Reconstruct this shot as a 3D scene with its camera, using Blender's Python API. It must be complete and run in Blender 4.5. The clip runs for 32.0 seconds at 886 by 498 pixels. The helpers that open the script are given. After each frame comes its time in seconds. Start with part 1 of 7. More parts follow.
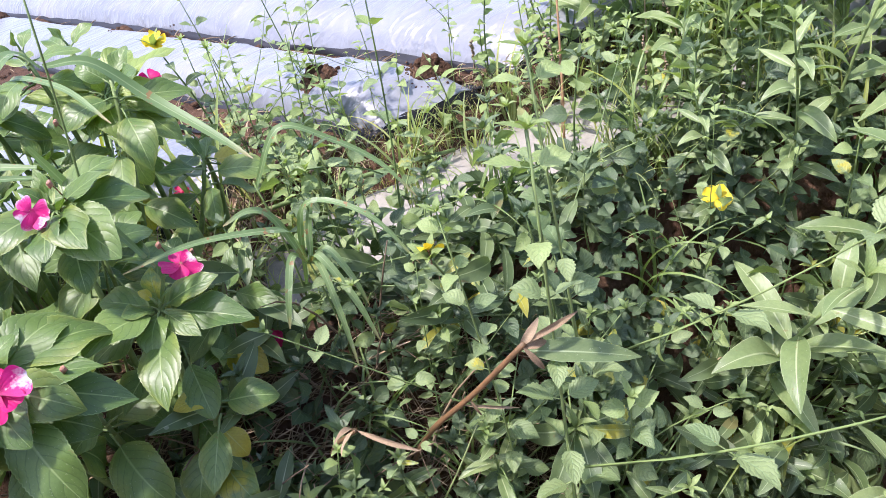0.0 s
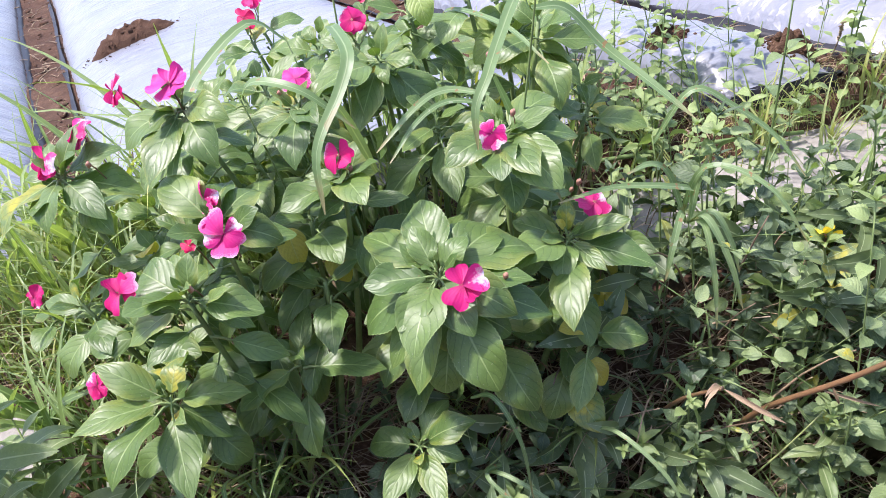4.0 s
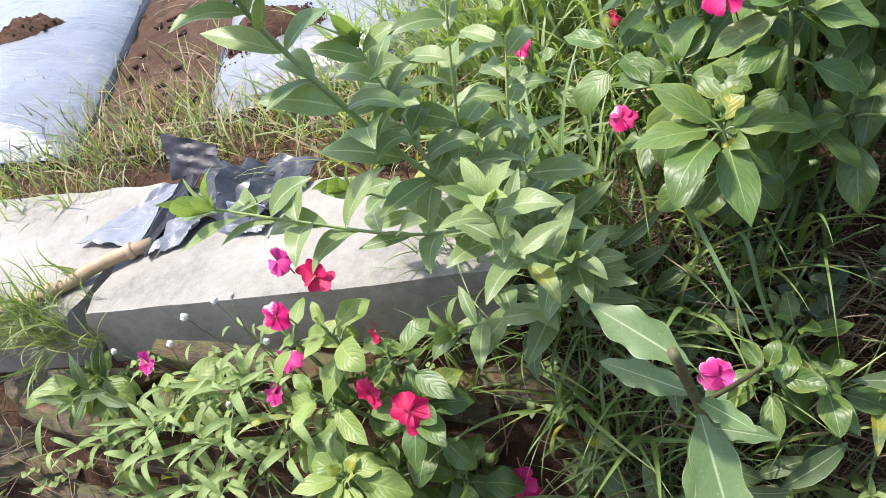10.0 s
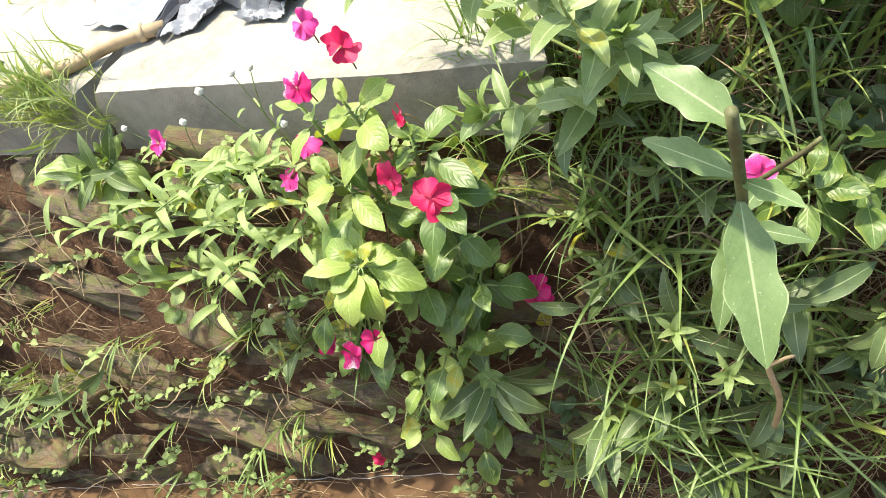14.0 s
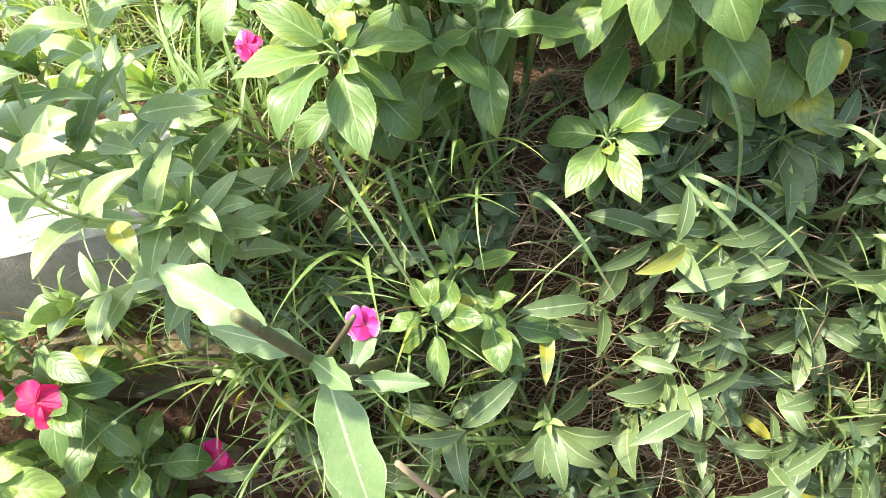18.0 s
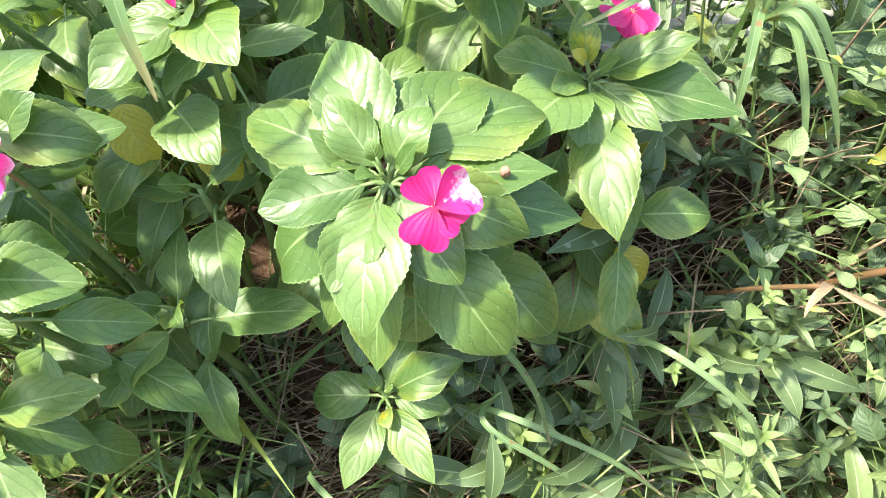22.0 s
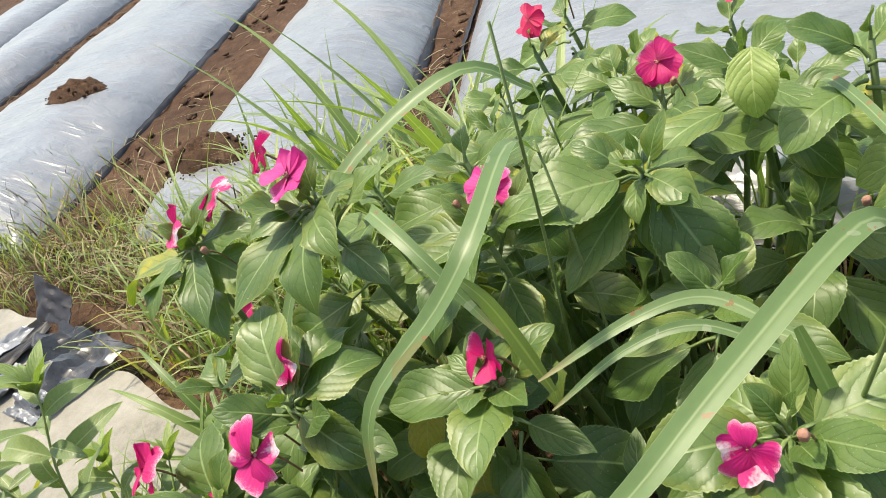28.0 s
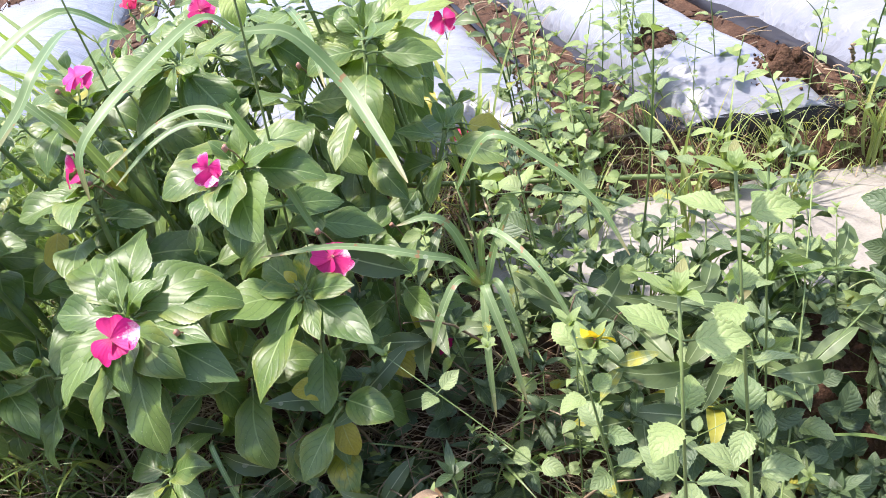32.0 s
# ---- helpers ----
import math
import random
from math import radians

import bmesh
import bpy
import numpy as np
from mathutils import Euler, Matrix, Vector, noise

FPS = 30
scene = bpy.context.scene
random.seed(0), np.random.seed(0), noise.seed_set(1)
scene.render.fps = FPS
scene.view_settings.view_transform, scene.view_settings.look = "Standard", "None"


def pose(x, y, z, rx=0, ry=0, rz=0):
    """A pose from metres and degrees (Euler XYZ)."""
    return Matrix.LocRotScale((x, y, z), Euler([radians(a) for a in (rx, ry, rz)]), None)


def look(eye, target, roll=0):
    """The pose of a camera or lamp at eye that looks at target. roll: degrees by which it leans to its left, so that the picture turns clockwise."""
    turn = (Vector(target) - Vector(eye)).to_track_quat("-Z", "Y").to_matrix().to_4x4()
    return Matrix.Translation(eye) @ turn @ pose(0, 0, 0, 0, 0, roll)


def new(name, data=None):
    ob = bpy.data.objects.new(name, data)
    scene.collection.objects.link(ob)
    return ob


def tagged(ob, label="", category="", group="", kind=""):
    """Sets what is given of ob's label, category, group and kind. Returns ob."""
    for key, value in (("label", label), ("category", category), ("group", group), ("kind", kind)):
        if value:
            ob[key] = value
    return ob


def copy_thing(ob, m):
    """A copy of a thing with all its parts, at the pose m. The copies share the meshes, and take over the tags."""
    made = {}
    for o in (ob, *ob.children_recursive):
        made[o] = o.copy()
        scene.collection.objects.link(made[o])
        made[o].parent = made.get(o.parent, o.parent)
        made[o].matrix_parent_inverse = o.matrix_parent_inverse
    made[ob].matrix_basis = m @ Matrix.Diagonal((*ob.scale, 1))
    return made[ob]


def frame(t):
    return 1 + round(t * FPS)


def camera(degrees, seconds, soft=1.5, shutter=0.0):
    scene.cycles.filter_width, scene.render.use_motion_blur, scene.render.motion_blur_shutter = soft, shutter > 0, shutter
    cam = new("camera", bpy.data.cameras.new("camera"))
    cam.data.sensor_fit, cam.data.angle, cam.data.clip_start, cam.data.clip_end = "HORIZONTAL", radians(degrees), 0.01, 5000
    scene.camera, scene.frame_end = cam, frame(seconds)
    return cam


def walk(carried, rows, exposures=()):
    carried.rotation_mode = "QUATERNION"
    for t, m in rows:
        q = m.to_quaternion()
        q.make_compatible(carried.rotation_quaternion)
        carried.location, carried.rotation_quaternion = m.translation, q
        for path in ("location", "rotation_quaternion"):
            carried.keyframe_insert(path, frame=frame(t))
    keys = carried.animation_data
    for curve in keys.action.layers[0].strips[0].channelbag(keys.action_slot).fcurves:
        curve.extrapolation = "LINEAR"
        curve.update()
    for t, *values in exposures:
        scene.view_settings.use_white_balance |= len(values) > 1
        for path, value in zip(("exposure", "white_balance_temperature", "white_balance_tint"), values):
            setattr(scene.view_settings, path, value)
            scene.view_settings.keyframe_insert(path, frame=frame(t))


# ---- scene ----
cam = camera(60.6, 32.0, 0.65)
PATH = [
    (0, (0.109, -0.042, 1.677), (0.628, 1.502, 0.517), -14.9),
    (0.5, (0.078, -0.046, 1.696), (0.533, 1.534, 0.557), -15.0),
    (1, (0.052, -0.047, 1.708), (0.45, 1.554, 0.577), -14.8),
    (1.5, (0.026, -0.038, 1.717), (0.367, 1.568, 0.575), -14.2),
    (2, (-0.003, -0.032, 1.73), (0.276, 1.581, 0.582), -13.9),
    (2.5, (-0.026, -0.025, 1.739), (0.209, 1.588, 0.579), -13.4),
    (3, (-0.067, -0.016, 1.74), (0.092, 1.593, 0.563), -13.3),
    (3.5, (-0.106, -0.018, 1.755), (-0.031, 1.6, 0.581), -13.6),
    (4, (-0.139, -0.024, 1.765), (-0.135, 1.608, 0.608), -14.1),
    (4.5, (-0.178, -0.029, 1.769), (-0.24, 1.61, 0.625), -14.6),
    (6.5, (-0.328, -0.066, 1.803), (-0.614, 1.591, 0.721), -15.7),
    (7, (-0.36, -0.071, 1.816), (-0.661, 1.581, 0.73), -14.3),
    (7.5, (-0.393, -0.079, 1.814), (-0.724, 1.559, 0.716), -14.7),
    (8, (-0.428, -0.086, 1.797), (-0.798, 1.535, 0.686), -15.4),
    (8.5, (-0.463, -0.1, 1.773), (-0.875, 1.505, 0.653), -16.4),
    (9, (-0.496, -0.107, 1.75), (-0.991, 1.449, 0.596), -18.8),
    (9.5, (-0.526, -0.111, 1.717), (-1.109, 1.379, 0.516), -20.8),
    (10, (-0.553, -0.123, 1.696), (-1.198, 1.312, 0.461), -22.2),
    (10.5, (-0.594, -0.14, 1.672), (-1.296, 1.22, 0.385), -23.5),
    (11, (-0.622, -0.154, 1.651), (-1.377, 1.144, 0.329), -24.7),
    (11.5, (-0.643, -0.168, 1.626), (-1.449, 1.062, 0.27), -26.7),
    (12, (-0.651, -0.176, 1.614), (-1.472, 1.01, 0.229), -26.8),
    (12.5, (-0.651, -0.19, 1.605), (-1.462, 0.958, 0.182), -25.8),
    (13, (-0.64, -0.196, 1.601), (-1.427, 0.951, 0.164), -24.8),
    (13.5, (-0.629, -0.198, 1.594), (-1.379, 0.966, 0.15), -23.3),
    (14, (-0.606, -0.188, 1.587), (-1.273, 1.009, 0.13), -21.2),
    (14.5, (-0.583, -0.172, 1.571), (-1.185, 1.034, 0.093), -20.4),
    (15, (-0.558, -0.155, 1.561), (-1.074, 1.076, 0.071), -18.8),
    (15.5, (-0.537, -0.135, 1.543), (-0.936, 1.13, 0.047), -16.1),
    (17.5, (-0.36, -0.042, 1.566), (-0.679, 1.292, 0.111), -18.4),
    (18, (-0.333, -0.021, 1.562), (-0.597, 1.33, 0.111), -18.3),
    (18.5, (-0.307, -0.021, 1.552), (-0.498, 1.38, 0.138), -17.7),
    (19, (-0.267, 0.006, 1.569), (-0.418, 1.406, 0.149), -18.1),
    (19.5, (-0.24, 0.041, 1.588), (-0.34, 1.417, 0.14), -19.3),
    (20, (-0.216, 0.064, 1.59), (-0.234, 1.457, 0.155), -18.3),
    (20.5, (-0.198, 0.12, 1.607), (-0.161, 1.503, 0.162), -17.6),
    (21, (-0.177, 0.184, 1.608), (-0.146, 1.554, 0.152), -18.6),
    (21.5, (-0.153, 0.259, 1.608), (-0.151, 1.596, 0.121), -19.6),
    (22, (-0.127, 0.331, 1.594), (-0.141, 1.553, 0.011), -21.0),
    (22.5, (-0.11, 0.417, 1.586), (-0.144, 1.552, -0.061), -24.9),
    (23, (-0.138, 0.496, 1.598), (-0.227, 1.49, -0.135), -26.1),
    (23.5, (-0.166, 0.509, 1.662), (-0.33, 1.541, -0.044), -25.7),
    (24, (-0.198, 0.527, 1.722), (-0.426, 1.598, 0.049), -25.7),
    (24.5, (-0.291, 0.54, 1.708), (-0.586, 1.544, 0.003), -23.5),
    (25, (-0.39, 0.542, 1.687), (-0.757, 1.472, -0.045), -22.6),
    (25.5, (-0.451, 0.537, 1.684), (-0.917, 1.444, -0.036), -22.0),
    (27.5, (-0.018, 0.531, 1.791), (-1.167, 1.564, 0.521), -28.3),
    (28, (0.039, 0.523, 1.710), (-1.050, 1.789, 0.610), -22.8),
    (28.5, (0.110, 0.531, 1.676), (-0.906, 1.856, 0.576), -21.1),
    (29, (0.161, 0.517, 1.659), (-0.730, 1.906, 0.530), -17.4),
    (29.5, (0.202, 0.490, 1.639), (-0.574, 1.934, 0.492), -14.6),
    (30, (0.241, 0.436, 1.618), (-0.471, 1.871, 0.421), -14.7),
    (30.5, (0.311, 0.366, 1.619), (-0.301, 1.840, 0.413), -15.5),
    (31, (0.348, 0.281, 1.637), (-0.219, 1.791, 0.454), -17.9),
    (31.5, (0.378, 0.200, 1.668), (-0.152, 1.734, 0.499), -18.0),
    (32, (0.386, 0.141, 1.684), (-0.091, 1.692, 0.515), -16.3),
]
walk(cam, [(t, look(eye, target, roll)) for t, eye, target, roll in PATH], [
    (0, 1.61, 6170, 24), (4, 1.57, 6170, 24), (8, 1.48, 6440, 14), (10, 1.48, 6440, 13), (12, 1.71, 7390, 5), (14, 2.00, 7440, 5), (15.5, 2.05, 7190, 6), (18, 2.50, 7040, 6), (20, 2.76, 6940, 5),
    (21, 2.61, 6790, 5), (22, 2.36, 6790, 4), (23, 1.98, 6840, 4), (24, 1.72, 6790, 6), (25, 1.64, 7040, 5), (28, 1.16, 7590, 6), (30, 1.61, 6810, 18), (32, 1.79, 6440, 21)])

# ---- world and light ----
SUN_DIR = Vector((-0.36, 0.0, 1.0)).normalized()
world = bpy.data.worlds.new("sky")
scene.world = world
world.use_nodes = True
wn = world.node_tree
sky = wn.nodes.new("ShaderNodeTexSky")
sky.sky_type = "NISHITA"
sky.sun_disc = False
sky.sun_elevation = math.asin(SUN_DIR.z)
sky.sun_rotation = math.atan2(SUN_DIR.x, SUN_DIR.y)
sky.dust_density = 2.0
wn.links.new(sky.outputs[0], wn.nodes["Background"].inputs[0])
wn.nodes["Background"].inputs[1].default_value = 0.15
sun = new("sun", bpy.data.lights.new("sun", "SUN"))
sun.data.energy = 2.45
sun.data.angle = radians(2.6)
sun.data.color = (1.0, 0.955, 0.88)
sun.matrix_world = Matrix.Translation((0, 0, 8)) @ SUN_DIR.to_track_quat("Z", "Y").to_matrix().to_4x4()


# ---- materials ----
def base_material(name, rough=0.6):
    m = bpy.data.materials.new(name)
    m.use_nodes = True
    nt = m.node_tree
    b = nt.nodes["Principled BSDF"]
    b.inputs["Roughness"].default_value = rough
    b.inputs["Specular IOR Level"].default_value = 0.5
    return m, nt, b


def maths(nt, op, a, b=None, c=None, clamp=False):
    n = nt.nodes.new("ShaderNodeMath")
    n.operation = op
    n.use_clamp = clamp
    for i, v in enumerate((a, b, c)):
        if v is None:
            continue
        if isinstance(v, (int, float)):
            n.inputs[i].default_value = v
        else:
            nt.links.new(v, n.inputs[i])
    return n.outputs[0]


def mixcol(nt, fac, a, b, mode="MIX"):
    n = nt.nodes.new("ShaderNodeMix")
    n.data_type = "RGBA"
    n.blend_type = mode
    for sock, v in ((n.inputs[0], fac), (n.inputs[6], a), (n.inputs[7], b)):
        if isinstance(v, (int, float)):
            sock.default_value = v
        elif isinstance(v, tuple):
            sock.default_value = (*v, 1)
        else:
            nt.links.new(v, sock)
    return n.outputs[2]


def noise_tex(nt, scale, detail=4, rough=0.6, coords="Object", dist=0.0):
    tc = nt.nodes.new("ShaderNodeTexCoord")
    n = nt.nodes.new("ShaderNodeTexNoise")
    n.inputs["Scale"].default_value = scale
    n.inputs["Detail"].default_value = detail
    n.inputs["Roughness"].default_value = rough
    n.inputs["Distortion"].default_value = dist
    nt.links.new(tc.outputs[coords], n.inputs["Vector"])
    return n.outputs["Fac"]


def ramp(nt, fac, stops):
    n = nt.nodes.new("ShaderNodeValToRGB")
    el = n.color_ramp.elements
    while len(el) < len(stops):
        el.new(0.5)
    for e, (p, c) in zip(el, stops):
        e.position = p
        e.color = (*c, 1)
    nt.links.new(fac, n.inputs[0])
    return n.outputs[0]


def bump(nt, b, height, strength, distance):
    n = nt.nodes.new("ShaderNodeBump")
    n.inputs["Strength"].default_value = strength
    n.inputs["Distance"].default_value = distance
    nt.links.new(height, n.inputs["Height"])
    nt.links.new(n.outputs[0], b.inputs["Normal"])
    return n


def pick(nt):
    """A value of 0 to 1 of its own for each leaf, whether it is an object or an island of a joined mesh."""
    o = nt.nodes.new("ShaderNodeObjectInfo").outputs["Random"]
    g = nt.nodes.new("ShaderNodeNewGeometry").outputs["Random Per Island"]
    return maths(nt, "FRACT", maths(nt, "ADD", o, g))


def leaf_material(name, dark, light, vein, veins=8.0, slant=2.6, rough=0.42, thin=0.3, relief=1.0, yellow=0.1, midrib=0.03, dry=0.0, groove=0.35, tired=0.0):
    """A leaf's face: a pale tapering midrib, thin sunken side veins with the blade arched between them, and blotches of age."""
    m, nt, b = base_material(name, rough)
    uv = nt.nodes.new("ShaderNodeUVMap")
    sep = nt.nodes.new("ShaderNodeSeparateXYZ")
    nt.links.new(uv.outputs[0], sep.inputs[0])
    u, v = sep.outputs[0], sep.outputs[1]
    av = maths(nt, "ABSOLUTE", maths(nt, "SUBTRACT", v, 0.5))
    r = pick(nt)
    n1 = noise_tex(nt, 3.2, 4)
    n2 = noise_tex(nt, 38, 3)
    slim = maths(nt, "MULTIPLY", maths(nt, "SUBTRACT", 1.15, maths(nt, "MULTIPLY", u, 0.75)), midrib)
    mid = maths(nt, "SUBTRACT", 1.0, maths(nt, "DIVIDE", av, slim, clamp=True), clamp=True)
    mid = maths(nt, "POWER", mid, 0.6)
    sweep = maths(nt, "MULTIPLY", maths(nt, "ADD", maths(nt, "POWER", av, 1.1), maths(nt, "MULTIPLY", maths(nt, "POWER", av, 2.0), 0.8)), slant * 2)
    row = maths(nt, "SUBTRACT", maths(nt, "ADD", maths(nt, "MULTIPLY", u, veins), maths(nt, "MULTIPLY", n1, 0.5)), sweep)
    tri = maths(nt, "MULTIPLY", maths(nt, "ABSOLUTE", maths(nt, "SUBTRACT", maths(nt, "FRACT", row), 0.5)), 2.0)
    side = maths(nt, "SUBTRACT", 1.0, maths(nt, "DIVIDE", tri, 0.16, clamp=True), clamp=True)
    blend = maths(nt, "ADD", maths(nt, "MULTIPLY", r, 0.70), maths(nt, "MULTIPLY", n1, 0.5))
    blend = maths(nt, "SUBTRACT", blend, 0.12, clamp=True)
    col = mixcol(nt, blend, dark, light)
    old = maths(nt, "GREATER_THAN", r, 1.0 - yellow)
    patch = maths(nt, "MULTIPLY", old, maths(nt, "MULTIPLY", maths(nt, "SUBTRACT", n1, 0.42, clamp=True), 4.0, clamp=True))
    col = mixcol(nt, patch, col, (0.36, 0.33, 0.03))
    if tired:
        far = maths(nt, "ADD", maths(nt, "MULTIPLY", av, 1.4), maths(nt, "MULTIPLY", n1, 0.7))
        far = maths(nt, "MULTIPLY", maths(nt, "SUBTRACT", far, 0.72, clamp=True), 2.2, clamp=True)
        col = mixcol(nt, maths(nt, "MULTIPLY", far, maths(nt, "MULTIPLY", maths(nt, "GREATER_THAN", maths(nt, "FRACT", maths(nt, "MULTIPLY", r, 7.0)), 0.55), tired)), col, (0.26, 0.28, 0.045))
    mott = noise_tex(nt, 17, 5, 0.75)
    col = mixcol(nt, 0.40, col, ramp(nt, mott, [(0.30, (0.60, 0.66, 0.60)), (0.52, (1.0, 1.0, 1.0)), (0.75, (1.35, 1.28, 1.2))]), "MULTIPLY")
    col = mixcol(nt, maths(nt, "MULTIPLY", side, groove), col, tuple(c * 0.62 for c in dark))
    col = mixcol(nt, maths(nt, "MULTIPLY", mid, 0.8), col, vein)
    rim = maths(nt, "MULTIPLY", maths(nt, "GREATER_THAN", av, 0.480), 0.45)
    col = mixcol(nt, rim, col, vein)
    spot = maths(nt, "GREATER_THAN", noise_tex(nt, 13, 2, 0.5), 0.72)
    col = mixcol(nt, maths(nt, "MULTIPLY", spot, 0.5), col, (0.21, 0.15, 0.05))
    speck = maths(nt, "GREATER_THAN", noise_tex(nt, 55, 1, 0.4), 0.735)
    col = mixcol(nt, maths(nt, "MULTIPLY", speck, 0.35), col, (0.42, 0.44, 0.34))
    if dry:
        end = maths(nt, "SUBTRACT", maths(nt, "ADD", u, maths(nt, "MULTIPLY", noise_tex(nt, 30, 3), 0.16)), 1.08 - dry)
        col = mixcol(nt, maths(nt, "MULTIPLY", end, 4.5, clamp=True), col, (0.40, 0.27, 0.14))
        scar = maths(nt, "GREATER_THAN", noise_tex(nt, 75, 3, 0.6), 0.66)
        col = mixcol(nt, maths(nt, "MULTIPLY", scar, 0.7), col, (0.30, 0.12, 0.05))
    nt.links.new(col, b.inputs["Base Color"])
    arch = maths(nt, "SUBTRACT", 1.0, maths(nt, "POWER", maths(nt, "SUBTRACT", 1.0, tri), 2.6))
    h = maths(nt, "ADD", maths(nt, "MULTIPLY", n2, 0.22), maths(nt, "SUBTRACT", arch, maths(nt, "MULTIPLY", mid, 0.9)))
    bp = bump(nt, b, h, 0.30 * relief, 0.0014)
    nt.links.new(maths(nt, "ADD", rough - 0.08, maths(nt, "MULTIPLY", n1, 0.2)), b.inputs["Roughness"])
    tr = nt.nodes.new("ShaderNodeBsdfTranslucent")
    tcol = mixcol(nt, 1.0, col, (1.35, 1.5, 0.55), "MULTIPLY")
    nt.links.new(tcol, tr.inputs[0])
    nt.links.new(bp.outputs[0], tr.inputs["Normal"])
    mx = nt.nodes.new("ShaderNodeMixShader")
    mx.inputs[0].default_value = thin
    out = nt.nodes["Material Output"]
    nt.links.new(b.outputs[0], mx.inputs[1])
    nt.links.new(tr.outputs[0], mx.inputs[2])
    nt.links.new(mx.outputs[0], out.inputs[0])
    return m


def plain_material(name, a, b_, scale=20, rough=0.6, relief=0.4, depth=0.004, spec=0.5, thin=0.0, detail=5):
    m, nt, b = base_material(name, rough)
    n1 = noise_tex(nt, scale, detail)
    n2 = noise_tex(nt, scale * 7.3, 3)
    f = maths(nt, "ADD", maths(nt, "MULTIPLY", n1, 0.7), maths(nt, "MULTIPLY", n2, 0.3))
    f = maths(nt, "ADD", f, maths(nt, "MULTIPLY", maths(nt, "SUBTRACT", pick(nt), 0.5), 0.35))
    col = ramp(nt, f, [(0.28, a), (0.72, b_)])
    nt.links.new(col, b.inputs["Base Color"])
    b.inputs["Specular IOR Level"].default_value = spec
    bump(nt, b, f, relief, depth)
    if thin:
        tr = nt.nodes.new("ShaderNodeBsdfTranslucent")
        nt.links.new(col, tr.inputs[0])
        mx = nt.nodes.new("ShaderNodeMixShader")
        mx.inputs[0].default_value = thin
        nt.links.new(b.outputs[0], mx.inputs[1])
        nt.links.new(tr.outputs[0], mx.inputs[2])
        nt.links.new(mx.outputs[0], nt.nodes["Material Output"].inputs[0])
    return m


def petal_material(name, deep, pale, white, streak=False):
    m, nt, b = base_material(name, 0.5)
    uv = nt.nodes.new("ShaderNodeUVMap")
    sep = nt.nodes.new("ShaderNodeSeparateXYZ")
    nt.links.new(uv.outputs[0], sep.inputs[0])
    u, v = sep.outputs[0], sep.outputs[1]
    r = pick(nt)
    n1 = noise_tex(nt, 60, 3)
    fan = maths(nt, "SINE", maths(nt, "MULTIPLY", v, 46.0))
    col = mixcol(nt, maths(nt, "MULTIPLY", n1, 0.9, clamp=True), deep, pale)
    col = mixcol(nt, maths(nt, "MULTIPLY", maths(nt, "ADD", maths(nt, "MULTIPLY", fan, 0.5), 0.5), 0.12), col, pale)
    heart = maths(nt, "SUBTRACT", 1.0, maths(nt, "MULTIPLY", u, 2.6, clamp=True), clamp=True)
    col = mixcol(nt, maths(nt, "MULTIPLY", heart, 0.75), col, tuple(c * 0.45 for c in deep))
    mid = maths(nt, "SUBTRACT", 1.0, maths(nt, "MULTIPLY", maths(nt, "ABSOLUTE", maths(nt, "SUBTRACT", v, 0.5)), 22.0, clamp=True), clamp=True)
    col = mixcol(nt, maths(nt, "MULTIPLY", mid, 0.4), col, deep)
    edge = maths(nt, "MULTIPLY", maths(nt, "SUBTRACT", maths(nt, "ADD", maths(nt, "MULTIPLY", u, 0.8), maths(nt, "MULTIPLY", noise_tex(nt, 120, 2), 0.9)), 1.12, clamp=True), 5.0, clamp=True)
    some = maths(nt, "GREATER_THAN", r, 1.0 - white)
    col = mixcol(nt, maths(nt, "MULTIPLY", edge, some), col, (0.85, 0.62, 0.74))
    if streak:
        off = maths(nt, "ABSOLUTE", maths(nt, "SUBTRACT", v, 0.5))
        band = maths(nt, "SUBTRACT", maths(nt, "ADD", maths(nt, "MULTIPLY", u, 0.75), maths(nt, "MULTIPLY", noise_tex(nt, 7, 4), 0.9)), maths(nt, "ADD", maths(nt, "MULTIPLY", off, 1.3), 0.60))
        col = mixcol(nt, maths(nt, "MULTIPLY", band, 2.6, clamp=True), col, (0.86, 0.74, 0.80))
    nt.links.new(col, b.inputs["Base Color"])
    bp = bump(nt, b, maths(nt, "ADD", maths(nt, "MULTIPLY", fan, 0.3), n1), 0.35, 0.001)
    tr = nt.nodes.new("ShaderNodeBsdfTranslucent")
    nt.links.new(col, tr.inputs[0])
    mx = nt.nodes.new("ShaderNodeMixShader")
    mx.inputs[0].default_value = 0.35
    nt.links.new(b.outputs[0], mx.inputs[1])
    nt.links.new(tr.outputs[0], mx.inputs[2])
    nt.links.new(mx.outputs[0], nt.nodes["Material Output"].inputs[0])
    return m


M_BALSAM = leaf_material("balsam_leaf", (0.064, 0.124, 0.028), (0.150, 0.228, 0.058), (0.27, 0.36, 0.14), veins=6.0, slant=2.0, rough=0.40, thin=0.27, relief=0.75, yellow=0.02, groove=0.5, tired=0.55)
M_BALSAM_PALE = leaf_material("pale_balsam_leaf", (0.16, 0.245, 0.055), (0.31, 0.39, 0.11), (0.42, 0.48, 0.19), veins=7.0, slant=2.2, rough=0.42, thin=0.32, yellow=0.08, tired=0.5)
M_MINT = leaf_material("mint_leaf", (0.115, 0.180, 0.068), (0.275, 0.345, 0.145), (0.19, 0.28, 0.13), veins=6, slant=2.0, rough=0.52, thin=0.28, relief=1.3, yellow=0.03, groove=0.55)
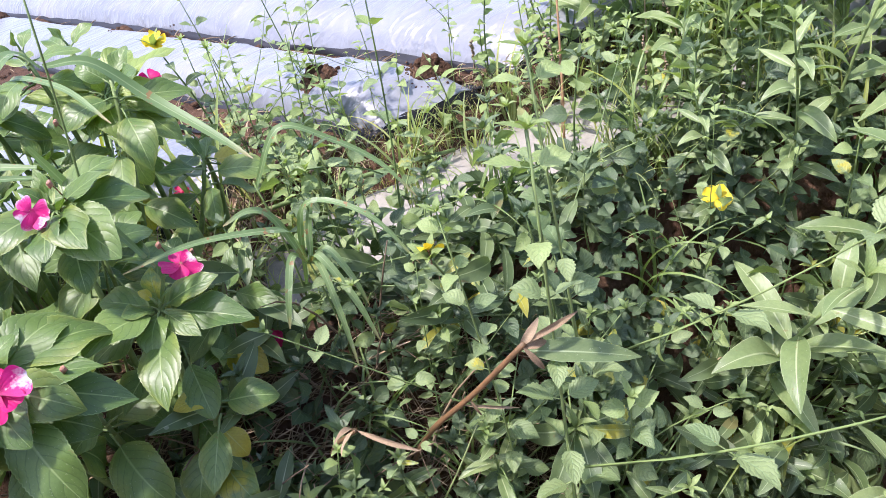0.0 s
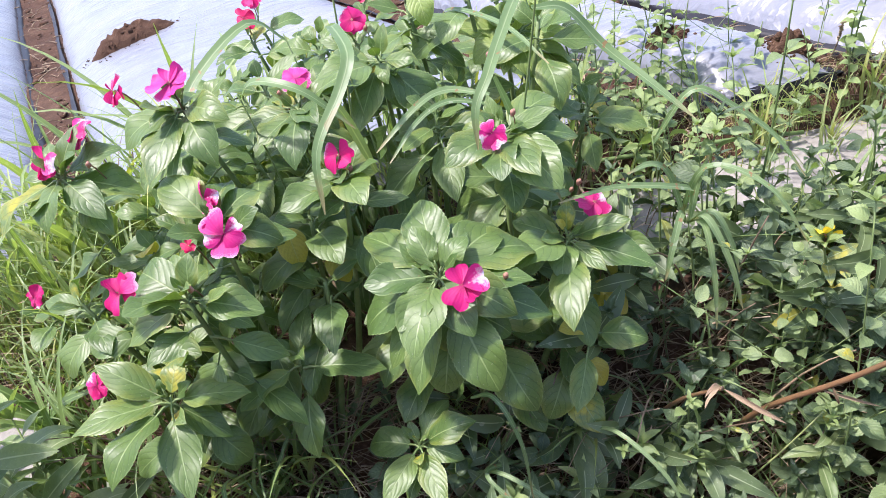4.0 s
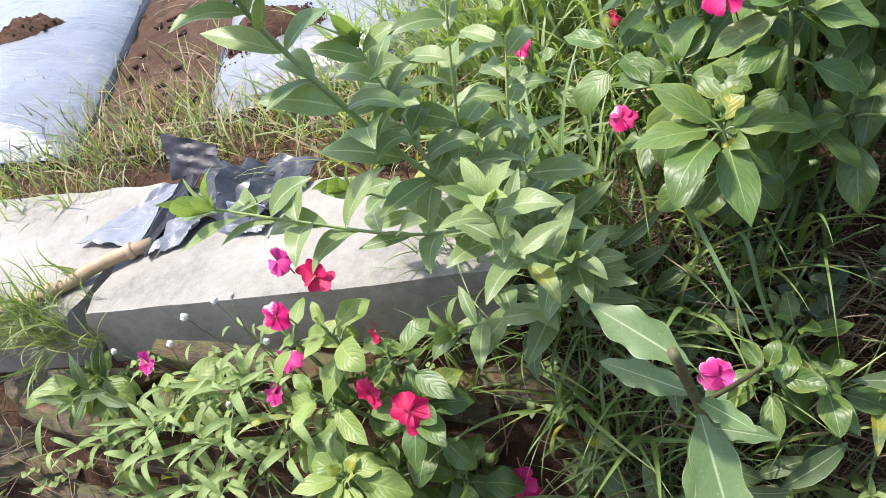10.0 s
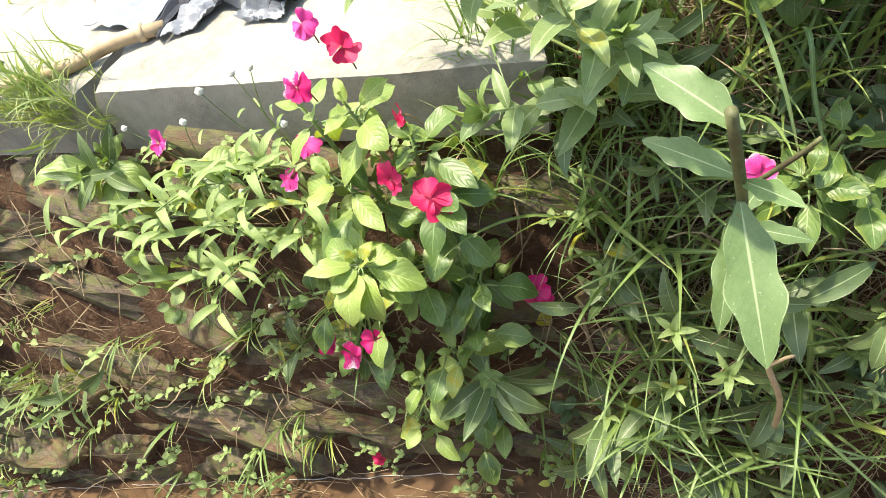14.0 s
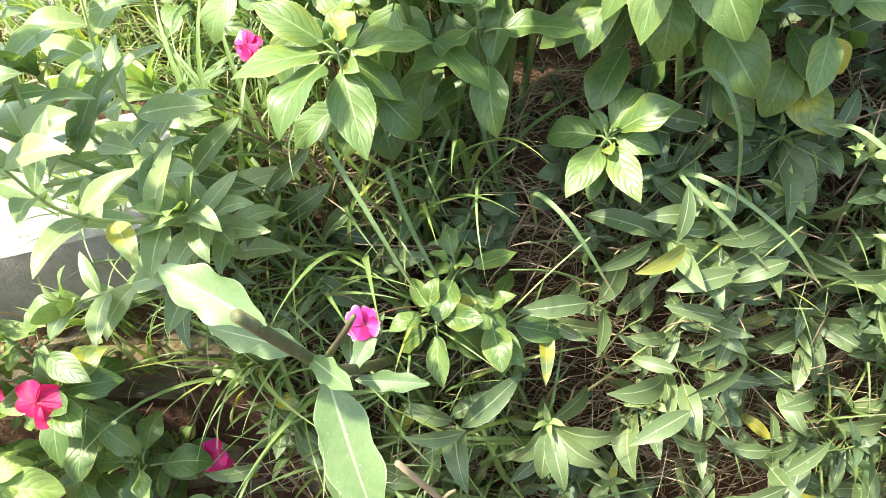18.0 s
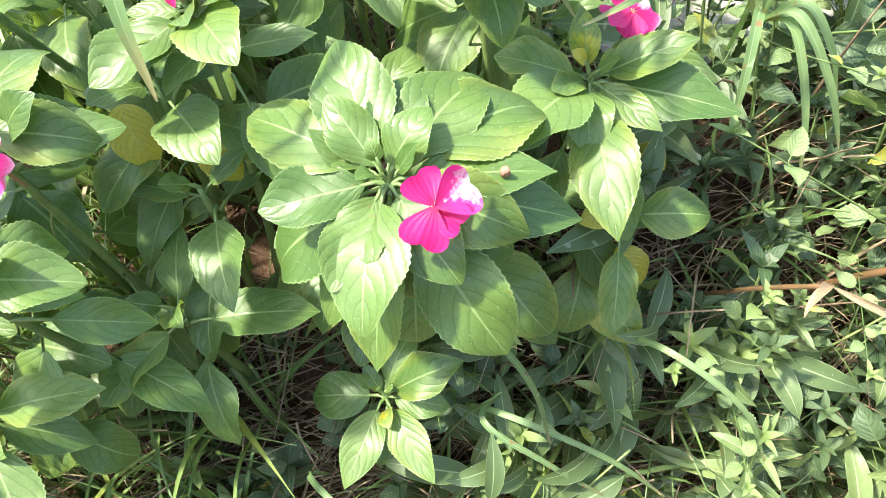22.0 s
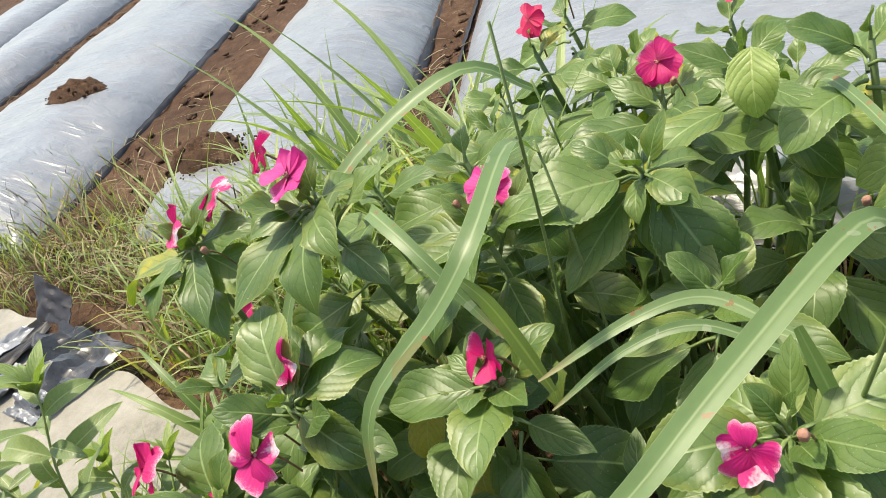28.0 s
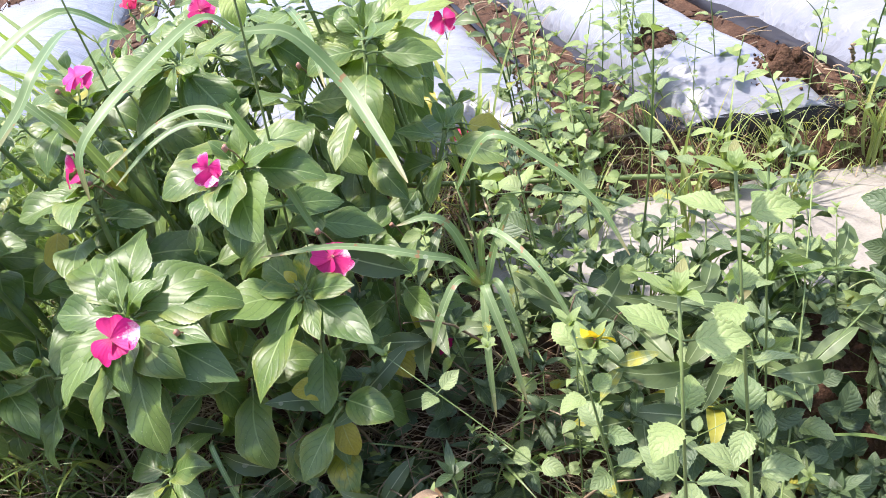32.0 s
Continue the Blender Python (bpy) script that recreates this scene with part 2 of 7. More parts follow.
# Mint leaf darkened: the shade low on the bank is put into its colour.
M_MINT_SHADE = leaf_material("mint_leaf_shaded", (0.048, 0.088, 0.038), (0.118, 0.170, 0.076), (0.14, 0.20, 0.09), veins=6, slant=2.0, rough=0.50, thin=0.24, relief=1.3, yellow=0.02, groove=0.55)
M_MINT_TIP = leaf_material("weed_shoot_leaf", (0.17, 0.245, 0.075), (0.32, 0.40, 0.16), (0.25, 0.36, 0.13), veins=6, slant=2.2, rough=0.55, thin=0.32, yellow=0.02)
M_SPRAWL = leaf_material("pale_lance_leaf", (0.128, 0.196, 0.070), (0.270, 0.340, 0.140), (0.44, 0.50, 0.29), veins=13, slant=2.4, rough=0.42, thin=0.32, relief=0.35, yellow=0.01, midrib=0.05, groove=0.12)
M_LANCE = leaf_material("lance_leaf", (0.068, 0.112, 0.040), (0.150, 0.205, 0.080), (0.36, 0.43, 0.24), veins=12, slant=2.4, rough=0.46, thin=0.26, relief=0.25, yellow=0.04, midrib=0.045, groove=0.12)
M_GNAWED = leaf_material("gnawed_leaf", (0.100, 0.165, 0.062), (0.150, 0.225, 0.085), (0.40, 0.47, 0.27), veins=12, slant=2.4, rough=0.46, thin=0.26, relief=0.25, yellow=0.0, midrib=0.035, groove=0.15)
M_GRASS = leaf_material("grass_blade", (0.085, 0.150, 0.038), (0.22, 0.30, 0.095), (0.27, 0.38, 0.14), veins=0.5, slant=0.1, rough=0.45, thin=0.3, relief=0.4, yellow=0.12, midrib=0.10, groove=0.0)
M_GRASS_LIGHT = leaf_material("light_grass_blade", (0.150, 0.220, 0.072), (0.325, 0.400, 0.160), (0.38, 0.46, 0.18), veins=0.5, slant=0.1, rough=0.45, thin=0.36, relief=0.4, yellow=0.1, midrib=0.10, groove=0.0)
M_GRASS_PALE = leaf_material("pale_grass_blade", (0.165, 0.230, 0.072), (0.33, 0.37, 0.155), (0.38, 0.42, 0.2), veins=0.5, slant=0.1, rough=0.55, thin=0.3, relief=0.4, yellow=0.3, midrib=0.10, groove=0.0)
M_REED = leaf_material("reed_blade", (0.12, 0.20, 0.07), (0.22, 0.31, 0.13), (0.30, 0.38, 0.19), veins=0.5, slant=0.1, rough=0.45, thin=0.3, relief=0.3, yellow=0.0, midrib=0.08, dry=0.14, groove=0.0)
M_STRAW = plain_material("dry_straw", (0.12, 0.080, 0.045), (0.38, 0.29, 0.175), 60, 0.8)
M_STALK_RED = plain_material("reddish_dying_stem", (0.085, 0.058, 0.024), (0.25, 0.125, 0.055), 38, 0.6, 0.6)
M_HUSK = plain_material("dry_husk", (0.22, 0.14, 0.075), (0.46, 0.35, 0.22), 45, 0.75, thin=0.25)
M_DEAD = plain_material("withered_leaf", (0.16, 0.08, 0.035), (0.44, 0.28, 0.13), 40, 0.75, thin=0.2)
M_YELLOW_LEAF = leaf_material("yellowed_leaf", (0.33, 0.30, 0.04), (0.48, 0.42, 0.06), (0.45, 0.45, 0.15), thin=0.35, yellow=0.0)
M_STEM = plain_material("green_stem", (0.09, 0.15, 0.04), (0.20, 0.27, 0.09), 50, 0.5, 0.2, 0.001)
M_STALK_PALE = plain_material("pale_green_stalk", (0.17, 0.24, 0.07), (0.36, 0.42, 0.16), 30, 0.5, 0.2, 0.001)
M_STEM_RED = plain_material("reddish_stem", (0.14, 0.07, 0.035), (0.27, 0.17, 0.08), 50, 0.5, 0.2, 0.001)
M_PETAL = petal_material("magenta_petal", (0.50, 0.003, 0.095), (0.74, 0.022, 0.24), 0.15)
M_PETAL_RED = petal_material("crimson_petal", (0.54, 0.005, 0.060), (0.74, 0.025, 0.16), 0.1)
M_PETAL_PINK = petal_material("pink_petal", (0.62, 0.02, 0.22), (0.80, 0.08, 0.38), 0.4)
M_PETAL_STREAK = petal_material("streaked_petal", (0.56, 0.006, 0.14), (0.76, 0.035, 0.29), 0.95)
M_PETAL_WHITE = petal_material("white_streaked_petal", (0.56, 0.006, 0.14), (0.76, 0.035, 0.29), 0.0, True)
M_PETAL_YELLOW = petal_material("yellow_petal", (0.80, 0.58, 0.01), (0.86, 0.70, 0.04), 0.0)
M_BUD = plain_material("flower_bud", (0.30, 0.15, 0.09), (0.50, 0.25, 0.18), 80, 0.5)


def soil_material():
    m, nt, b = base_material("soil", 0.9)
    n1 = noise_tex(nt, 3.0, 6, 0.65)
    n2 = noise_tex(nt, 26, 6, 0.7)
    n3 = noise_tex(nt, 160, 3, 0.7)
    f = maths(nt, "ADD", maths(nt, "MULTIPLY", n1, 0.4), maths(nt, "ADD", maths(nt, "MULTIPLY", n2, 0.4), maths(nt, "MULTIPLY", n3, 0.25)))
    col = ramp(nt, f, [(0.34, (0.026, 0.013, 0.008)), (0.54, (0.084, 0.046, 0.027)), (0.74, (0.22, 0.140, 0.086))])
    nt.links.new(col, b.inputs["Base Color"])
    b.inputs["Specular IOR Level"].default_value = 0.2
    bump(nt, b, f, 0.9, 0.03)
    return m


def plastic_material():
    m, nt, b = base_material("silver_mulch_film", 0.30)
    n1 = noise_tex(nt, 2.2, 5, 0.6)
    n2 = noise_tex(nt, 9, 6, 0.7, dist=0.6)
    dirt = maths(nt, "MULTIPLY", maths(nt, "SUBTRACT", n1, 0.55, clamp=True), 3.0, clamp=True)
    col = ramp(nt, n2, [(0.25, (0.160, 0.172, 0.192)), (0.75, (0.230, 0.243, 0.264))])
    col = mixcol(nt, maths(nt, "MULTIPLY", dirt, 0.35), col, (0.42, 0.36, 0.31))
    nt.links.new(col, b.inputs["Base Color"])
    tc = nt.nodes.new("ShaderNodeTexCoord")
    mp = nt.nodes.new("ShaderNodeMapping")
    mp.inputs["Rotation"].default_value = (0, 0, -0.336)
    mp.inputs["Scale"].default_value = (0.55, 1.25, 1.0)
    w = nt.nodes.new("ShaderNodeTexNoise")
    w.inputs["Scale"].default_value = 17
    w.inputs["Detail"].default_value = 5
    w.inputs["Distortion"].default_value = 1.2
    nt.links.new(tc.outputs["Object"], mp.inputs[0])
    nt.links.new(mp.outputs[0], w.inputs["Vector"])
    mp2 = nt.nodes.new("ShaderNodeMapping")
    mp2.inputs["Rotation"].default_value = (0, 0, -0.70)
    mp2.inputs["Scale"].default_value = (0.30, 1.5, 1.0)
    folds = nt.nodes.new("ShaderNodeTexNoise")
    folds.inputs["Scale"].default_value = 5.5
    folds.inputs["Detail"].default_value = 3
    folds.inputs["Distortion"].default_value = 0.8
    nt.links.new(tc.outputs["Object"], mp2.inputs[0])
    nt.links.new(mp2.outputs[0], folds.inputs["Vector"])
    crease = maths(nt, "SUBTRACT", 1.0, maths(nt, "ABSOLUTE", maths(nt, "MULTIPLY", maths(nt, "SUBTRACT", folds.outputs[0], 0.5), 4.0)), clamp=True)
    h = maths(nt, "ADD", w.outputs[0], maths(nt, "MULTIPLY", n2, 0.4))
    bump(nt, b, maths(nt, "ADD", h, maths(nt, "MULTIPLY", maths(nt, "POWER", crease, 3.0), 0.55)), 0.50, 0.012)
    return m


def concrete_material():
    m, nt, b = base_material("weathered_concrete", 0.85)
    n1 = noise_tex(nt, 5, 5, 0.65)
    n2 = noise_tex(nt, 45, 5, 0.7)
    n3 = noise_tex(nt, 300, 2)
    f = maths(nt, "ADD", maths(nt, "MULTIPLY", n1, 0.55), maths(nt, "ADD", maths(nt, "MULTIPLY", n2, 0.3), maths(nt, "MULTIPLY", n3, 0.15)))
    col = ramp(nt, f, [(0.30, (0.12, 0.113, 0.096)), (0.48, (0.25, 0.236, 0.202)), (0.72, (0.37, 0.35, 0.308))])
    nt.links.new(col, b.inputs["Base Color"])
    b.inputs["Specular IOR Level"].default_value = 0.25
    bump(nt, b, f, 0.5, 0.008)
    return m


def stone_material():
    m, nt, b = base_material("mossy_stone", 0.8)
    n1 = noise_tex(nt, 7, 5, 0.65)
    n2 = noise_tex(nt, 60, 4, 0.7)
    f = maths(nt, "ADD", maths(nt, "MULTIPLY", n1, 0.6), maths(nt, "MULTIPLY", n2, 0.4))
    col = ramp(nt, f, [(0.32, (0.022, 0.016, 0.012)), (0.5, (0.095, 0.070, 0.048)), (0.70, (0.27, 0.205, 0.140))])
    rust = maths(nt, "MULTIPLY", maths(nt, "SUBTRACT", noise_tex(nt, 2.2, 3), 0.50, clamp=True), 5.0, clamp=True)
    col = mixcol(nt, maths(nt, "MULTIPLY", rust, 0.65), col, (0.20, 0.085, 0.030))
    moss = maths(nt, "MULTIPLY", maths(nt, "SUBTRACT", noise_tex(nt, 11, 4), 0.44, clamp=True), 7.0, clamp=True)
    col = mixcol(nt, maths(nt, "MULTIPLY", moss, 0.7), col, (0.125, 0.135, 0.040))
    nt.links.new(col, b.inputs["Base Color"])
    bump(nt, b, f, 0.8, 0.012)
    return m


def water_material():
    m, nt, b = base_material("muddy_water", 0.06)
    n = noise_tex(nt, 4, 3)
    nt.links.new(ramp(nt, n, [(0.3, (0.085, 0.050, 0.029)), (0.7, (0.12, 0.074, 0.044))]), b.inputs["Base Color"])
    bump(nt, b, noise_tex(nt, 16, 3, 0.5, dist=0.8), 0.25, 0.01)
    return m


M_SOIL, M_FILM, M_CONCRETE, M_STONE, M_WATER = soil_material(), plastic_material(), concrete_material(), stone_material(), water_material()
M_GREY_FILM = plain_material("crumpled_grey_film", (0.022, 0.024, 0.028), (0.11, 0.115, 0.13), 22, 0.30, 0.3, 0.003)
M_BLACK = plain_material("black_film", (0.010, 0.010, 0.012), (0.03, 0.03, 0.036), 14, 0.48, 0.3, 0.003, 0.3)
M_STALK = plain_material("scarred_green_stalk", (0.055, 0.045, 0.02), (0.17, 0.20, 0.07), 16, 0.65, 0.6, 0.004)
M_BAMBOO = plain_material("dry_bamboo", (0.24, 0.165, 0.085), (0.48, 0.36, 0.22), 12, 0.6, 0.3, 0.003)


# ---- mesh helpers ----
def mesh_of(name, verts, faces, uvs=None, mat=None, smooth=True):
    me = bpy.data.meshes.new(name)
    me.from_pydata([tuple(v) for v in verts], [], [tuple(f) for f in faces])
    if uvs is not None:
        layer = me.uv_layers.new(name="UVMap")
        idx = np.empty(len(me.loops), dtype=np.int32)
        me.loops.foreach_get("vertex_index", idx)
        layer.data.foreach_set("uv", np.asarray(uvs, dtype=np.float32)[idx].ravel())
    if mat:
        me.materials.append(mat)
    if smooth:
        me.polygons.foreach_set("use_smooth", [True] * len(me.polygons))
    me.update()
    return me


def part(name, me, parent, m=None, label=""):
    ob = new(name, me)
    ob.parent = parent
    if m is not None:
        ob.matrix_basis = m
    return tagged(ob, label)


def thing(name, label, category, at=(0, 0, 0), group="", me=None, kind=""):
    ob = new(name, me)
    ob.location = at
    return tagged(ob, label, category, group, kind)


def leaf_shape(width, peak=0.42, tip=1.3, teeth=0, bend=0.35, fold=0.18, nu=10, wave=0.0, seed=0, base=0.8, across=2, curl=0.25, twist=0.0):
    """A leaf 1 long along +x with its face up: outline, teeth, a drooping midrib and halves that rise from it."""
    r = random.Random(seed)
    cols = across * 2 + 1
    vs, uv, fs = [], [], []
    ph = r.uniform(0, 6)
    k = math.log(0.5) / math.log(peak)
    x = z = 0.0
    for i in range(nu + 1):
        u = i / nu
        s = u ** k
        w = width * 0.5 * (math.sin(math.pi * min(max(s, 0.0), 1.0)) ** (base if s < 0.5 else tip * 0.75))
        w = max(w, 0.012 * width + 0.0)
        if teeth and 0 < i < nu:
            w *= 1 + teeth * (1 if i % 2 else -1)
        a = bend * (u ** 1.5) * 1.6 - bend * 0.35
        if i:
            x += math.cos(a) / nu
            z -= math.sin(a) / nu
        for j in range(cols):
            v = (j - across) / across
            up = fold * abs(v) * w * 2 - curl * fold * v * v * w * 2 + wave * w * math.sin(ph + 9 * u + 2.2 * (v > 0)) * v * v
            vs.append((x, v * w, z + up + twist * v * w * u))
            uv.append((u, 0.5 + 0.5 * v))
    for i in range(nu):
        for j in range(cols - 1):
            p = i * cols + j
            fs.append((p, p + cols, p + cols + 1, p + 1))
    return np.array(vs), fs, np.array(uv)


def aim(base, way, up=(0, 0, 1), size=1.0, roll=0.0, squash=1.0):
    """A matrix that lays local x along way and local z as near to up as it goes."""
    x = Vector(way).normalized()
    z = Vector(up) - x * x.dot(Vector(up))
    if z.length < 1e-3:
        z = Vector((0.3, -0.9, 0.1)) - x * x.dot(Vector((0.3, -0.9, 0.1)))
    z.normalize()
    if roll:
        z = Matrix.Rotation(roll, 3, x) @ z
    y = z.cross(x)
    m = Matrix((x, y, z)).transposed().to_4x4() @ Matrix.Diagonal((size, size * squash, size, 1))
    m.translation = Vector(base)
    return m


class Soup:
    """Gathers many pieces into one mesh."""

    def __init__(self):
        self.v, self.f, self.uv, self.n = [], [], [], 0

    def add(self, shape, m):
        v, f, uv = shape
        a = np.array(m)
        self.v.append(v @ a[:3, :3].T + a[:3, 3])
        self.f.extend([tuple(i + self.n for i in q) for q in f])
        self.uv.append(uv)
        self.n += len(v)

    def tube(self, pts, r0, r1, sides=5):
        pts = [Vector(p) for p in pts]
        n = len(pts)
        vs, uv, fs = [], [], []
        for i, p in enumerate(pts):
            d = (pts[min(i + 1, n - 1)] - pts[max(i - 1, 0)]).normalized()
            a = d.orthogonal().normalized()
            b = d.cross(a)
            r = r0 + (r1 - r0) * i / (n - 1)
            for s in range(sides):
                t = 2 * math.pi * s / sides
                vs.append(p + (a * math.cos(t) + b * math.sin(t)) * r)
                uv.append((i / (n - 1), s / sides))
        for i in range(n - 1):
            for s in range(sides):
                t = (s + 1) % sides
                fs.append((i * sides + s, i * sides + t, (i + 1) * sides + t, (i + 1) * sides + s))
        fs.append(tuple(range((n - 1) * sides, n * sides)))
        self.v.append(np.array([tuple(v) for v in vs]))
        self.f.extend([tuple(i + self.n for i in q) for q in fs])
        self.uv.append(np.array(uv))
        self.n += len(vs)

    def mesh(self, name, mat):
        return mesh_of(name, np.concatenate(self.v), self.f, np.concatenate(self.uv), mat)


def arc(a, b, sag=(0, 0, 0), n=7):
    a, b, s = Vector(a), Vector(b), Vector(sag)
    return [a.lerp(b, i / (n - 1)) + s * math.sin(math.pi * i / (n - 1)) for i in range(n)]


def sph(az, el):
    a, e = radians(az), radians(el)
    return Vector((math.cos(a) * math.cos(e), math.sin(a) * math.cos(e), math.sin(e)))


# ---- the ground: ditch, bank, field and an added far bank in one sheet ----
FIELD = 0.88


def base_y(x):
    return max(0.20, min(0.50, 0.49 + 0.16 * (x + 1.04)))


def fuzz(x, y, z=0.0, s=1.0):
    return noise.noise(Vector((x * s, y * s, z * s)))


def bank_y(x, z):
    """Where the bank's face stands at a height between water and field."""
    t = max(0.0, min(1.0, z / 0.84))
    right = max(0.0, min(1.0, (x + 0.95) / 0.5))
    top = 0.735 + 0.105 * right
    bow = 0.05 * math.sin(math.pi * t) * (1 - right)
    return base_y(x) + (top - base_y(x)) * t ** (1.0 + 0.9 * right) - bow


def ease(t):
    t = max(0.0, min(1.0, t))
    return t * t * (3 - 2 * t)


def field_z(x, y):
    """The field's height: level behind the capping, and a step higher under the beds beside the tall weeds."""
    return FIELD + 0.09 * ease((x + 0.46 * (y - 2) + 0.30) / 0.45) * ease((y - 1.24) / 0.12)


def make_ground():
    xs = [-300, -80, -25, -12, -7, -5] + [-4 + 0.07 * i for i in range(101)] + [3.6, 5, 8, 14, 30, 90, 300]
    far_ys = [0.95 + 0.08 * i for i in range(45)] + [4.8, 5.4, 6.2, 7.2, 8.5, 10, 13, 18, 26, 40, 80, 300]
    verts, faces = [], []
    for x in xs:
        # Far side rises to an unseen bank, added to block low sky light.
        col = [(-300, 2.9), (-80, 2.9), (-20, 2.9), (-4.0, 2.8), (-3.0, 2.2), (-2.3, 1.2), (-1.8, 0.45), (-1.5, 0.08), (-1.3, -0.12), (-0.7, -0.2), (-0.2, -0.2)]
        b = base_y(x)
        col += [(b - 0.25, -0.16), (b - 0.08, -0.08)]
        for i in range(17):
            z = 0.84 * i / 16
            col.append((bank_y(x, z), z))
        top = col[-1][0]
        col += [(top + 0.03, 0.865), (top + 0.09, FIELD)]
        col += [(y, FIELD) for y in far_ys]
        for k, (y, z) in enumerate(col):
            n = fuzz(x, y, z, 5) * 0.5 + fuzz(x, y, z, 14) * 0.3 + fuzz(x, y, z, 40) * 0.2
            if 12 <= k <= 29:
                y -= 0.045 * n
                z += 0.012 * n
            elif y > 0.5 and abs(x) < 6 and y < 9:
                z += 0.03 * n + field_z(x, y) - FIELD
            verts.append((x, y, z))
    nc = len(verts) // len(xs)
    for i in range(len(xs) - 1):
        for j in range(nc - 1):
            p = i * nc + j
            faces.append((p, p + nc, p + nc + 1, p + 1))
    g = new("ground", mesh_of("ground", verts, faces, None, M_SOIL))
    tagged(g, "reddish brown soil of field, bank and ditch, with an added light-blocking far bank", "ground", kind="structure")


make_ground()


def make_water():
    xs = [-40, -12, -6] + [-4 + 0.25 * i for i in range(29)] + [5, 12, 40]
    ys = [-1.5 + 0.15 * i for i in range(16)]
    verts = [(x, y, 0.0) for x in xs for y in ys]
    n = len(ys)
    faces = [(i * n + j, (i + 1) * n + j, (i + 1) * n + j + 1, i * n + j + 1) for i in range(len(xs) - 1) for j in range(n - 1)]
    tagged(new("water", mesh_of("water", verts, faces, None, M_WATER)), "muddy brown water standing in the ditch", "water", kind="structure")


make_water()


# ---- beds under silver film ----
def edge_line(s, k=-0.35):
    """A bed's edge: where it stands two metres out, and how it runs on."""
    return ((s - 0.66) / 0.944, k)


def edge_x(edge, y):
    return edge[0] + edge[1] * (y - 2)


BEDS = []


def make_bed(left, right, y0, seed, rise=0.13, y1=12.0, steep=3.2):
    """A raised bed between two furrows, covered by wrinkled film that is tucked into the soil."""
    n_l, n_w = 190, 26
    BEDS.append((left, right, y0, rise, steep))
    verts, faces = [], []
    for i in range(n_l + 1):
        y = y0 + (y1 - y0) * (i / n_l) ** 1.6
        end = min(1.0, (y - y0) / 0.14)
        xa, xb = edge_x(left, y), edge_x(right, y)
        for j in range(n_w + 1):
            c = -1 + 2 * j / n_w
            x = (xa + xb) / 2 + c * (xb - xa) / 2 * (1 + 0.03 * fuzz(y, seed, c, 1.4)) + 0.02 * fuzz(y, seed * 3, 0, 0.8)
            h = rise * (1 - abs(c) ** steep) * (0.30 + 0.70 * math.sin(end * math.pi / 2))
            pull = 0.4 + 0.6 * abs(c)
            h += 0.016 * fuzz(x * 1.4, y, seed, 2.6) + 0.009 * pull * fuzz(x * 0.6, y * 1.7, seed, 11) + 0.007 * pull * abs(fuzz(x * 0.5, y * 2.0, seed, 17))
            if j in (0, n_w):
                h = -0.03
            back = 0.012 * fuzz(x, seed, 0, 9) if i == 0 else 0
            verts.append((x, y + back, field_z(x, max(y, 1.45)) + 0.004 + h))
    m = n_w + 1
    for i in range(n_l):
        for j in range(n_w):
            p = i * m + j
            faces.append((p, p + 1, p + m + 1, p + m))
    ob = thing("mulch_bed", "long raised planting bed covered with wrinkled silver plastic film", "planting bed", (0, 0, 0), "silver planting beds")
    part("film_sheet", mesh_of("film_sheet", verts, faces, None, M_FILM), ob)
    for j, out in ((0, -1), (n_w, 1)):
        vs, fs = [], []
        for i in range(n_l + 1):
            a = Vector(verts[i * m + j])
            w = 0.014 + 0.02 * fuzz(i * 0.11, seed, out, 1.0)
            for c, up in ((-0.5, 0.040), (0.2, 0.036), (0.7, 0.034), (1.0, 0.022)):
                vs.append((a.x + out * w * c, a.y, a.z + up + 0.010 * fuzz(i * 0.4, c, seed, 2)))
        for i in range(n_l):
            for k in range(3):
                p = i * 4 + k
                fs.append((p, p + 1, p + 5, p + 4))
        part("film_edge", mesh_of("film_edge", vs, fs, None, M_BLACK), ob, None, "black underside of the film turned up along the furrow")
    vs, fs = [], []
    for j in range(1, n_w):
        a = verts[j]
        for dy, dz in ((0.004, 0.002), (-0.006, -0.010), (-0.010, -0.045), (-0.004, -0.090)):
            vs.append((a[0], a[1] + dy + 0.006 * fuzz(a[0], seed, dz, 14), a[2] + dz + 0.008 * fuzz(a[0], seed, 1, 18)))
    for j in range(n_w - 2):
        for k in range(3):
            p = j * 4 + k
            fs.append((p, p + 1, p + 5, p + 4))
    part("film_end", mesh_of("film_end", vs, fs, None, M_BLACK), ob, None, "black underside of the film at the bed's end")
    return ob


make_bed(edge_line(-4.48), edge_line(-3.84), 1.72, 11)
make_bed(edge_line(-3.60), edge_line(-2.95), 1.60, 12)
make_bed(edge_line(-2.65), edge_line(-1.58), 1.36, 13)
make_bed(edge_line(-1.18), edge_line(-0.475), 1.42, 14)
make_bed(edge_line(-0.325), (0.065, -0.46), 1.46, 15, 0.12)
make_bed((0.205, -0.466), (0.455, -0.466), 1.34, 16, 0.075, steep=6)
make_bed((0.555, -0.466), (1.30, -0.466), 1.38, 17, 0.09, steep=6)
make_bed((1.48, -0.466), (2.22, -0.466), 1.40, 18, 0.10)
make_bed((2.38, -0.466), (3.1, -0.466), 1.40, 19, 0.12)
FURROWS = [(edge_line(-2.80), 0.14), (edge_line(-1.41), 0.15), (edge_line(-0.40), 0.075), ((0.135, -0.466), 0.06), ((0.50, -0.466), 0.045), ((1.39, -0.466), 0.06)]


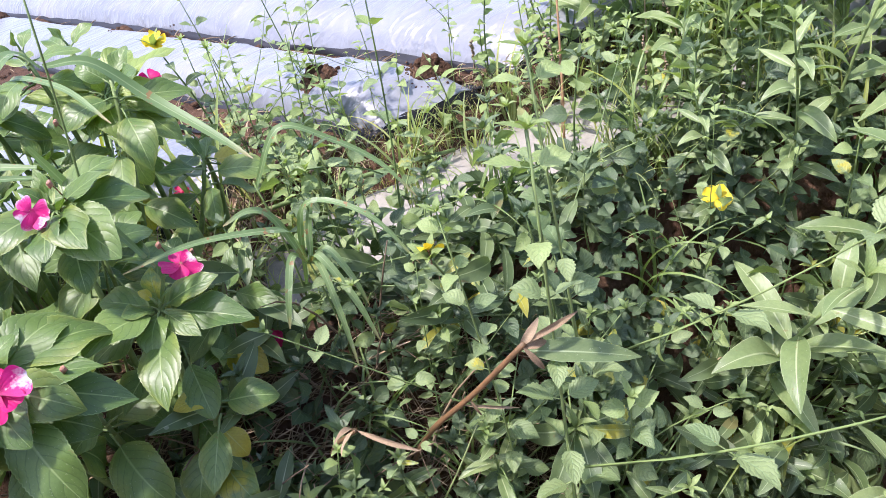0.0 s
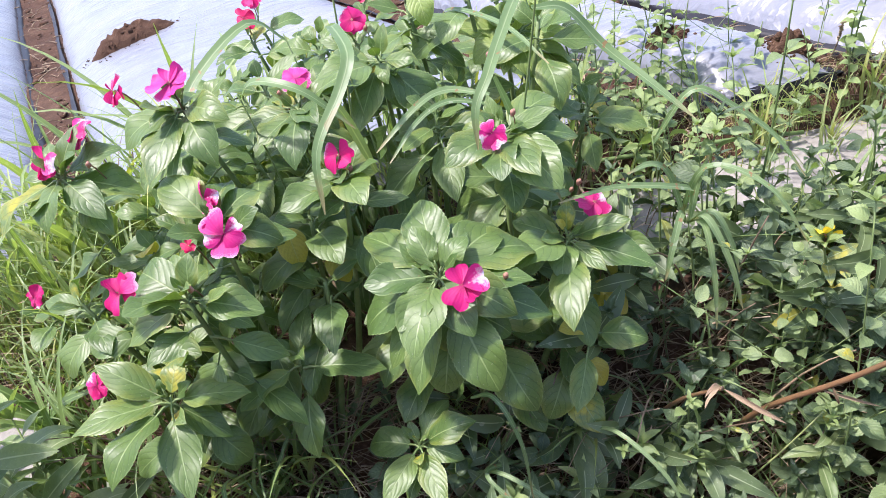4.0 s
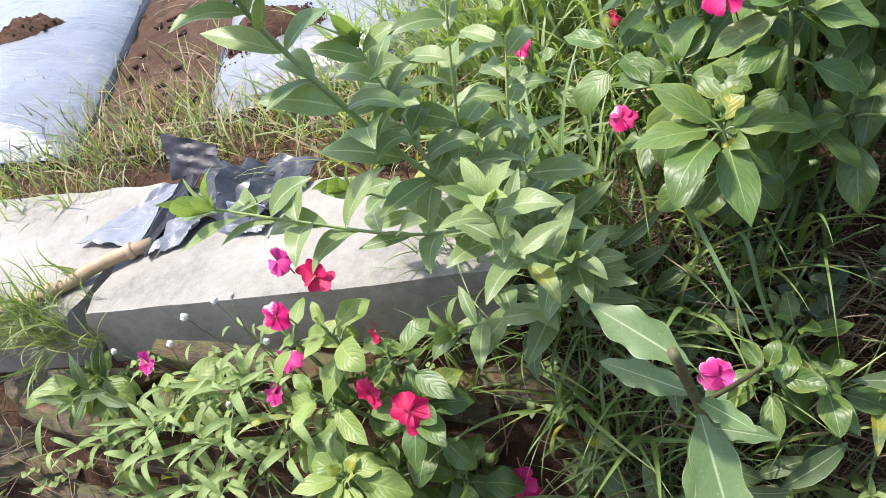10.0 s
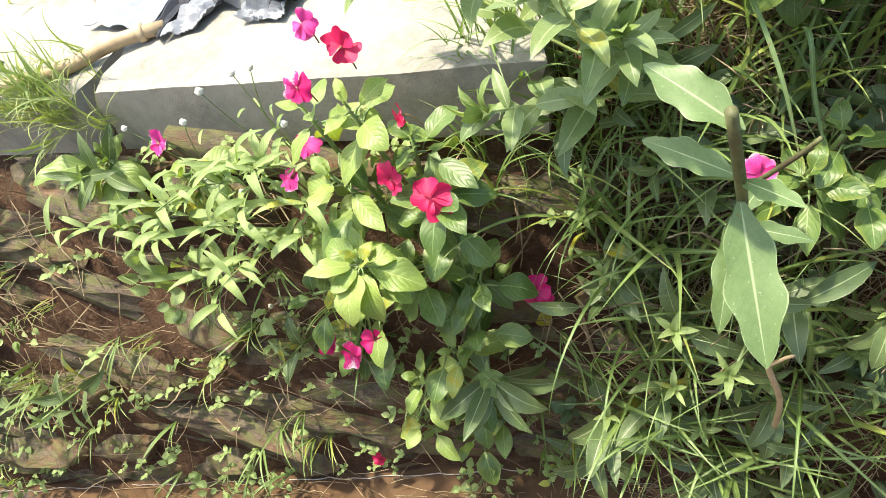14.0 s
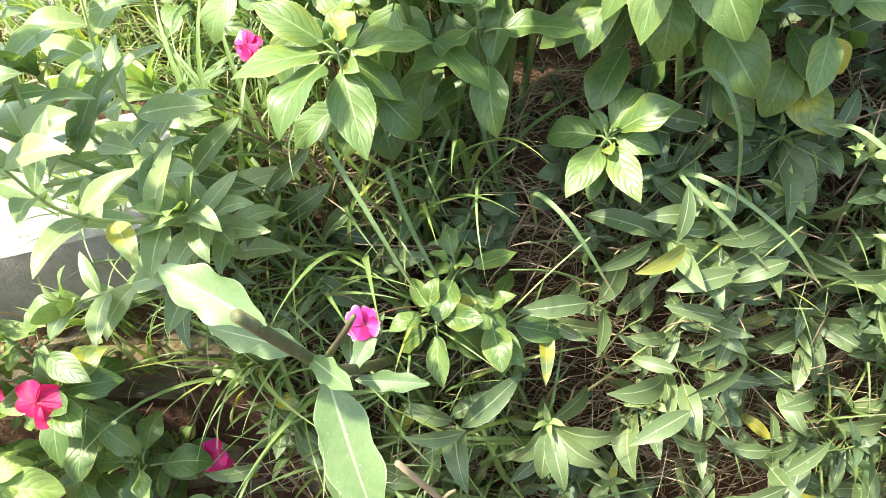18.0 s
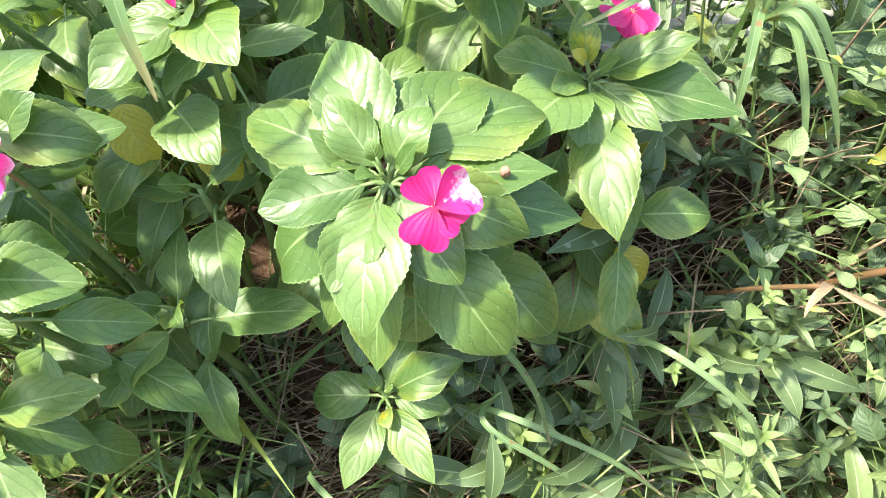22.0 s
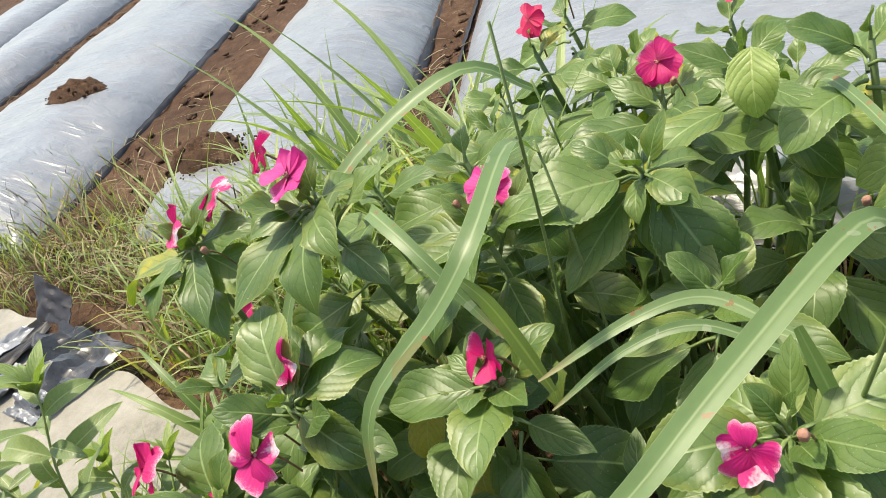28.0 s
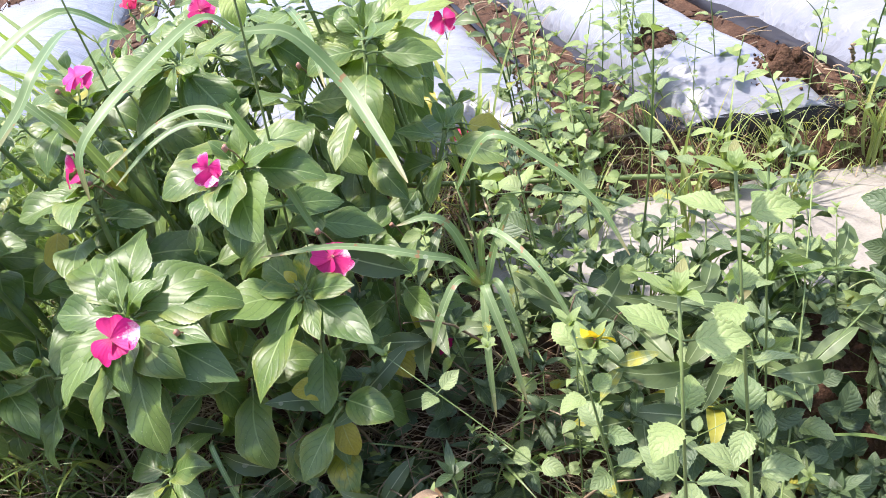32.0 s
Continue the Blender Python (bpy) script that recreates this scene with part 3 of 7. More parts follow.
def lump(seed, flat=0.7, n=7, m=5, boxy=0.0):
    """An uneven clod or stone, about 1 across."""
    r = random.Random(seed)
    off = Vector((r.uniform(0, 50), r.uniform(0, 50), r.uniform(0, 50)))
    vs, fs = [(0, 0, -0.5 * flat)], []
    for i in range(1, m):
        a = math.pi * i / m
        for j in range(n):
            b = 2 * math.pi * (j + 0.5 * (i % 2)) / n
            d = Vector((math.sin(a) * math.cos(b), math.sin(a) * math.sin(b), -math.cos(a)))
            box = 1 + boxy * (1 / (abs(d.x) ** 5 + abs(d.y) ** 5 + abs(d.z) ** 5) ** 0.2 - 1)
            k = 0.5 * box * (1 + 0.45 * noise.noise(d * 1.3 + off) + 0.2 * noise.noise(d * 3.1 + off) + 0.10 * noise.noise(d * 7.0 + off))
            vs.append((d.x * k, d.y * k, d.z * k * flat))
    vs.append((0, 0, 0.5 * flat))
    for j in range(n):
        fs.append((0, 1 + (j + 1) % n, 1 + j))
        fs.append((len(vs) - 1, 1 + (m - 2) * n + j, 1 + (m - 2) * n + (j + 1) % n))
    for i in range(m - 2):
        for j in range(n):
            a, b = 1 + i * n + j, 1 + i * n + (j + 1) % n
            fs.append((a, b, b + n, a + n))
    return np.array(vs), fs, np.zeros((len(vs), 2))


LUMPS = [lump(i) for i in range(8)]


def film_height(x, y):
    """How high the film lies at a place."""
    for left, right, y0, rise, steep in BEDS:
        a, b = edge_x(left, y), edge_x(right, y)
        if a < x < b and y > y0:
            c = abs(2 * (x - a) / (b - a) - 1)
            return field_z(x, max(y, 1.45)) + rise * (1 - c ** steep) * (0.30 + 0.70 * math.sin(min(1.0, (y - y0) / 0.14) * math.pi / 2)) - FIELD
    return field_z(x, y) - FIELD


def soil_heap(x, y, z, size, seed):
    """A crumbly mound where the film is cut."""
    n, m = 40, 16
    vs, fs = [(0, 0, film_height(x, y) + size * 0.24)], []
    for i in range(1, m + 1):
        t = i / m
        for j in range(n):
            a = 2 * math.pi * j / n
            rim = size * (1 + 0.35 * fuzz(math.cos(a), math.sin(a), seed, 1.5) + 0.15 * fuzz(math.cos(a), math.sin(a), seed, 5))
            px, py = math.cos(a) * rim * t * 1.5, math.sin(a) * rim * t * 0.8
            crumb = abs(fuzz(px, py, seed, 30)) * 0.03 + abs(fuzz(px, py, seed, 75)) * 0.016
            vs.append((px, py, film_height(x + px, y + py) + (size * 0.22 + 0.012) * (1 - t * t) + crumb * (1 - t ** 6) - 0.02 * t ** 6))
    for j in range(n):
        fs.append((0, 1 + j, 1 + (j + 1) % n))
    for i in range(m - 1):
        for j in range(n):
            a, b = 1 + i * n + j, 1 + i * n + (j + 1) % n
            fs.append((a, a + n, b + n, b))
    s = Soup()
    s.add((np.array(vs), fs, np.zeros((len(vs), 2))), Matrix.Identity(4))
    r = random.Random(seed)
    for k in range(150):
        a, t = r.uniform(0, 6.28), r.random() ** 0.6 * 1.35
        px, py = math.cos(a) * size * t * 1.5, math.sin(a) * size * t * 0.8
        c = 0.005 + 0.020 * r.random() ** 3 * (1.4 - t)
        top = film_height(x + px, y + py) + max(0.0, (size * 0.22 + 0.012) * (1 - t * t)) + c * 0.3
        s.add(LUMPS[k % 8], Matrix.Translation((px, py, top)) @ Euler((r.uniform(0, 6), r.uniform(0, 6), 0)).to_matrix().to_4x4() @ Matrix.Scale(c, 4))
    ob = new("soil_mound", s.mesh("soil_mound", M_SOIL))
    ob.location = (x, y, z)
    tagged(ob, "low crumbly mound of reddish soil on the silver film", "soil mound", "soil mounds")


for k, (x, y, sz) in enumerate([(-1.60, 1.67, 0.11), (-2.02, 3.22, 0.12), (-1.05, 2.85, 0.11), (0.69, 1.42, 0.045), (0.46, 1.56, 0.05), (0.95, 2.35, 0.05), (-0.35, 3.4, 0.11), (-2.76, 2.15, 0.13), (-3.05, 5.0, 0.14), (0.2, 2.6, 0.05), (1.35, 2.3, 0.05)]):
    soil_heap(x, y, FIELD, sz, 50 + k)


def scatter_clods():
    r = random.Random(5)
    s = Soup()
    for i in range(1900):
        edge, half = r.choice(FURROWS)
        y = 1.3 + 8 * r.random() ** 1.6
        p = Vector((edge_x(edge, y) + r.gauss(0, half * 0.6), y, 0))
        z = 0.005 + 0.026 * r.random() ** 3
        s.add(LUMPS[i % 8], Matrix.Translation((p.x, p.y, field_z(p.x, p.y) + 0.006)) @ Matrix.Rotation(r.uniform(0, 6), 4, "Z") @ Matrix.Diagonal((z * 1.5, z, z * 0.8, 1)))
    tagged(new("soil_clods", s.mesh("soil_clods", M_SOIL)), "loose clods of soil along the furrows", "soil", kind="stuff")


scatter_clods()


def furrow_litter():
    """Bits of old straw on the soil between the beds."""
    r = random.Random(57)
    s = Soup()
    for i in range(900):
        edge, half = r.choice(FURROWS)
        y = 1.3 + 5 * r.random() ** 1.5
        x = edge_x(edge, y) + r.gauss(0, half * 0.55)
        p = Vector((x, y, field_z(x, y) + 0.012))
        a = r.uniform(0, 6.28)
        L = r.uniform(0.02, 0.09)
        q = p + Vector((math.cos(a) * L, math.sin(a) * L, r.uniform(-0.004, 0.010)))
        s.tube(arc(p, q, (0, 0, 0.004), 4), r.uniform(0.001, 0.0035), 0.001, 4)
    tagged(new("furrow_straw", s.mesh("furrow_straw", M_STRAW)), "scraps of pale straw on the soil of the furrows", "straw", kind="stuff")


furrow_litter()


# ---- concrete capping of the wall ----
def slab(name, x0, x1, y0, y1a, y1b, z0, z1, seed, label):
    """A cast strip with worn, chipped edges."""
    nx, ny, nz = max(6, int((x1 - x0) / 0.02)), 14, 5
    vs, fs = [], []
    ring = [(0, k / nz) for k in range(nz)] + [(k / ny, 1) for k in range(ny)] + [(1, 1 - k / nz) for k in range(nz + 1)]
    for i in range(nx + 1):
        u = i / nx
        x = x0 + (x1 - x0) * u
        y1 = y1a + (y1b - y1a) * u + 0.03 * fuzz(x, seed, 0, 7)
        for a, c in ring:
            y, z = y0 + (y1 - y0) * a, z0 + (z1 - z0) * c
            corner = max(0, 1 - abs(c - 1) * 4) * max(0, 1 - a * 9)
            chip = 0.5 + 0.5 * fuzz(x, y, seed, 16)
            y += corner * (0.002 + 0.008 * chip ** 4) + 0.002 * fuzz(x, z * 3, seed, 22) + (0.003 * fuzz(x, z, seed, 6) if a == 0 else 0)
            z -= corner * (0.001 + 0.005 * chip ** 4)
            if c == 1:
                z += 0.004 * fuzz(x, y, seed, 5) + 0.002 * fuzz(x, y, seed, 23)
            vs.append((x + (0.02 * fuzz(y, z, seed, 18) if i in (0, nx) else 0), y, z))
    m = len(ring)
    for i in range(nx):
        for j in range(m - 1):
            p = i * m + j
            fs.append((p, p + m, p + m + 1, p + 1))
    fs.append(tuple(range(m)))
    fs.append(tuple(range(nx * m + m - 1, nx * m - 1, -1)))
    me = mesh_of(name, vs, fs, None, M_CONCRETE)
    me.set_sharp_from_angle(angle=radians(38))
    return tagged(new(name, me), label, "concrete", kind="structure")


slab("pavement", -1.66, -0.84, 0.695, 1.08, 0.95, 0.80, 0.932, 1, "pale weathered concrete capping with a chipped front edge")
slab("pavement", -4.5, -1.70, 0.69, 1.34, 1.12, 0.80, 0.925, 2, "pale concrete capping that runs on along the ditch")
slab("pavement", 0.16, 0.98, 0.99, 1.24, 1.30, 0.79, 0.905, 3, "pale concrete capping half hidden under weeds")
slab("pavement", 1.01, 3.6, 0.97, 1.26, 1.3, 0.79, 0.90, 4, "pale concrete capping half hidden under weeds")


def make_stones():
    """The rubble face of the bank below the capping."""
    r = random.Random(9)
    wall = new("wall_front", None)
    wall.location = (-1.7, 0.55, 0.4)
    tagged(wall, "dark wet rubble retaining wall with mossy stones", "wall", kind="structure")
    meshes = [mesh_of("stone", *lump(100 + i, 0.8, 16, 12, 0.85), M_STONE) for i in range(10)]
    for me in meshes:
        me.set_sharp_from_angle(angle=radians(50))
    z = 0.03
    while z < 0.70:
        h = r.uniform(0.055, 0.115)
        x = -3.6 + r.uniform(0, 0.2)
        while x < -0.75:
            w = r.uniform(0.16, 0.46)
            zz = z + h * 0.5
            y = bank_y(x + w / 2, zz) + r.uniform(0.068, 0.098)
            m = Matrix.Translation((x + w / 2 + 1.7, y - 0.55, zz - 0.4 + r.uniform(-0.06, 0.06))) @ Euler((r.uniform(-0.25, 0.25), 0.20 + r.uniform(-0.22, 0.22), r.uniform(-0.15, 0.15))).to_matrix().to_4x4() @ Matrix.Diagonal((w * 1.12, 0.17, h * 1.5, 1))
            part("stone", r.choice(meshes), wall, m)
            x += w * r.uniform(0.92, 1.15)
        z += h * 0.95


make_stones()


def make_ledge():
    """Flat dark stones along the water's edge under the rubble."""
    r = random.Random(17)
    ledge = new("wall_foot", None)
    ledge.location = (-1.7, 0.42, 0.0)
    tagged(ledge, "ledge of flat dark wet stones at the water's edge", "wall", kind="structure")
    meshes = [mesh_of("stone", *lump(140 + i, 0.8, 14, 10, 0.95), M_STONE) for i in range(5)]
    for me in meshes:
        me.set_sharp_from_angle(angle=radians(40))
    x = -3.3
    while x < -0.6:
        w = r.uniform(0.18, 0.42)
        for z, out in ((0.012, 0.085), (0.070, 0.115)):
            y = bank_y(x + w / 2, z) + out + r.uniform(-0.01, 0.02)
            part("stone", r.choice(meshes), ledge, Matrix.Translation((x + w / 2 + 1.7 + r.uniform(-0.06, 0.06), y - 0.42, z + r.uniform(-0.008, 0.008))) @ Euler((r.uniform(-0.12, 0.12), r.uniform(-0.10, 0.10), r.uniform(-0.12, 0.12))).to_matrix().to_4x4() @ Matrix.Diagonal((w * 1.2, 0.16, 0.085, 1)))
        x += w * r.uniform(0.85, 1.05)


make_ledge()


def make_froth():
    """A thin broken line of pale froth where the water meets the stones."""
    r = random.Random(19)
    s = Soup()
    for a, b in ((-2.75, -2.05), (-1.98, -1.62), (-1.55, -0.98), (-0.95, -0.70)):
        pts, n = [], int((b - a) / 0.02)
        for i in range(n + 1):
            x = a + (b - a) * i / n
            pts.append(Vector((x, base_y(x) - 0.018 + 0.012 * fuzz(x, 3.0, 0, 9) + 0.006 * fuzz(x, 5.0, 0, 30), 0.003)))
        s.tube(pts, 0.0014, 0.0012, 5)
    tagged(new("froth_line", s.mesh("froth_line", M_FROTH)), "thin line of pale froth along the water's edge", "froth", kind="stuff")


M_FROTH = plain_material("pale_froth", (0.22, 0.18, 0.15), (0.50, 0.46, 0.41), 60, 0.7, 0.2, 0.001)
make_froth()


# ---- litter on the capping ----
def sheet(name, a, b, c, d, seed, mat, tall, parent, label="", ragged=0.10):
    """A wrinkled piece of film spread between four corners, with a ragged rim and some thickness."""
    n = 16
    a, b, c, d = (Vector(p) - parent.location for p in (a, b, c, d))
    up = (b - a).cross(d - a).normalized()
    up = up if up.z > -0.2 else -up
    vs, fs = [], []
    for side in (0.0, -0.0016):
        for i in range(n + 1):
            for j in range(n + 1):
                u, v = i / n, j / n
                u += ragged * fuzz(v, seed, 0.3, 4) * abs(2 * u - 1) * 0.5
                v += ragged * fuzz(u, seed, 3.3, 4) * abs(2 * v - 1) * 0.5
                p = a.lerp(b, u).lerp(d.lerp(c, u), v)
                h = tall * (abs(fuzz(u, v, seed, 2.6)) * 1.5 + 0.45 * abs(fuzz(u, v, seed + 5, 7)) + 0.2 * fuzz(u, v, seed + 9, 15))
                vs.append(tuple(p + up * (0.003 + max(0.0, h) + side)))
    m = (n + 1) ** 2
    for i in range(n):
        for j in range(n):
            p = i * (n + 1) + j
            fs.append((p, p + n + 1, p + n + 2, p + 1))
            fs.append((m + p, m + p + 1, m + p + n + 2, m + p + n + 1))
    rim = [i * (n + 1) for i in range(n + 1)] + [n * (n + 1) + j for j in range(1, n + 1)] + [i * (n + 1) + n for i in range(n - 1, -1, -1)] + [j for j in range(n - 1, 0, -1)]
    for k, p in enumerate(rim):
        q = rim[(k + 1) % len(rim)]
        fs.append((p, m + p, m + q, q))
    me = mesh_of(name, vs, fs, None, mat, True)
    me.set_sharp_from_angle(angle=radians(35))
    return part(name, me, parent, None, label)


bag = thing("plastic_sheet", "crumpled black and silver plastic sheet lying on the concrete", "plastic sheet", (-1.58, 0.98, 0.934))
sheet("silver_fold", (-1.805, 0.916, 0.935), (-1.618, 0.872, 0.936), (-1.610, 1.085, 0.936), (-1.668, 1.066, 0.935), 3.1, M_FILM, 0.014, bag, "flat pale silver strip")
sheet("black_stripe", (-1.618, 0.866, 0.938), (-1.572, 0.832, 0.938), (-1.566, 1.090, 0.940), (-1.612, 1.090, 0.940), 4.4, M_BLACK, 0.012, bag, "black underside folded over")
sheet("silver_fold", (-1.568, 0.834, 0.937), (-1.500, 0.860, 0.937), (-1.480, 0.960, 0.937), (-1.560, 0.985, 0.937), 5.7, M_FILM, 0.016, bag)
sheet("black_fold", (-1.655, 1.106, 0.936), (-1.520, 1.100, 0.936), (-1.535, 1.150, 0.975), (-1.672, 1.175, 1.022), 1.3, M_BLACK, 0.010, bag, "black piece standing up")
sheet("dark_crumple", (-1.510, 0.930, 0.936), (-1.330, 0.885, 0.936), (-1.262, 1.070, 0.938), (-1.500, 1.090, 0.938), 7.3, M_GREY_FILM, 0.045, bag, "crumpled dark glossy fold", 0.10)
sheet("silver_fold", (-1.420, 0.872, 0.936), (-1.325, 0.866, 0.936), (-1.330, 0.925, 0.955), (-1.410, 0.935, 0.960), 8.7, M_FILM, 0.022, bag)


def bamboo(a, b, r):
    s = Soup()
    a, b = Vector(a), Vector(b)
    pts, n = [], 17
    for i in range(n):
        pts.append(a.lerp(b, i / (n - 1)) + Vector((0, 0, 0.006 * math.sin(i))))
    s.tube(pts, r, r * 0.85, 8)
    for i in range(3, n - 1, 4):
        d = (b - a).normalized()
        s.tube([pts[i] - d * 0.006, pts[i], pts[i] + d * 0.006], r * 1.12, r * 1.12, 8)
    ob = new("bamboo_pole", s.mesh("bamboo_pole", M_BAMBOO))
    tagged(ob, "dry pale bamboo pole lying across the concrete", "pole")


bamboo((-2.20, 0.545, 0.935), (-1.58, 0.868, 0.948), 0.0165)


# ---- plants: the balsam bushes ----
BALSAM = [leaf_shape(width=0.47 + 0.03 * (i % 4) + (0.12 if i % 5 in (1, 3) else 0.0), peak=0.43 + 0.025 * (i % 3), tip=0.95 if i % 5 in (1, 3) else 1.25, teeth=0.022, bend=0.15 + 0.20 * (i % 4), fold=0.16 + 0.09 * (i % 3), nu=38, wave=0.16 + 0.06 * (i % 3), seed=i, base=0.85 - 0.1 * (i % 2), across=2, curl=0.55 + 0.2 * (i % 2), twist=(-0.22, 0.1, 0.25, -0.05, 0.18)[i % 5]) for i in range(10)]
BALSAM_MESH = [mesh_of("leaf", *s, M_BALSAM) for s in BALSAM]
PALE_MESH = [mesh_of("leaf", *s, M_BALSAM_PALE) for s in BALSAM]
YELLOW_MESH = mesh_of("leaf", *BALSAM[3], M_YELLOW_LEAF)


def petal_shape(seed):
    """A broad notched petal, 1 long."""
    nu, nv = 6, 6
    vs, uv, fs = [], [], []
    r = random.Random(seed)
    for i in range(nu + 1):
        u = i / nu
        w = 0.55 * math.sin(math.pi * min(1, 0.03 + u * 0.62)) ** 1.15
        for j in range(nv + 1):
            v = -1 + 2 * j / nv
            x = u * (1 - 0.16 * v * v * u) - (0.16 * (1 - abs(v)) ** 2 if i == nu else 0)
            z = 0.14 * math.sin(u * 2.6 + seed) + 0.10 * math.sin(3.5 * v + seed * 2) * u + (0.06 + 0.10 * (seed % 3)) * v * v * u - 0.10 * u * u
            vs.append((x, v * w, z))
            uv.append((u, 0.5 + 0.5 * v))
    for i in range(nu):
        for j in range(nv):
            p = i * (nv + 1) + j
            fs.append((p, p + nv + 1, p + nv + 2, p + 1))
    return np.array(vs), fs, np.array(uv)


PETALS = [petal_shape(i) for i in range(6)]
PETAL_MESH = {k: [mesh_of("petal", *p, m) for p in PETALS] for k, m in (("magenta", M_PETAL), ("crimson", M_PETAL_RED), ("pink", M_PETAL_PINK), ("streaked", M_PETAL_STREAK), ("white", M_PETAL_WHITE), ("yellow", M_PETAL_YELLOW))}


def eye_mesh():
    s = Soup()
    s.tube([(0, 0, -0.012), (0, 0, 0.1)], 0.05, 0.07, 6)
    for k in range(5):
        d = sph(k * 72, 40) * 0.12
        s.tube([(0, 0, 0.05), d + Vector((0, 0, 0.05))], 0.03, 0.02, 4)
    return s


EYE_MESH = eye_mesh().mesh("flower_eye", M_BUD)


def flower(plant, at, face, size, colour, seed, stalk_from=None, droop=0.0):
    """Five petals round an eye, on a thin stalk. at and stalk_from are places in the world."""
    r = random.Random(seed)
    o = Vector(plant.location)
    f = Vector(face).normalized()
    x = f.cross(Vector((0, 0, 1))).normalized()
    turn = r.uniform(0, 6.28)
    s = Soup()
    foot = (Vector(stalk_from) if stalk_from is not None else Vector(at) - f * 0.03 - Vector((0, 0, 0.03))) - o
    s.tube(arc(foot, Vector(at) - o - f * 0.004, (0, 0, 0.008)), 0.0011, 0.0012, 4)
    fl = part("flower", s.mesh("flower", M_STEM_RED), plant, None, colour + " balsam flower on a thin stalk" if colour != "yellow" else "yellow primrose flower")
    part("flower_eye", EYE_MESH, fl, Matrix.Translation(Vector(at) - o) @ f.to_track_quat("Z", "Y").to_matrix().to_4x4() @ Matrix.Scale(size * 0.5, 4))
    n = 4 if seed in (200, 209) else 5
    for k in range(n):
        a = turn + 2 * math.pi * k / n + r.uniform(-0.2, 0.2)
        if n == 4:
            a = radians((40, 115, 185, 270)[k])
        tint = "white" if colour == "streaked" and k in (1, 3) or colour == "magenta" and k == 2 and (n == 4 or seed % 3 == 0) else colour
        y = f.cross(x)
        d = x * math.cos(a) + y * math.sin(a)
        d = (d + f * (0.10 + r.uniform(-0.12, 0.12) + droop * 0.5) + Vector((0, 0, -droop))).normalized()
        part("petal", r.choice(PETAL_MESH[tint]), fl, aim(Vector(at) - o + f * 0.001 * k, d, f, size * 0.5 * r.uniform(0.78, 1.16), r.uniform(-0.4, 0.4) + droop * r.uniform(-0.6, 0.6)))
    return fl


def lean_up(way, base):
    """The way a leaf's face turns: to the sky, and a little to the open side of the bush."""
    return Vector((-0.1, -0.35, 1.0))


def rosette(plant, stems, at, n, size, seed, spread=(58, -36), pale=False, tilt=(0, -0.3), skip=None, leaves=None):
    """Leaves in a spiral round a shoot's tip: small and steep within, large and flat without."""
    r = random.Random(seed)
    o = Vector(plant.location)
    c = Vector(at) - o
    axis = Vector((tilt[0], tilt[1], 1)).normalized()
    q = Vector((0, 0, 1)).rotation_difference(axis)
    meshes = PALE_MESH if pale else BALSAM_MESH
    a0 = r.uniform(0, 360)
    for k in range(n):
        t = k / max(1, n - 1)
        az = a0 + k * 137.5 + r.uniform(-14, 14)
        el = spread[0] + (spread[1] - spread[0]) * t ** 0.8 + r.uniform(-8, 8)
        d = q @ sph(az, el)
        L = size * (0.38 + 0.62 * min(1, t * 1.5)) * r.uniform(0.88, 1.1)
        base = c - axis * 0.045 * t
        b2 = base + d * (0.006 + 0.022 * t)
        stems.tube([base - axis * 0.004, base + d * 0.5 * (0.006 + 0.022 * t), b2 + d * 0.004], 0.0022, 0.0013, 4)
        me = YELLOW_MESH if r.random() < 0.007 else r.choice(meshes)
        part("leaf", me, plant, aim(b2, d, lean_up(d, b2), L, r.uniform(-0.3, 0.3)))


def hero_leaves(plant, stems, at, rows, pale=False, seed=1):
    """Leaves of one shoot, each by the compass and the height to which its tip points, and its length in centimetres."""
    r = random.Random(seed)
    o = Vector(plant.location)
    c = Vector(at) - o
    meshes = PALE_MESH if pale else BALSAM_MESH
    for az, el, cm in rows:
        d = sph(az, el)
        L = cm / 100
        stem = max(0.16 * L, L - 0.105)
        b2 = c + d * stem
        stems.tube([c - Vector((0, 0, 0.006)), c + d * stem * 0.5, b2 + d * 0.004], 0.0022, 0.0013, 4)
        part("leaf", r.choice(meshes), plant, aim(b2, d, lean_up(d, b2), L - stem, r.uniform(-0.2, 0.2)))


def shoot(stems, foot, tip, r0=0.006, r1=0.003, sag=(0, 0, 0)):
    stems.tube(arc(foot, tip, sag, 9), r0, r1, 6)



def whorls(plant, stems, foot, tip, seed, size, n=5):
    """Older leaves along a shoot, below its tip."""
    r = random.Random(seed)
    o = Vector(plant.location)
    a, b = Vector(foot), Vector(tip)
    for k in range(n):
        t = 1 - (0.16 + 0.50 * (k + r.random() * 0.6) / n)
        p = a.lerp(b, t)
        d = sph(r.uniform(0, 360), r.uniform(-62, -8))
        d = (d + Vector((0, -0.25, 0))).normalized()
        q = p + d * r.uniform(0.02, 0.045)
        stems.tube([p, p.lerp(q, 0.5) + Vector((0, 0, 0.004)), q + d * 0.004], 0.0018, 0.0012, 4)
        me = YELLOW_MESH if r.random() < 0.025 else r.choice(BALSAM_MESH)
        part("leaf", me, plant, aim(q, d, (0, -0.3, 1), size * r.uniform(0.8, 1.1), r.uniform(-0.35, 0.35)))


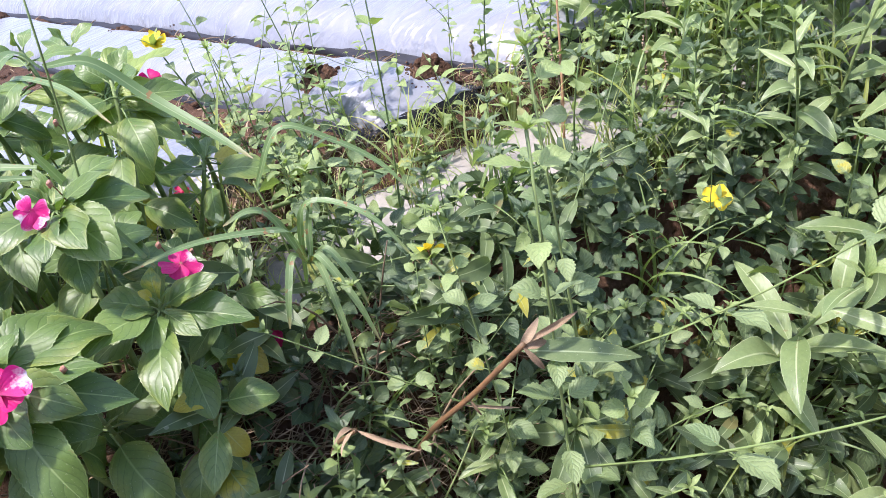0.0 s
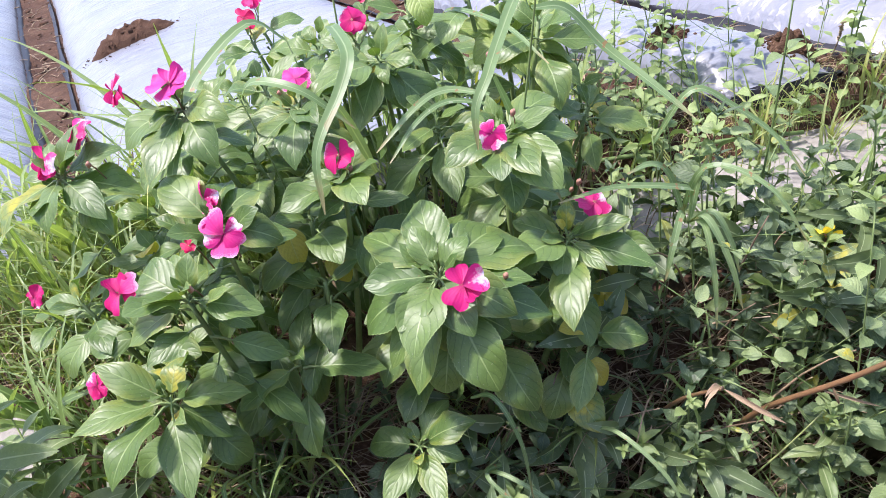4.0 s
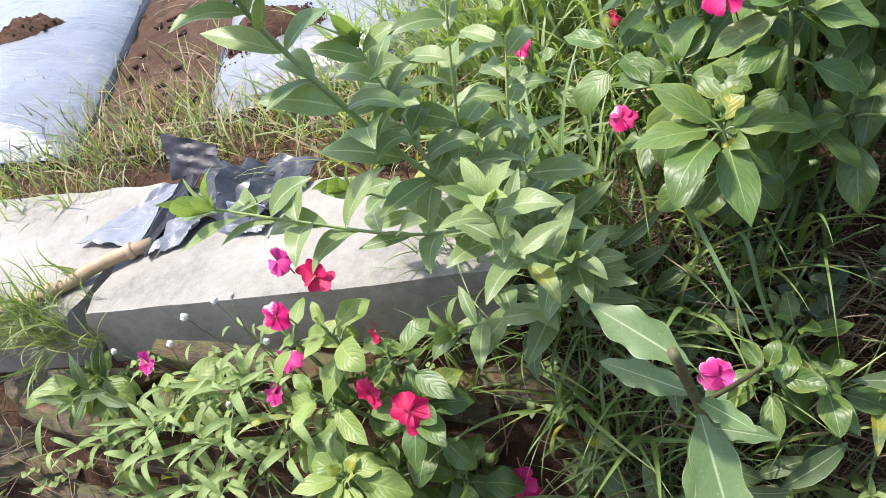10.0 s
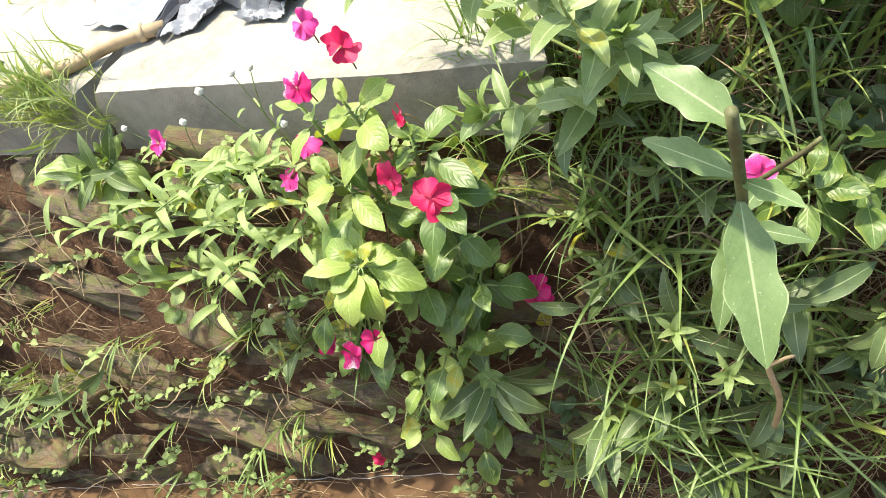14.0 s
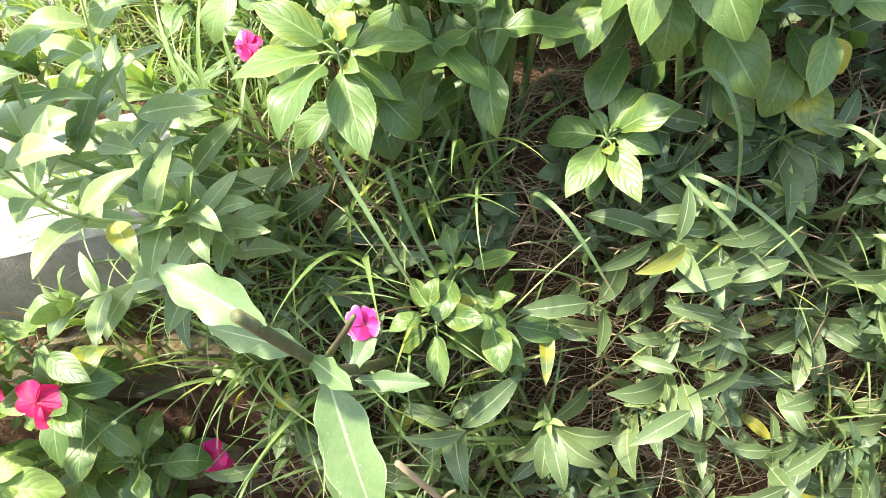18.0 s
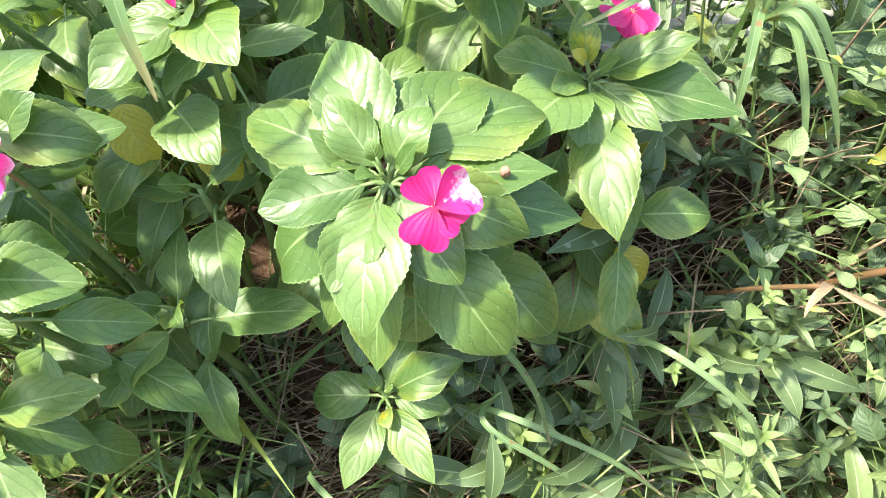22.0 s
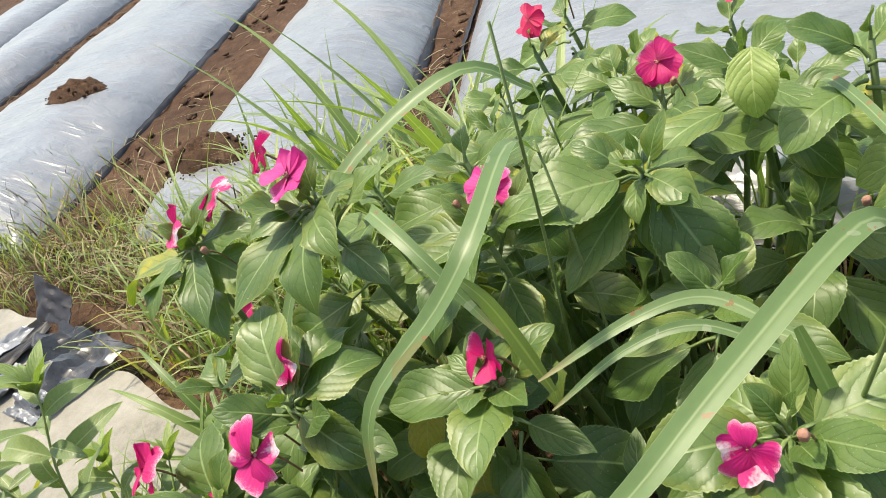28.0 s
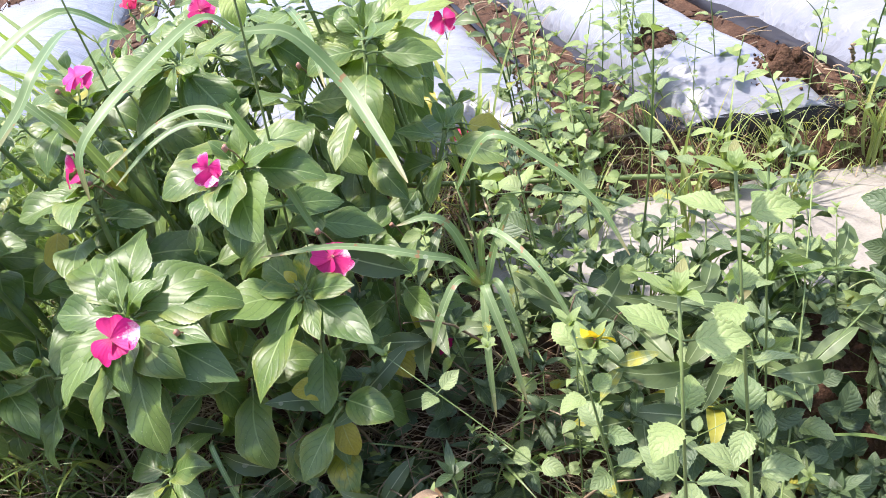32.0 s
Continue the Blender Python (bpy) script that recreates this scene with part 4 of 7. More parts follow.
def grow(plant, stems, at, n, size, seed, rows=None, pale=False, older=3, foot=None):
    o = Vector(plant.location)
    tip = Vector(at) - o
    if foot is None:
        foot = Vector((tip.x * 0.45, tip.y * 0.4 + 0.02, 0.0))
    else:
        foot = Vector(foot) - o
    shoot(stems, foot, tip - Vector((0, 0, 0.003)), 0.0062, 0.0030, (tip.x * 0.06, tip.y * 0.06, 0))
    if rows:
        hero_leaves(plant, stems, at, rows, pale, seed)
        rosette(plant, stems, Vector(at) + Vector((0, 0, 0.012)), 5, size * 0.55, seed + 7, (72, 38), pale, (0, -0.2))
        rosette(plant, stems, Vector(at) - Vector((0, 0, 0.02)), max(3, n), size * 0.9, seed, (30, -30), pale, (0, -0.2))
    else:
        rosette(plant, stems, at, n, size, seed, pale=pale, tilt=(0.4 * (at[0] + 0.2), 0.5 * (at[1] - 0.95)))
    if older:
        whorls(plant, stems, foot, tip, seed + 70, size, older)


def finish(plant, stems, mat=None):
    part("stem", stems.mesh("stem", mat or M_STEM), plant)


# the front bush, whose large rosettes stand towards the ditch
bush = thing("balsam_bush", "leafy balsam bush with large glossy leaves and magenta flowers", "flowering bush", (-0.10, 0.84, 0.86), "balsam bushes")
bs = Soup()
grow(bush, bs, (-0.150, 0.688, 1.225), 4, 0.085, 1, [(135, 18, 12.3), (91, 31, 11), (57, 22, 8.8), (33, 7, 12), (16, -3, 14), (-18, -28, 14.5), (168, -30, 14), (-167, -50, 14), (-129, -49, 14.5), (-94, -55, 10.5), (-71, -46, 15.5), (-16, -7, 11.5), (-135, -12, 8.5), (-75, -20, 9), (-120, -15, 11), (175, 5, 9), (-40, -15, 11), (110, 40, 7), (20, 40, 6)])
grow(bush, bs, (0.022, 0.758, 1.178), 3, 0.085, 2, [(73, 25, 6.4), (-22, 22, 8.6), (-36, -10, 11.6), (-114, -8, 6.8), (-105, -16, 13.4), (-144, 18, 11), (140, 11, 8.0), (-5, 24, 4.0), (-148, 31, 5.0), (-64, -12, 7.1), (-170, -10, 10)])
grow(bush, bs, (-0.236, 0.692, 0.941), 2, 0.06, 3, [(160, 4, 8.3), (-14, 31, 9.9), (106, 44, 3.9), (-132, -10, 9.6), (-78, -17, 9.7), (40, 29, 8), (54, 20, 3), (-30, -5, 7)], older=0)
grow(bush, bs, (-0.030, 0.830, 1.310), 3, 0.095, 7, [(-79, 0, 11.0), (-67, -11, 12.0), (-103, -2, 9.5), (-1, -12, 10.3), (-24, 25, 8.0), (-148, 8, 9.5), (27, 15, 9.6), (150, -3, 7.0), (103, 4, 6.0)])
for k, (x, y, z, n, size) in enumerate([(-0.100, 0.760, 1.080, 7, 0.095), (0.030, 0.720, 1.060, 6, 0.085), (-0.020, 0.900, 1.220, 11, 0.095), (-0.150, 0.850, 1.180, 7, 0.09), (0.100, 0.860, 1.120, 7, 0.08), (-0.190, 0.780, 1.130, 9, 0.09), (0.04, 0.94, 1.12, 9, 0.09)]):
    grow(bush, bs, (x, y, z), n, size, 20 + k)
finish(bush, bs)

bush_left = thing("balsam_bush", "balsam bush whose drooping leaves lean over the concrete", "flowering bush", (-0.42, 0.84, 0.86), "balsam bushes")
ls = Soup()
grow(bush_left, ls, (-0.436, 0.696, 1.275), 3, 0.09, 4, [(120, 12, 9.0), (83, -11, 8.0), (-122, 33, 9.0), (86, 40, 3.0), (155, -38, 6.0), (4, -48, 9.0), (-13, -19, 9.0), (34, -33, 9.0), (-178, -25, 10.0), (65, 6, 5.0), (-110, 38, 8.0), (138, 15, 9.5)])
grow(bush_left, ls, (-0.395, 0.775, 1.315), 3, 0.09, 5, [(166, -29, 9.0), (144, -46, 8.0), (81, -18, 6.0), (23, -34, 8.0), (52, 6, 9.0), (83, 13, 9.0), (-11, -23, 9.0), (134, 34, 10.1), (109, 34, 4.0), (52, -43, 7.0)])
grow(bush_left, ls, (-0.515, 0.692, 1.135), 2, 0.08, 6, [(-159, 13, 11.8), (-123, -3, 13), (-81, -29, 13), (159, 38, 10.4), (-8, 0, 10.5), (-16, -49, 9.4), (60, 40, 6)], older=2)
grow(bush_left, ls, (-0.240, 0.840, 1.300), 5, 0.09, 8, [(-171, -13, 8.0), (-73, 9, 9.0), (-35, 27, 7.0), (116, -1, 7.0), (-158, -3, 9.0), (163, 11, 5.0)])
grow(bush_left, ls, (-0.595, 0.900, 1.370), 3, 0.09, 11, [(-152, -16, 11.8), (-100, -16, 9.0), (-50, -20, 10.0), (-5, -25, 10.5), (36, 48, 7.5), (14, 11, 8.6), (158, 6, 6.0)])
for k, (x, y, z, n, size) in enumerate([(-0.360, 0.740, 1.120, 7, 0.09), (-0.560, 0.800, 1.180, 8, 0.09), (-0.300, 0.800, 1.180, 6, 0.09), (-0.460, 0.860, 1.270, 10, 0.09), (-0.500, 0.760, 1.150, 8, 0.085), (-0.640, 0.860, 1.200, 8, 0.085), (-0.300, 0.860, 1.250, 10, 0.09), (-0.520, 0.880, 1.240, 9, 0.09)]):
    grow(bush_left, ls, (x, y, z), n, size, 40 + k)
finish(bush_left, ls)

bush_back = thing("balsam_bush", "tall balsam bush in the second row, with pink and magenta flowers", "flowering bush", (-0.18, 1.06, 0.89), "balsam bushes")
ks = Soup()
grow(bush_back, ks, (-0.160, 1.015, 1.373), 3, 0.10, 9, [(173, 12, 9.0), (-138, -6, 11.9), (-121, -31, 11.5), (-85, -15, 5.0), (-28, -48, 12), (-62, -57, 8.2), (57, -17, 8.0), (104, -4, 7.0), (-141, 5, 12), (131, 14, 5.0), (-38, 2, 7.0)])
grow(bush_back, ks, (-0.416, 0.915, 1.415), 3, 0.095, 10, [(-115, -20, 12.0), (-69, -21, 11.0), (-167, -10, 9.7), (-45, 3, 9.0), (-123, 9, 6.0), (72, -6, 7.0), (-158, -28, 9.0)])
grow(bush_back, ks, (-0.280, 0.950, 1.360), 3, 0.095, 12, [(-99, -13, 11.0), (-139, -10, 8.0), (-72, 12, 9.0), (2, 25, 8.9), (121, 3, 7.0), (56, -2, 5.0), (-178, -3, 9.1)])
grow(bush_back, ks, (0.036, 1.278, 1.251), 3, 0.095, 14, [(173, 3, 9.0), (-137, -21, 7.0), (71, -14, 6.0), (20, 14, 8.0), (-32, -36, 12), (-19, -26, 9.7), (-59, -31, 7.0), (132, 12, 8.0), (-130, 18, 4.0)])
for k, (x, y, z, n, size) in enumerate([(-0.190, 1.180, 1.350, 11, 0.095), (-0.480, 1.060, 1.330, 11, 0.095), (-0.330, 1.130, 1.300, 10, 0.095), (-0.050, 1.100, 1.270, 10, 0.095), (-0.380, 1.020, 1.280, 10, 0.09), (0.150, 1.080, 1.190, 9, 0.09), (-0.100, 0.960, 1.300, 10, 0.095), (-0.300, 1.060, 1.220, 9, 0.09), (-0.540, 1.000, 1.240, 9, 0.09), (0.082, 1.058, 1.359, 10, 0.09), (-0.10, 1.22, 1.33, 10, 0.09), (-0.26, 1.25, 1.34, 10, 0.09), (-0.40, 1.20, 1.31, 9, 0.09), (-0.33, 1.03, 1.38, 9, 0.085), (-0.45, 1.32, 1.29, 9, 0.09), (-0.30, 1.38, 1.27, 9, 0.09), (-0.15, 1.35, 1.29, 9, 0.09), (-0.05, 1.42, 1.19, 8, 0.09), (-0.25, 1.30, 1.33, 10, 0.095), (-0.36, 1.30, 1.20, 8, 0.09), (-0.12, 1.50, 1.20, 8, 0.09), (-0.28, 1.47, 1.26, 8, 0.09), (0.02, 1.50, 1.13, 8, 0.085)]):
    grow(bush_back, ks, (x, y, z), n, size, 60 + k)
grow(bush_back, ks, (0.063, 1.131, 1.321), 3, 0.085, 15, [(-155, -6, 9.5), (172, 14, 11.0), (118, 30, 7.5), (48, 22, 10.0), (16, 10, 13.0), (-14, -14, 11.5), (-48, -34, 13.5), (-24, -48, 12.0), (-92, -24, 9.5), (-128, -30, 8.0)], True, 2, (0.05, 1.16, 0.90))
part("leaf", PALE_MESH[3], bush_back, aim(Vector((-0.085, 1.09, 1.435)) - bush_back.location, (0.1, -0.6, -0.7), (0, -0.5, 1), 0.058), "yellowing leaf")
for k, (x, y, z, n, size) in enumerate([(-0.008, 1.13, 1.415, 8, 0.08), (0.046, 1.20, 1.385, 7, 0.08), (-0.100, 1.14, 1.405, 7, 0.085), (0.155, 1.15, 1.20, 6, 0.075), (-0.36, 1.375, 1.365, 7, 0.08), (-0.17, 1.395, 1.325, 7, 0.08), (-0.368, 1.29, 1.36, 6, 0.08)]):
    grow(bush_back, ks, (x, y, z), n, size, 560 + k, None, False, 1, (x * 0.7, y + 0.03, 0.90))
finish(bush_back, ks)

for k, (x, y, z, size, colour, face, droop, owner) in enumerate([
    (-0.126, 0.636, 1.242, 0.058, "magenta", (0.15, -0.75, 0.6), 0.0, bush), (0.065, 0.775, 1.211, 0.048, "magenta", (0.3, -0.3, 0.8), 0.2, bush),
    (-0.045, 0.800, 1.331, 0.042, "streaked", (0.0, -0.8, 0.4), 0.6, bush), (0.123, 0.862, 0.985, 0.036, "magenta", (0.3, -0.7, 0.3), 0.5, bush),
    (-0.372, 0.718, 1.333, 0.056, "streaked", (0.0, -0.7, 0.6), 0.1, bush_left), (-0.500, 0.697, 1.303, 0.052, "magenta", (-0.4, -0.5, 0.6), 0.1, bush_left),
    (-0.398, 0.800, 1.340, 0.046, "streaked", (-0.5, -0.5, 0.5), 0.5, bush_left), (-0.635, 0.780, 1.116, 0.042, "magenta", (-0.4, -0.6, 0.5), 0.2, bush_left),
    (-0.235, 0.838, 1.333, 0.044, "magenta", (-0.3, -0.6, 0.4), 0.6, bush_left), (-0.607, 0.905, 1.392, 0.052, "magenta", (-0.4, -0.6, 0.5), 0.2, bush_left),
    (-0.560, 0.930, 1.412, 0.046, "magenta", (-0.3, -0.3, 0.7), 0.4, bush_left), (-0.430, 0.760, 1.305, 0.020, "crimson", (-0.3, -0.6, 0.7), 0.8, bush_left),
    (-0.500, 0.960, 1.440, 0.044, "magenta", (-0.5, -0.4, 0.5), 0.6, bush_back), (-0.416, 0.905, 1.451, 0.054, "pink", (0.0, -0.4, 0.9), 0.1, bush_back),
    (-0.274, 0.970, 1.391, 0.042, "pink", (0.0, -0.5, 0.8), 0.3, bush_back), (-0.188, 1.178, 1.386, 0.050, "magenta", (0.2, -0.6, 0.7), 0.2, bush_back),
    (0.132, 1.325, 1.255, 0.048, "magenta", (0.2, -0.7, 0.4), 0.4, bush_back), (-0.368, 1.299, 1.394, 0.042, "crimson", (0, -0.5, 0.7), 0.5, bush_back), (-0.36, 1.39, 1.40, 0.044, "magenta", (0.1, -0.5, 0.7), 0.4, bush_back), (-0.17, 1.41, 1.36, 0.040, "crimson", (0.1, -0.6, 0.4), 0.6, bush_back),
    (0.095, 1.402, 1.000, 0.034, "crimson", (0.1, -0.6, 0.4), 0.6, bush_back),
]):
    flower(owner, (x, y, z), face, size, colour, 200 + k, None, droop)

# small balsams in the grass behind, and those that hang over the wall
small = thing("balsam_plant", "small balsam plant in the grass at the field's edge", "flowering plant", (-0.74, 1.14, 0.88))
ss = Soup()
for k, (x, y, z, n) in enumerate([(-0.80, 1.04, 1.09, 8), (-0.67, 1.24, 1.01, 8), (-0.72, 1.12, 1.00, 7)]):
    grow(small, ss, (x, y, z), n, 0.07, 90 + k, older=2)
finish(small, ss)
flower(small, (-0.802, 1.042, 1.116), (-0.3, -0.7, 0.5), 0.042, "magenta", 240, None, 0.4)
flower(small, (-0.669, 1.246, 1.034), (-0.2, -0.7, 0.5), 0.038, "crimson", 241, None, 0.3)

hang = thing("balsam_plant", "pale green balsam growing out of the wall, with red flowers", "flowering plant", (-1.05, 0.60, 0.62), "wall balsams")
hs = Soup()
F0 = (-1.03, 0.64, 0.58)
grow(hang, hs, (-1.094, 0.438, 0.787), 3, 0.08, 101, [(-154, 15, 8.6), (159, -10, 7.0), (27, -3, 7.0), (-3, -24, 10.4), (-101, -28, 9.9), (-65, -38, 10.0), (59, -1, 6.0), (-126, -13, 6.2), (163, 25, 7.0), (61, 37, 4.0), (0, -25, 7.0), (108, 21, 7.0)], True, 3, F0)
grow(hang, hs, (-0.975, 0.515, 0.850), 3, 0.075, 102, [(11, -8, 8.9), (-51, 1, 9.0), (-95, -37, 9.7), (56, -18, 8.0), (96, 48, 6.9), (140, 11, 5.0), (-46, 20, 7.0), (34, 16, 8.9), (-163, 14, 7.1)], False, 3, F0)
for k, (x, y, z, n, pale) in enumerate([(-1.126, 0.514, 0.896, 8, True), (-1.084, 0.560, 0.985, 9, True), (-1.060, 0.500, 0.700, 8, False), (-0.960, 0.500, 0.690, 8, False), (-1.15, 0.47, 0.62, 7, True)]):
    grow(hang, hs, (x, y, z), n, 0.078, 103 + k, None, pale, 2, F0)
finish(hang, hs)

low = thing("balsam_plant", "balsam plant low on the wall, its leaves hanging to the water", "flowering plant", (-1.14, 0.58, 0.40), "wall balsams")
lo = Soup()
F1 = (-1.12, 0.60, 0.36)
grow(low, lo, (-1.225, 0.525, 0.46), 5, 0.08, 121, [(-151, 9, 9.0), (-121, -18, 9.9), (-122, -30, 9.6), (-175, 13, 8.6), (-97, -43, 9.8), (-39, -26, 8.0), (-171, 8, 8.6)], False, 3, F1)
for k, (x, y, z, n) in enumerate([(-1.11, 0.455, 0.43, 8), (-1.03, 0.47, 0.36, 8), (-1.15, 0.44, 0.28, 7), (-1.06, 0.46, 0.20, 7), (-1.02, 0.46, 0.52, 7)]):
    grow(low, lo, (x, y, z), n, 0.07, 122 + k, None, k % 2 == 0, 2, F1)
finish(low, lo)

side = thing("balsam_plant", "small dark green balsam with one magenta flower on the bank", "flowering plant", (-0.89, 0.66, 0.50), "wall balsams")
si = Soup()
grow(side, si, (-0.975, 0.585, 0.545), 3, 0.07, 131, [(128, 23, 6.0), (49, 27, 8.3), (-128, -18, 8.4), (-153, 0, 8.7), (4, -6, 8.4), (-178, 19, 8.2), (-174, -27, 5.0), (-49, -5, 5.0)], False, 0, (-0.89, 0.68, 0.50))
finish(side, si)
part("leaf", YELLOW_MESH, side, aim(Vector((-0.895, 0.598, 0.47)) - side.location, (0.1, -0.5, -0.8), (0, -1, 0.3), 0.05), "yellowed fallen leaf")

for k, (x, y, z, size, colour, face, droop, owner) in enumerate([
    (-1.073, 0.590, 1.058, 0.052, "crimson", (0.1, -0.7, 0.7), 0.0, hang), (-1.135, 0.547, 1.030, 0.052, "magenta", (-0.1, -0.8, 0.5), 0.1, hang),
    (-1.102, 0.572, 1.110, 0.040, "pink", (0.1, -0.6, 0.4), 0.7, hang), (-1.194, 0.586, 0.888, 0.044, "pink", (0, -0.4, 0.8), 0.3, hang),
    (-1.222, 0.546, 0.858, 0.040, "pink", (-0.2, -0.5, 0.7), 0.4, hang), (-1.015, 0.57, 0.955, 0.034, "crimson", (-0.6, -0.6, 0.3), 0.3, hang),
    (-0.970, 0.490, 0.875, 0.064, "crimson", (0.0, -0.8, 0.6), 0.0, hang), (-1.032, 0.512, 0.890, 0.052, "crimson", (-0.3, -0.8, 0.4), 0.1, hang),
    (-0.870, 0.530, 0.610, 0.054, "magenta", (-0.1, -0.8, 0.5), 0.0, side),
    (-1.266, 0.462, 0.521, 0.046, "magenta", (0, -0.8, 0.6), 0.1, low), (-1.210, 0.446, 0.514, 0.052, "magenta", (0, -0.8, 0.6), 0.0, low),
    (-1.143, 0.440, 0.577, 0.048, "magenta", (0.1, -0.8, 0.6), 0.1, low), (-1.289, 0.426, 0.111, 0.036, "crimson", (0.2, -0.8, 0.3), 0.6, low),
]):
    flower(owner, (x, y, z), face, size, colour, 260 + k, None, droop)

pale = thing("balsam_plant", "balsam with two broad light green leaves under the concrete edge", "flowering plant", (-1.62, 0.70, 0.74), "wall balsams")
ps = Soup()
grow(pale, ps, (-1.660, 0.640, 0.825), 3, 0.08, 146, [(-138, 15, 14.0), (-66, -40, 11.0), (-24, -34, 9.0), (-108, -24, 9), (-5, -39, 9), (-107, -29, 8.4)], True, 2, (-1.60, 0.72, 0.74))
grow(pale, ps, (-1.48, 0.60, 0.82), 7, 0.075, 142, None, True, 2, (-1.50, 0.72, 0.74))
finish(pale, ps)
flower(pale, (-1.468, 0.590, 0.902), (-0.2, -0.7, 0.6), 0.046, "pink", 290, None, 0.3)


# ---- weeds ----
def ground_z(x, y):
    """The height of bank or field under a place."""
    if y >= bank_y(x, 0.84):
        return field_z(x, y) - 0.005
    a, b = 0.0, 0.84
    for _ in range(18):
        m = (a + b) / 2
        if bank_y(x, m) < y:
            a = m
        else:
            b = m
    return a


MINT = [leaf_shape(width=0.60 + 0.05 * i, peak=0.40, tip=1.3, teeth=0.075, bend=0.2 + 0.14 * i, fold=0.2, nu=17, wave=0.12, seed=30 + i, base=0.62, across=2) for i in range(4)]
MINT_MESH = [mesh_of("leaf", *s, M_MINT) for s in MINT]
MINT_SHADE_MESH = [mesh_of("leaf", *s, M_MINT_SHADE) for s in MINT]
MINT_TIP_MESH = [mesh_of("leaf", *s, M_MINT_TIP) for s in MINT]
LANCE = [leaf_shape(width=0.22 + 0.03 * i, peak=0.45, tip=1.1, teeth=0.0, bend=0.2 + 0.22 * i, fold=0.25, nu=10, wave=0.18, seed=50 + i, base=0.9, across=2) for i in range(4)]
LANCE_MESH = [mesh_of("leaf", *s, M_LANCE) for s in LANCE]
SPRAWL_MESH = [mesh_of("leaf", *s, M_SPRAWL) for s in LANCE]
LANCE_TIP_MESH = [mesh_of("leaf", *s, M_MINT_TIP) for s in LANCE]
BLADE = [leaf_shape(width=w, peak=0.30, tip=1.5, bend=b, fold=0.35, nu=14, wave=0.0, seed=70, base=0.35, across=1) for w, b in ((0.022, 0.35), (0.024, 0.8), (0.020, 1.2), (0.017, 1.6), (0.029, 1.0))]

SMALL_TIP = [leaf_shape(width=0.30 + 0.05 * i, peak=0.40, tip=1.2, bend=0.1 + 0.25 * i, fold=0.3, nu=6, seed=190 + i, base=0.8, across=1) for i in range(3)]


def mint(height, leaf, seed, side=2, label="nettle-like weed with small toothed heart-shaped leaves", spire=False, nodes=6, face=(0, -0.35, 1), leaves=None):
    """An upright weed: pairs of toothed leaves crosswise up a square stem and a few side shoots."""
    r = random.Random(seed)
    ob = thing("mint_weed", label, "weed", group="mint weeds")
    s = Soup()

    def stalk(a, b, n, size, r0):
        sag = Vector((r.uniform(-0.02, 0.02), r.uniform(-0.02, 0.02), 0))
        pts = arc(a, b, sag, 8)
        s.tube(pts, r0, r0 * 0.5, 4)
        turn = r.uniform(0, 180)
        for k in range(n):
            t = 0.25 + 0.75 * (k + 0.5) / n
            p = pts[min(6, int(t * 7))].lerp(pts[min(7, int(t * 7) + 1)], t * 7 % 1)
            for h in (0, 180):
                d = sph(turn + 90 * k + h + r.uniform(-20, 20), r.uniform(-24, 20) + 20 * t - (14 if leaves else 0))
                L = size * (1.15 - 0.55 * t) * r.uniform(0.8, 1.15)
                q = p + d * L * 0.25
                s.tube([p, q], 0.0008, 0.0006, 3)
                part("leaf", r.choice(MINT_TIP_MESH if t > 0.86 else leaves or MINT_MESH), ob, aim(q, d, face, L, r.uniform(-0.45, 0.45)))
        top = Soup()
        for h in range(6):
            top.add(SMALL_TIP[h % 3], aim(pts[-1], sph(turn + 137.5 * h, 28 + 9 * h), (0, 0, 1), size * (0.62 - 0.06 * h)))
        # Tips of the low plants take the colour with shade in it as well.
        me = top.mesh("shoot_tip", M_MINT_SHADE if leaves else M_MINT_TIP)
        bm = bmesh.new()
        bm.from_mesh(me)
        bmesh.ops.remove_doubles(bm, verts=bm.verts, dist=0.0013)
        bm.to_mesh(me)
        bm.free()
        part("shoot_tip", me, ob, None, "" if leaves else "pale pointed shoot tip")

    stalk((0, 0, -0.03), (r.uniform(-0.04, 0.04), r.uniform(-0.04, 0.02), height), nodes if not spire else 9, leaf, 0.0022)
    for k in range(side):
        a = Vector((0, 0, height * r.uniform(0.15, 0.5)))
        d = sph(r.uniform(0, 360), r.uniform(25, 60))
        stalk(a, a + d * height * r.uniform(0.4, 0.6), 2, leaf * 0.9, 0.0015)
    part("stem", s.mesh("stem", M_STEM), ob)
    return ob


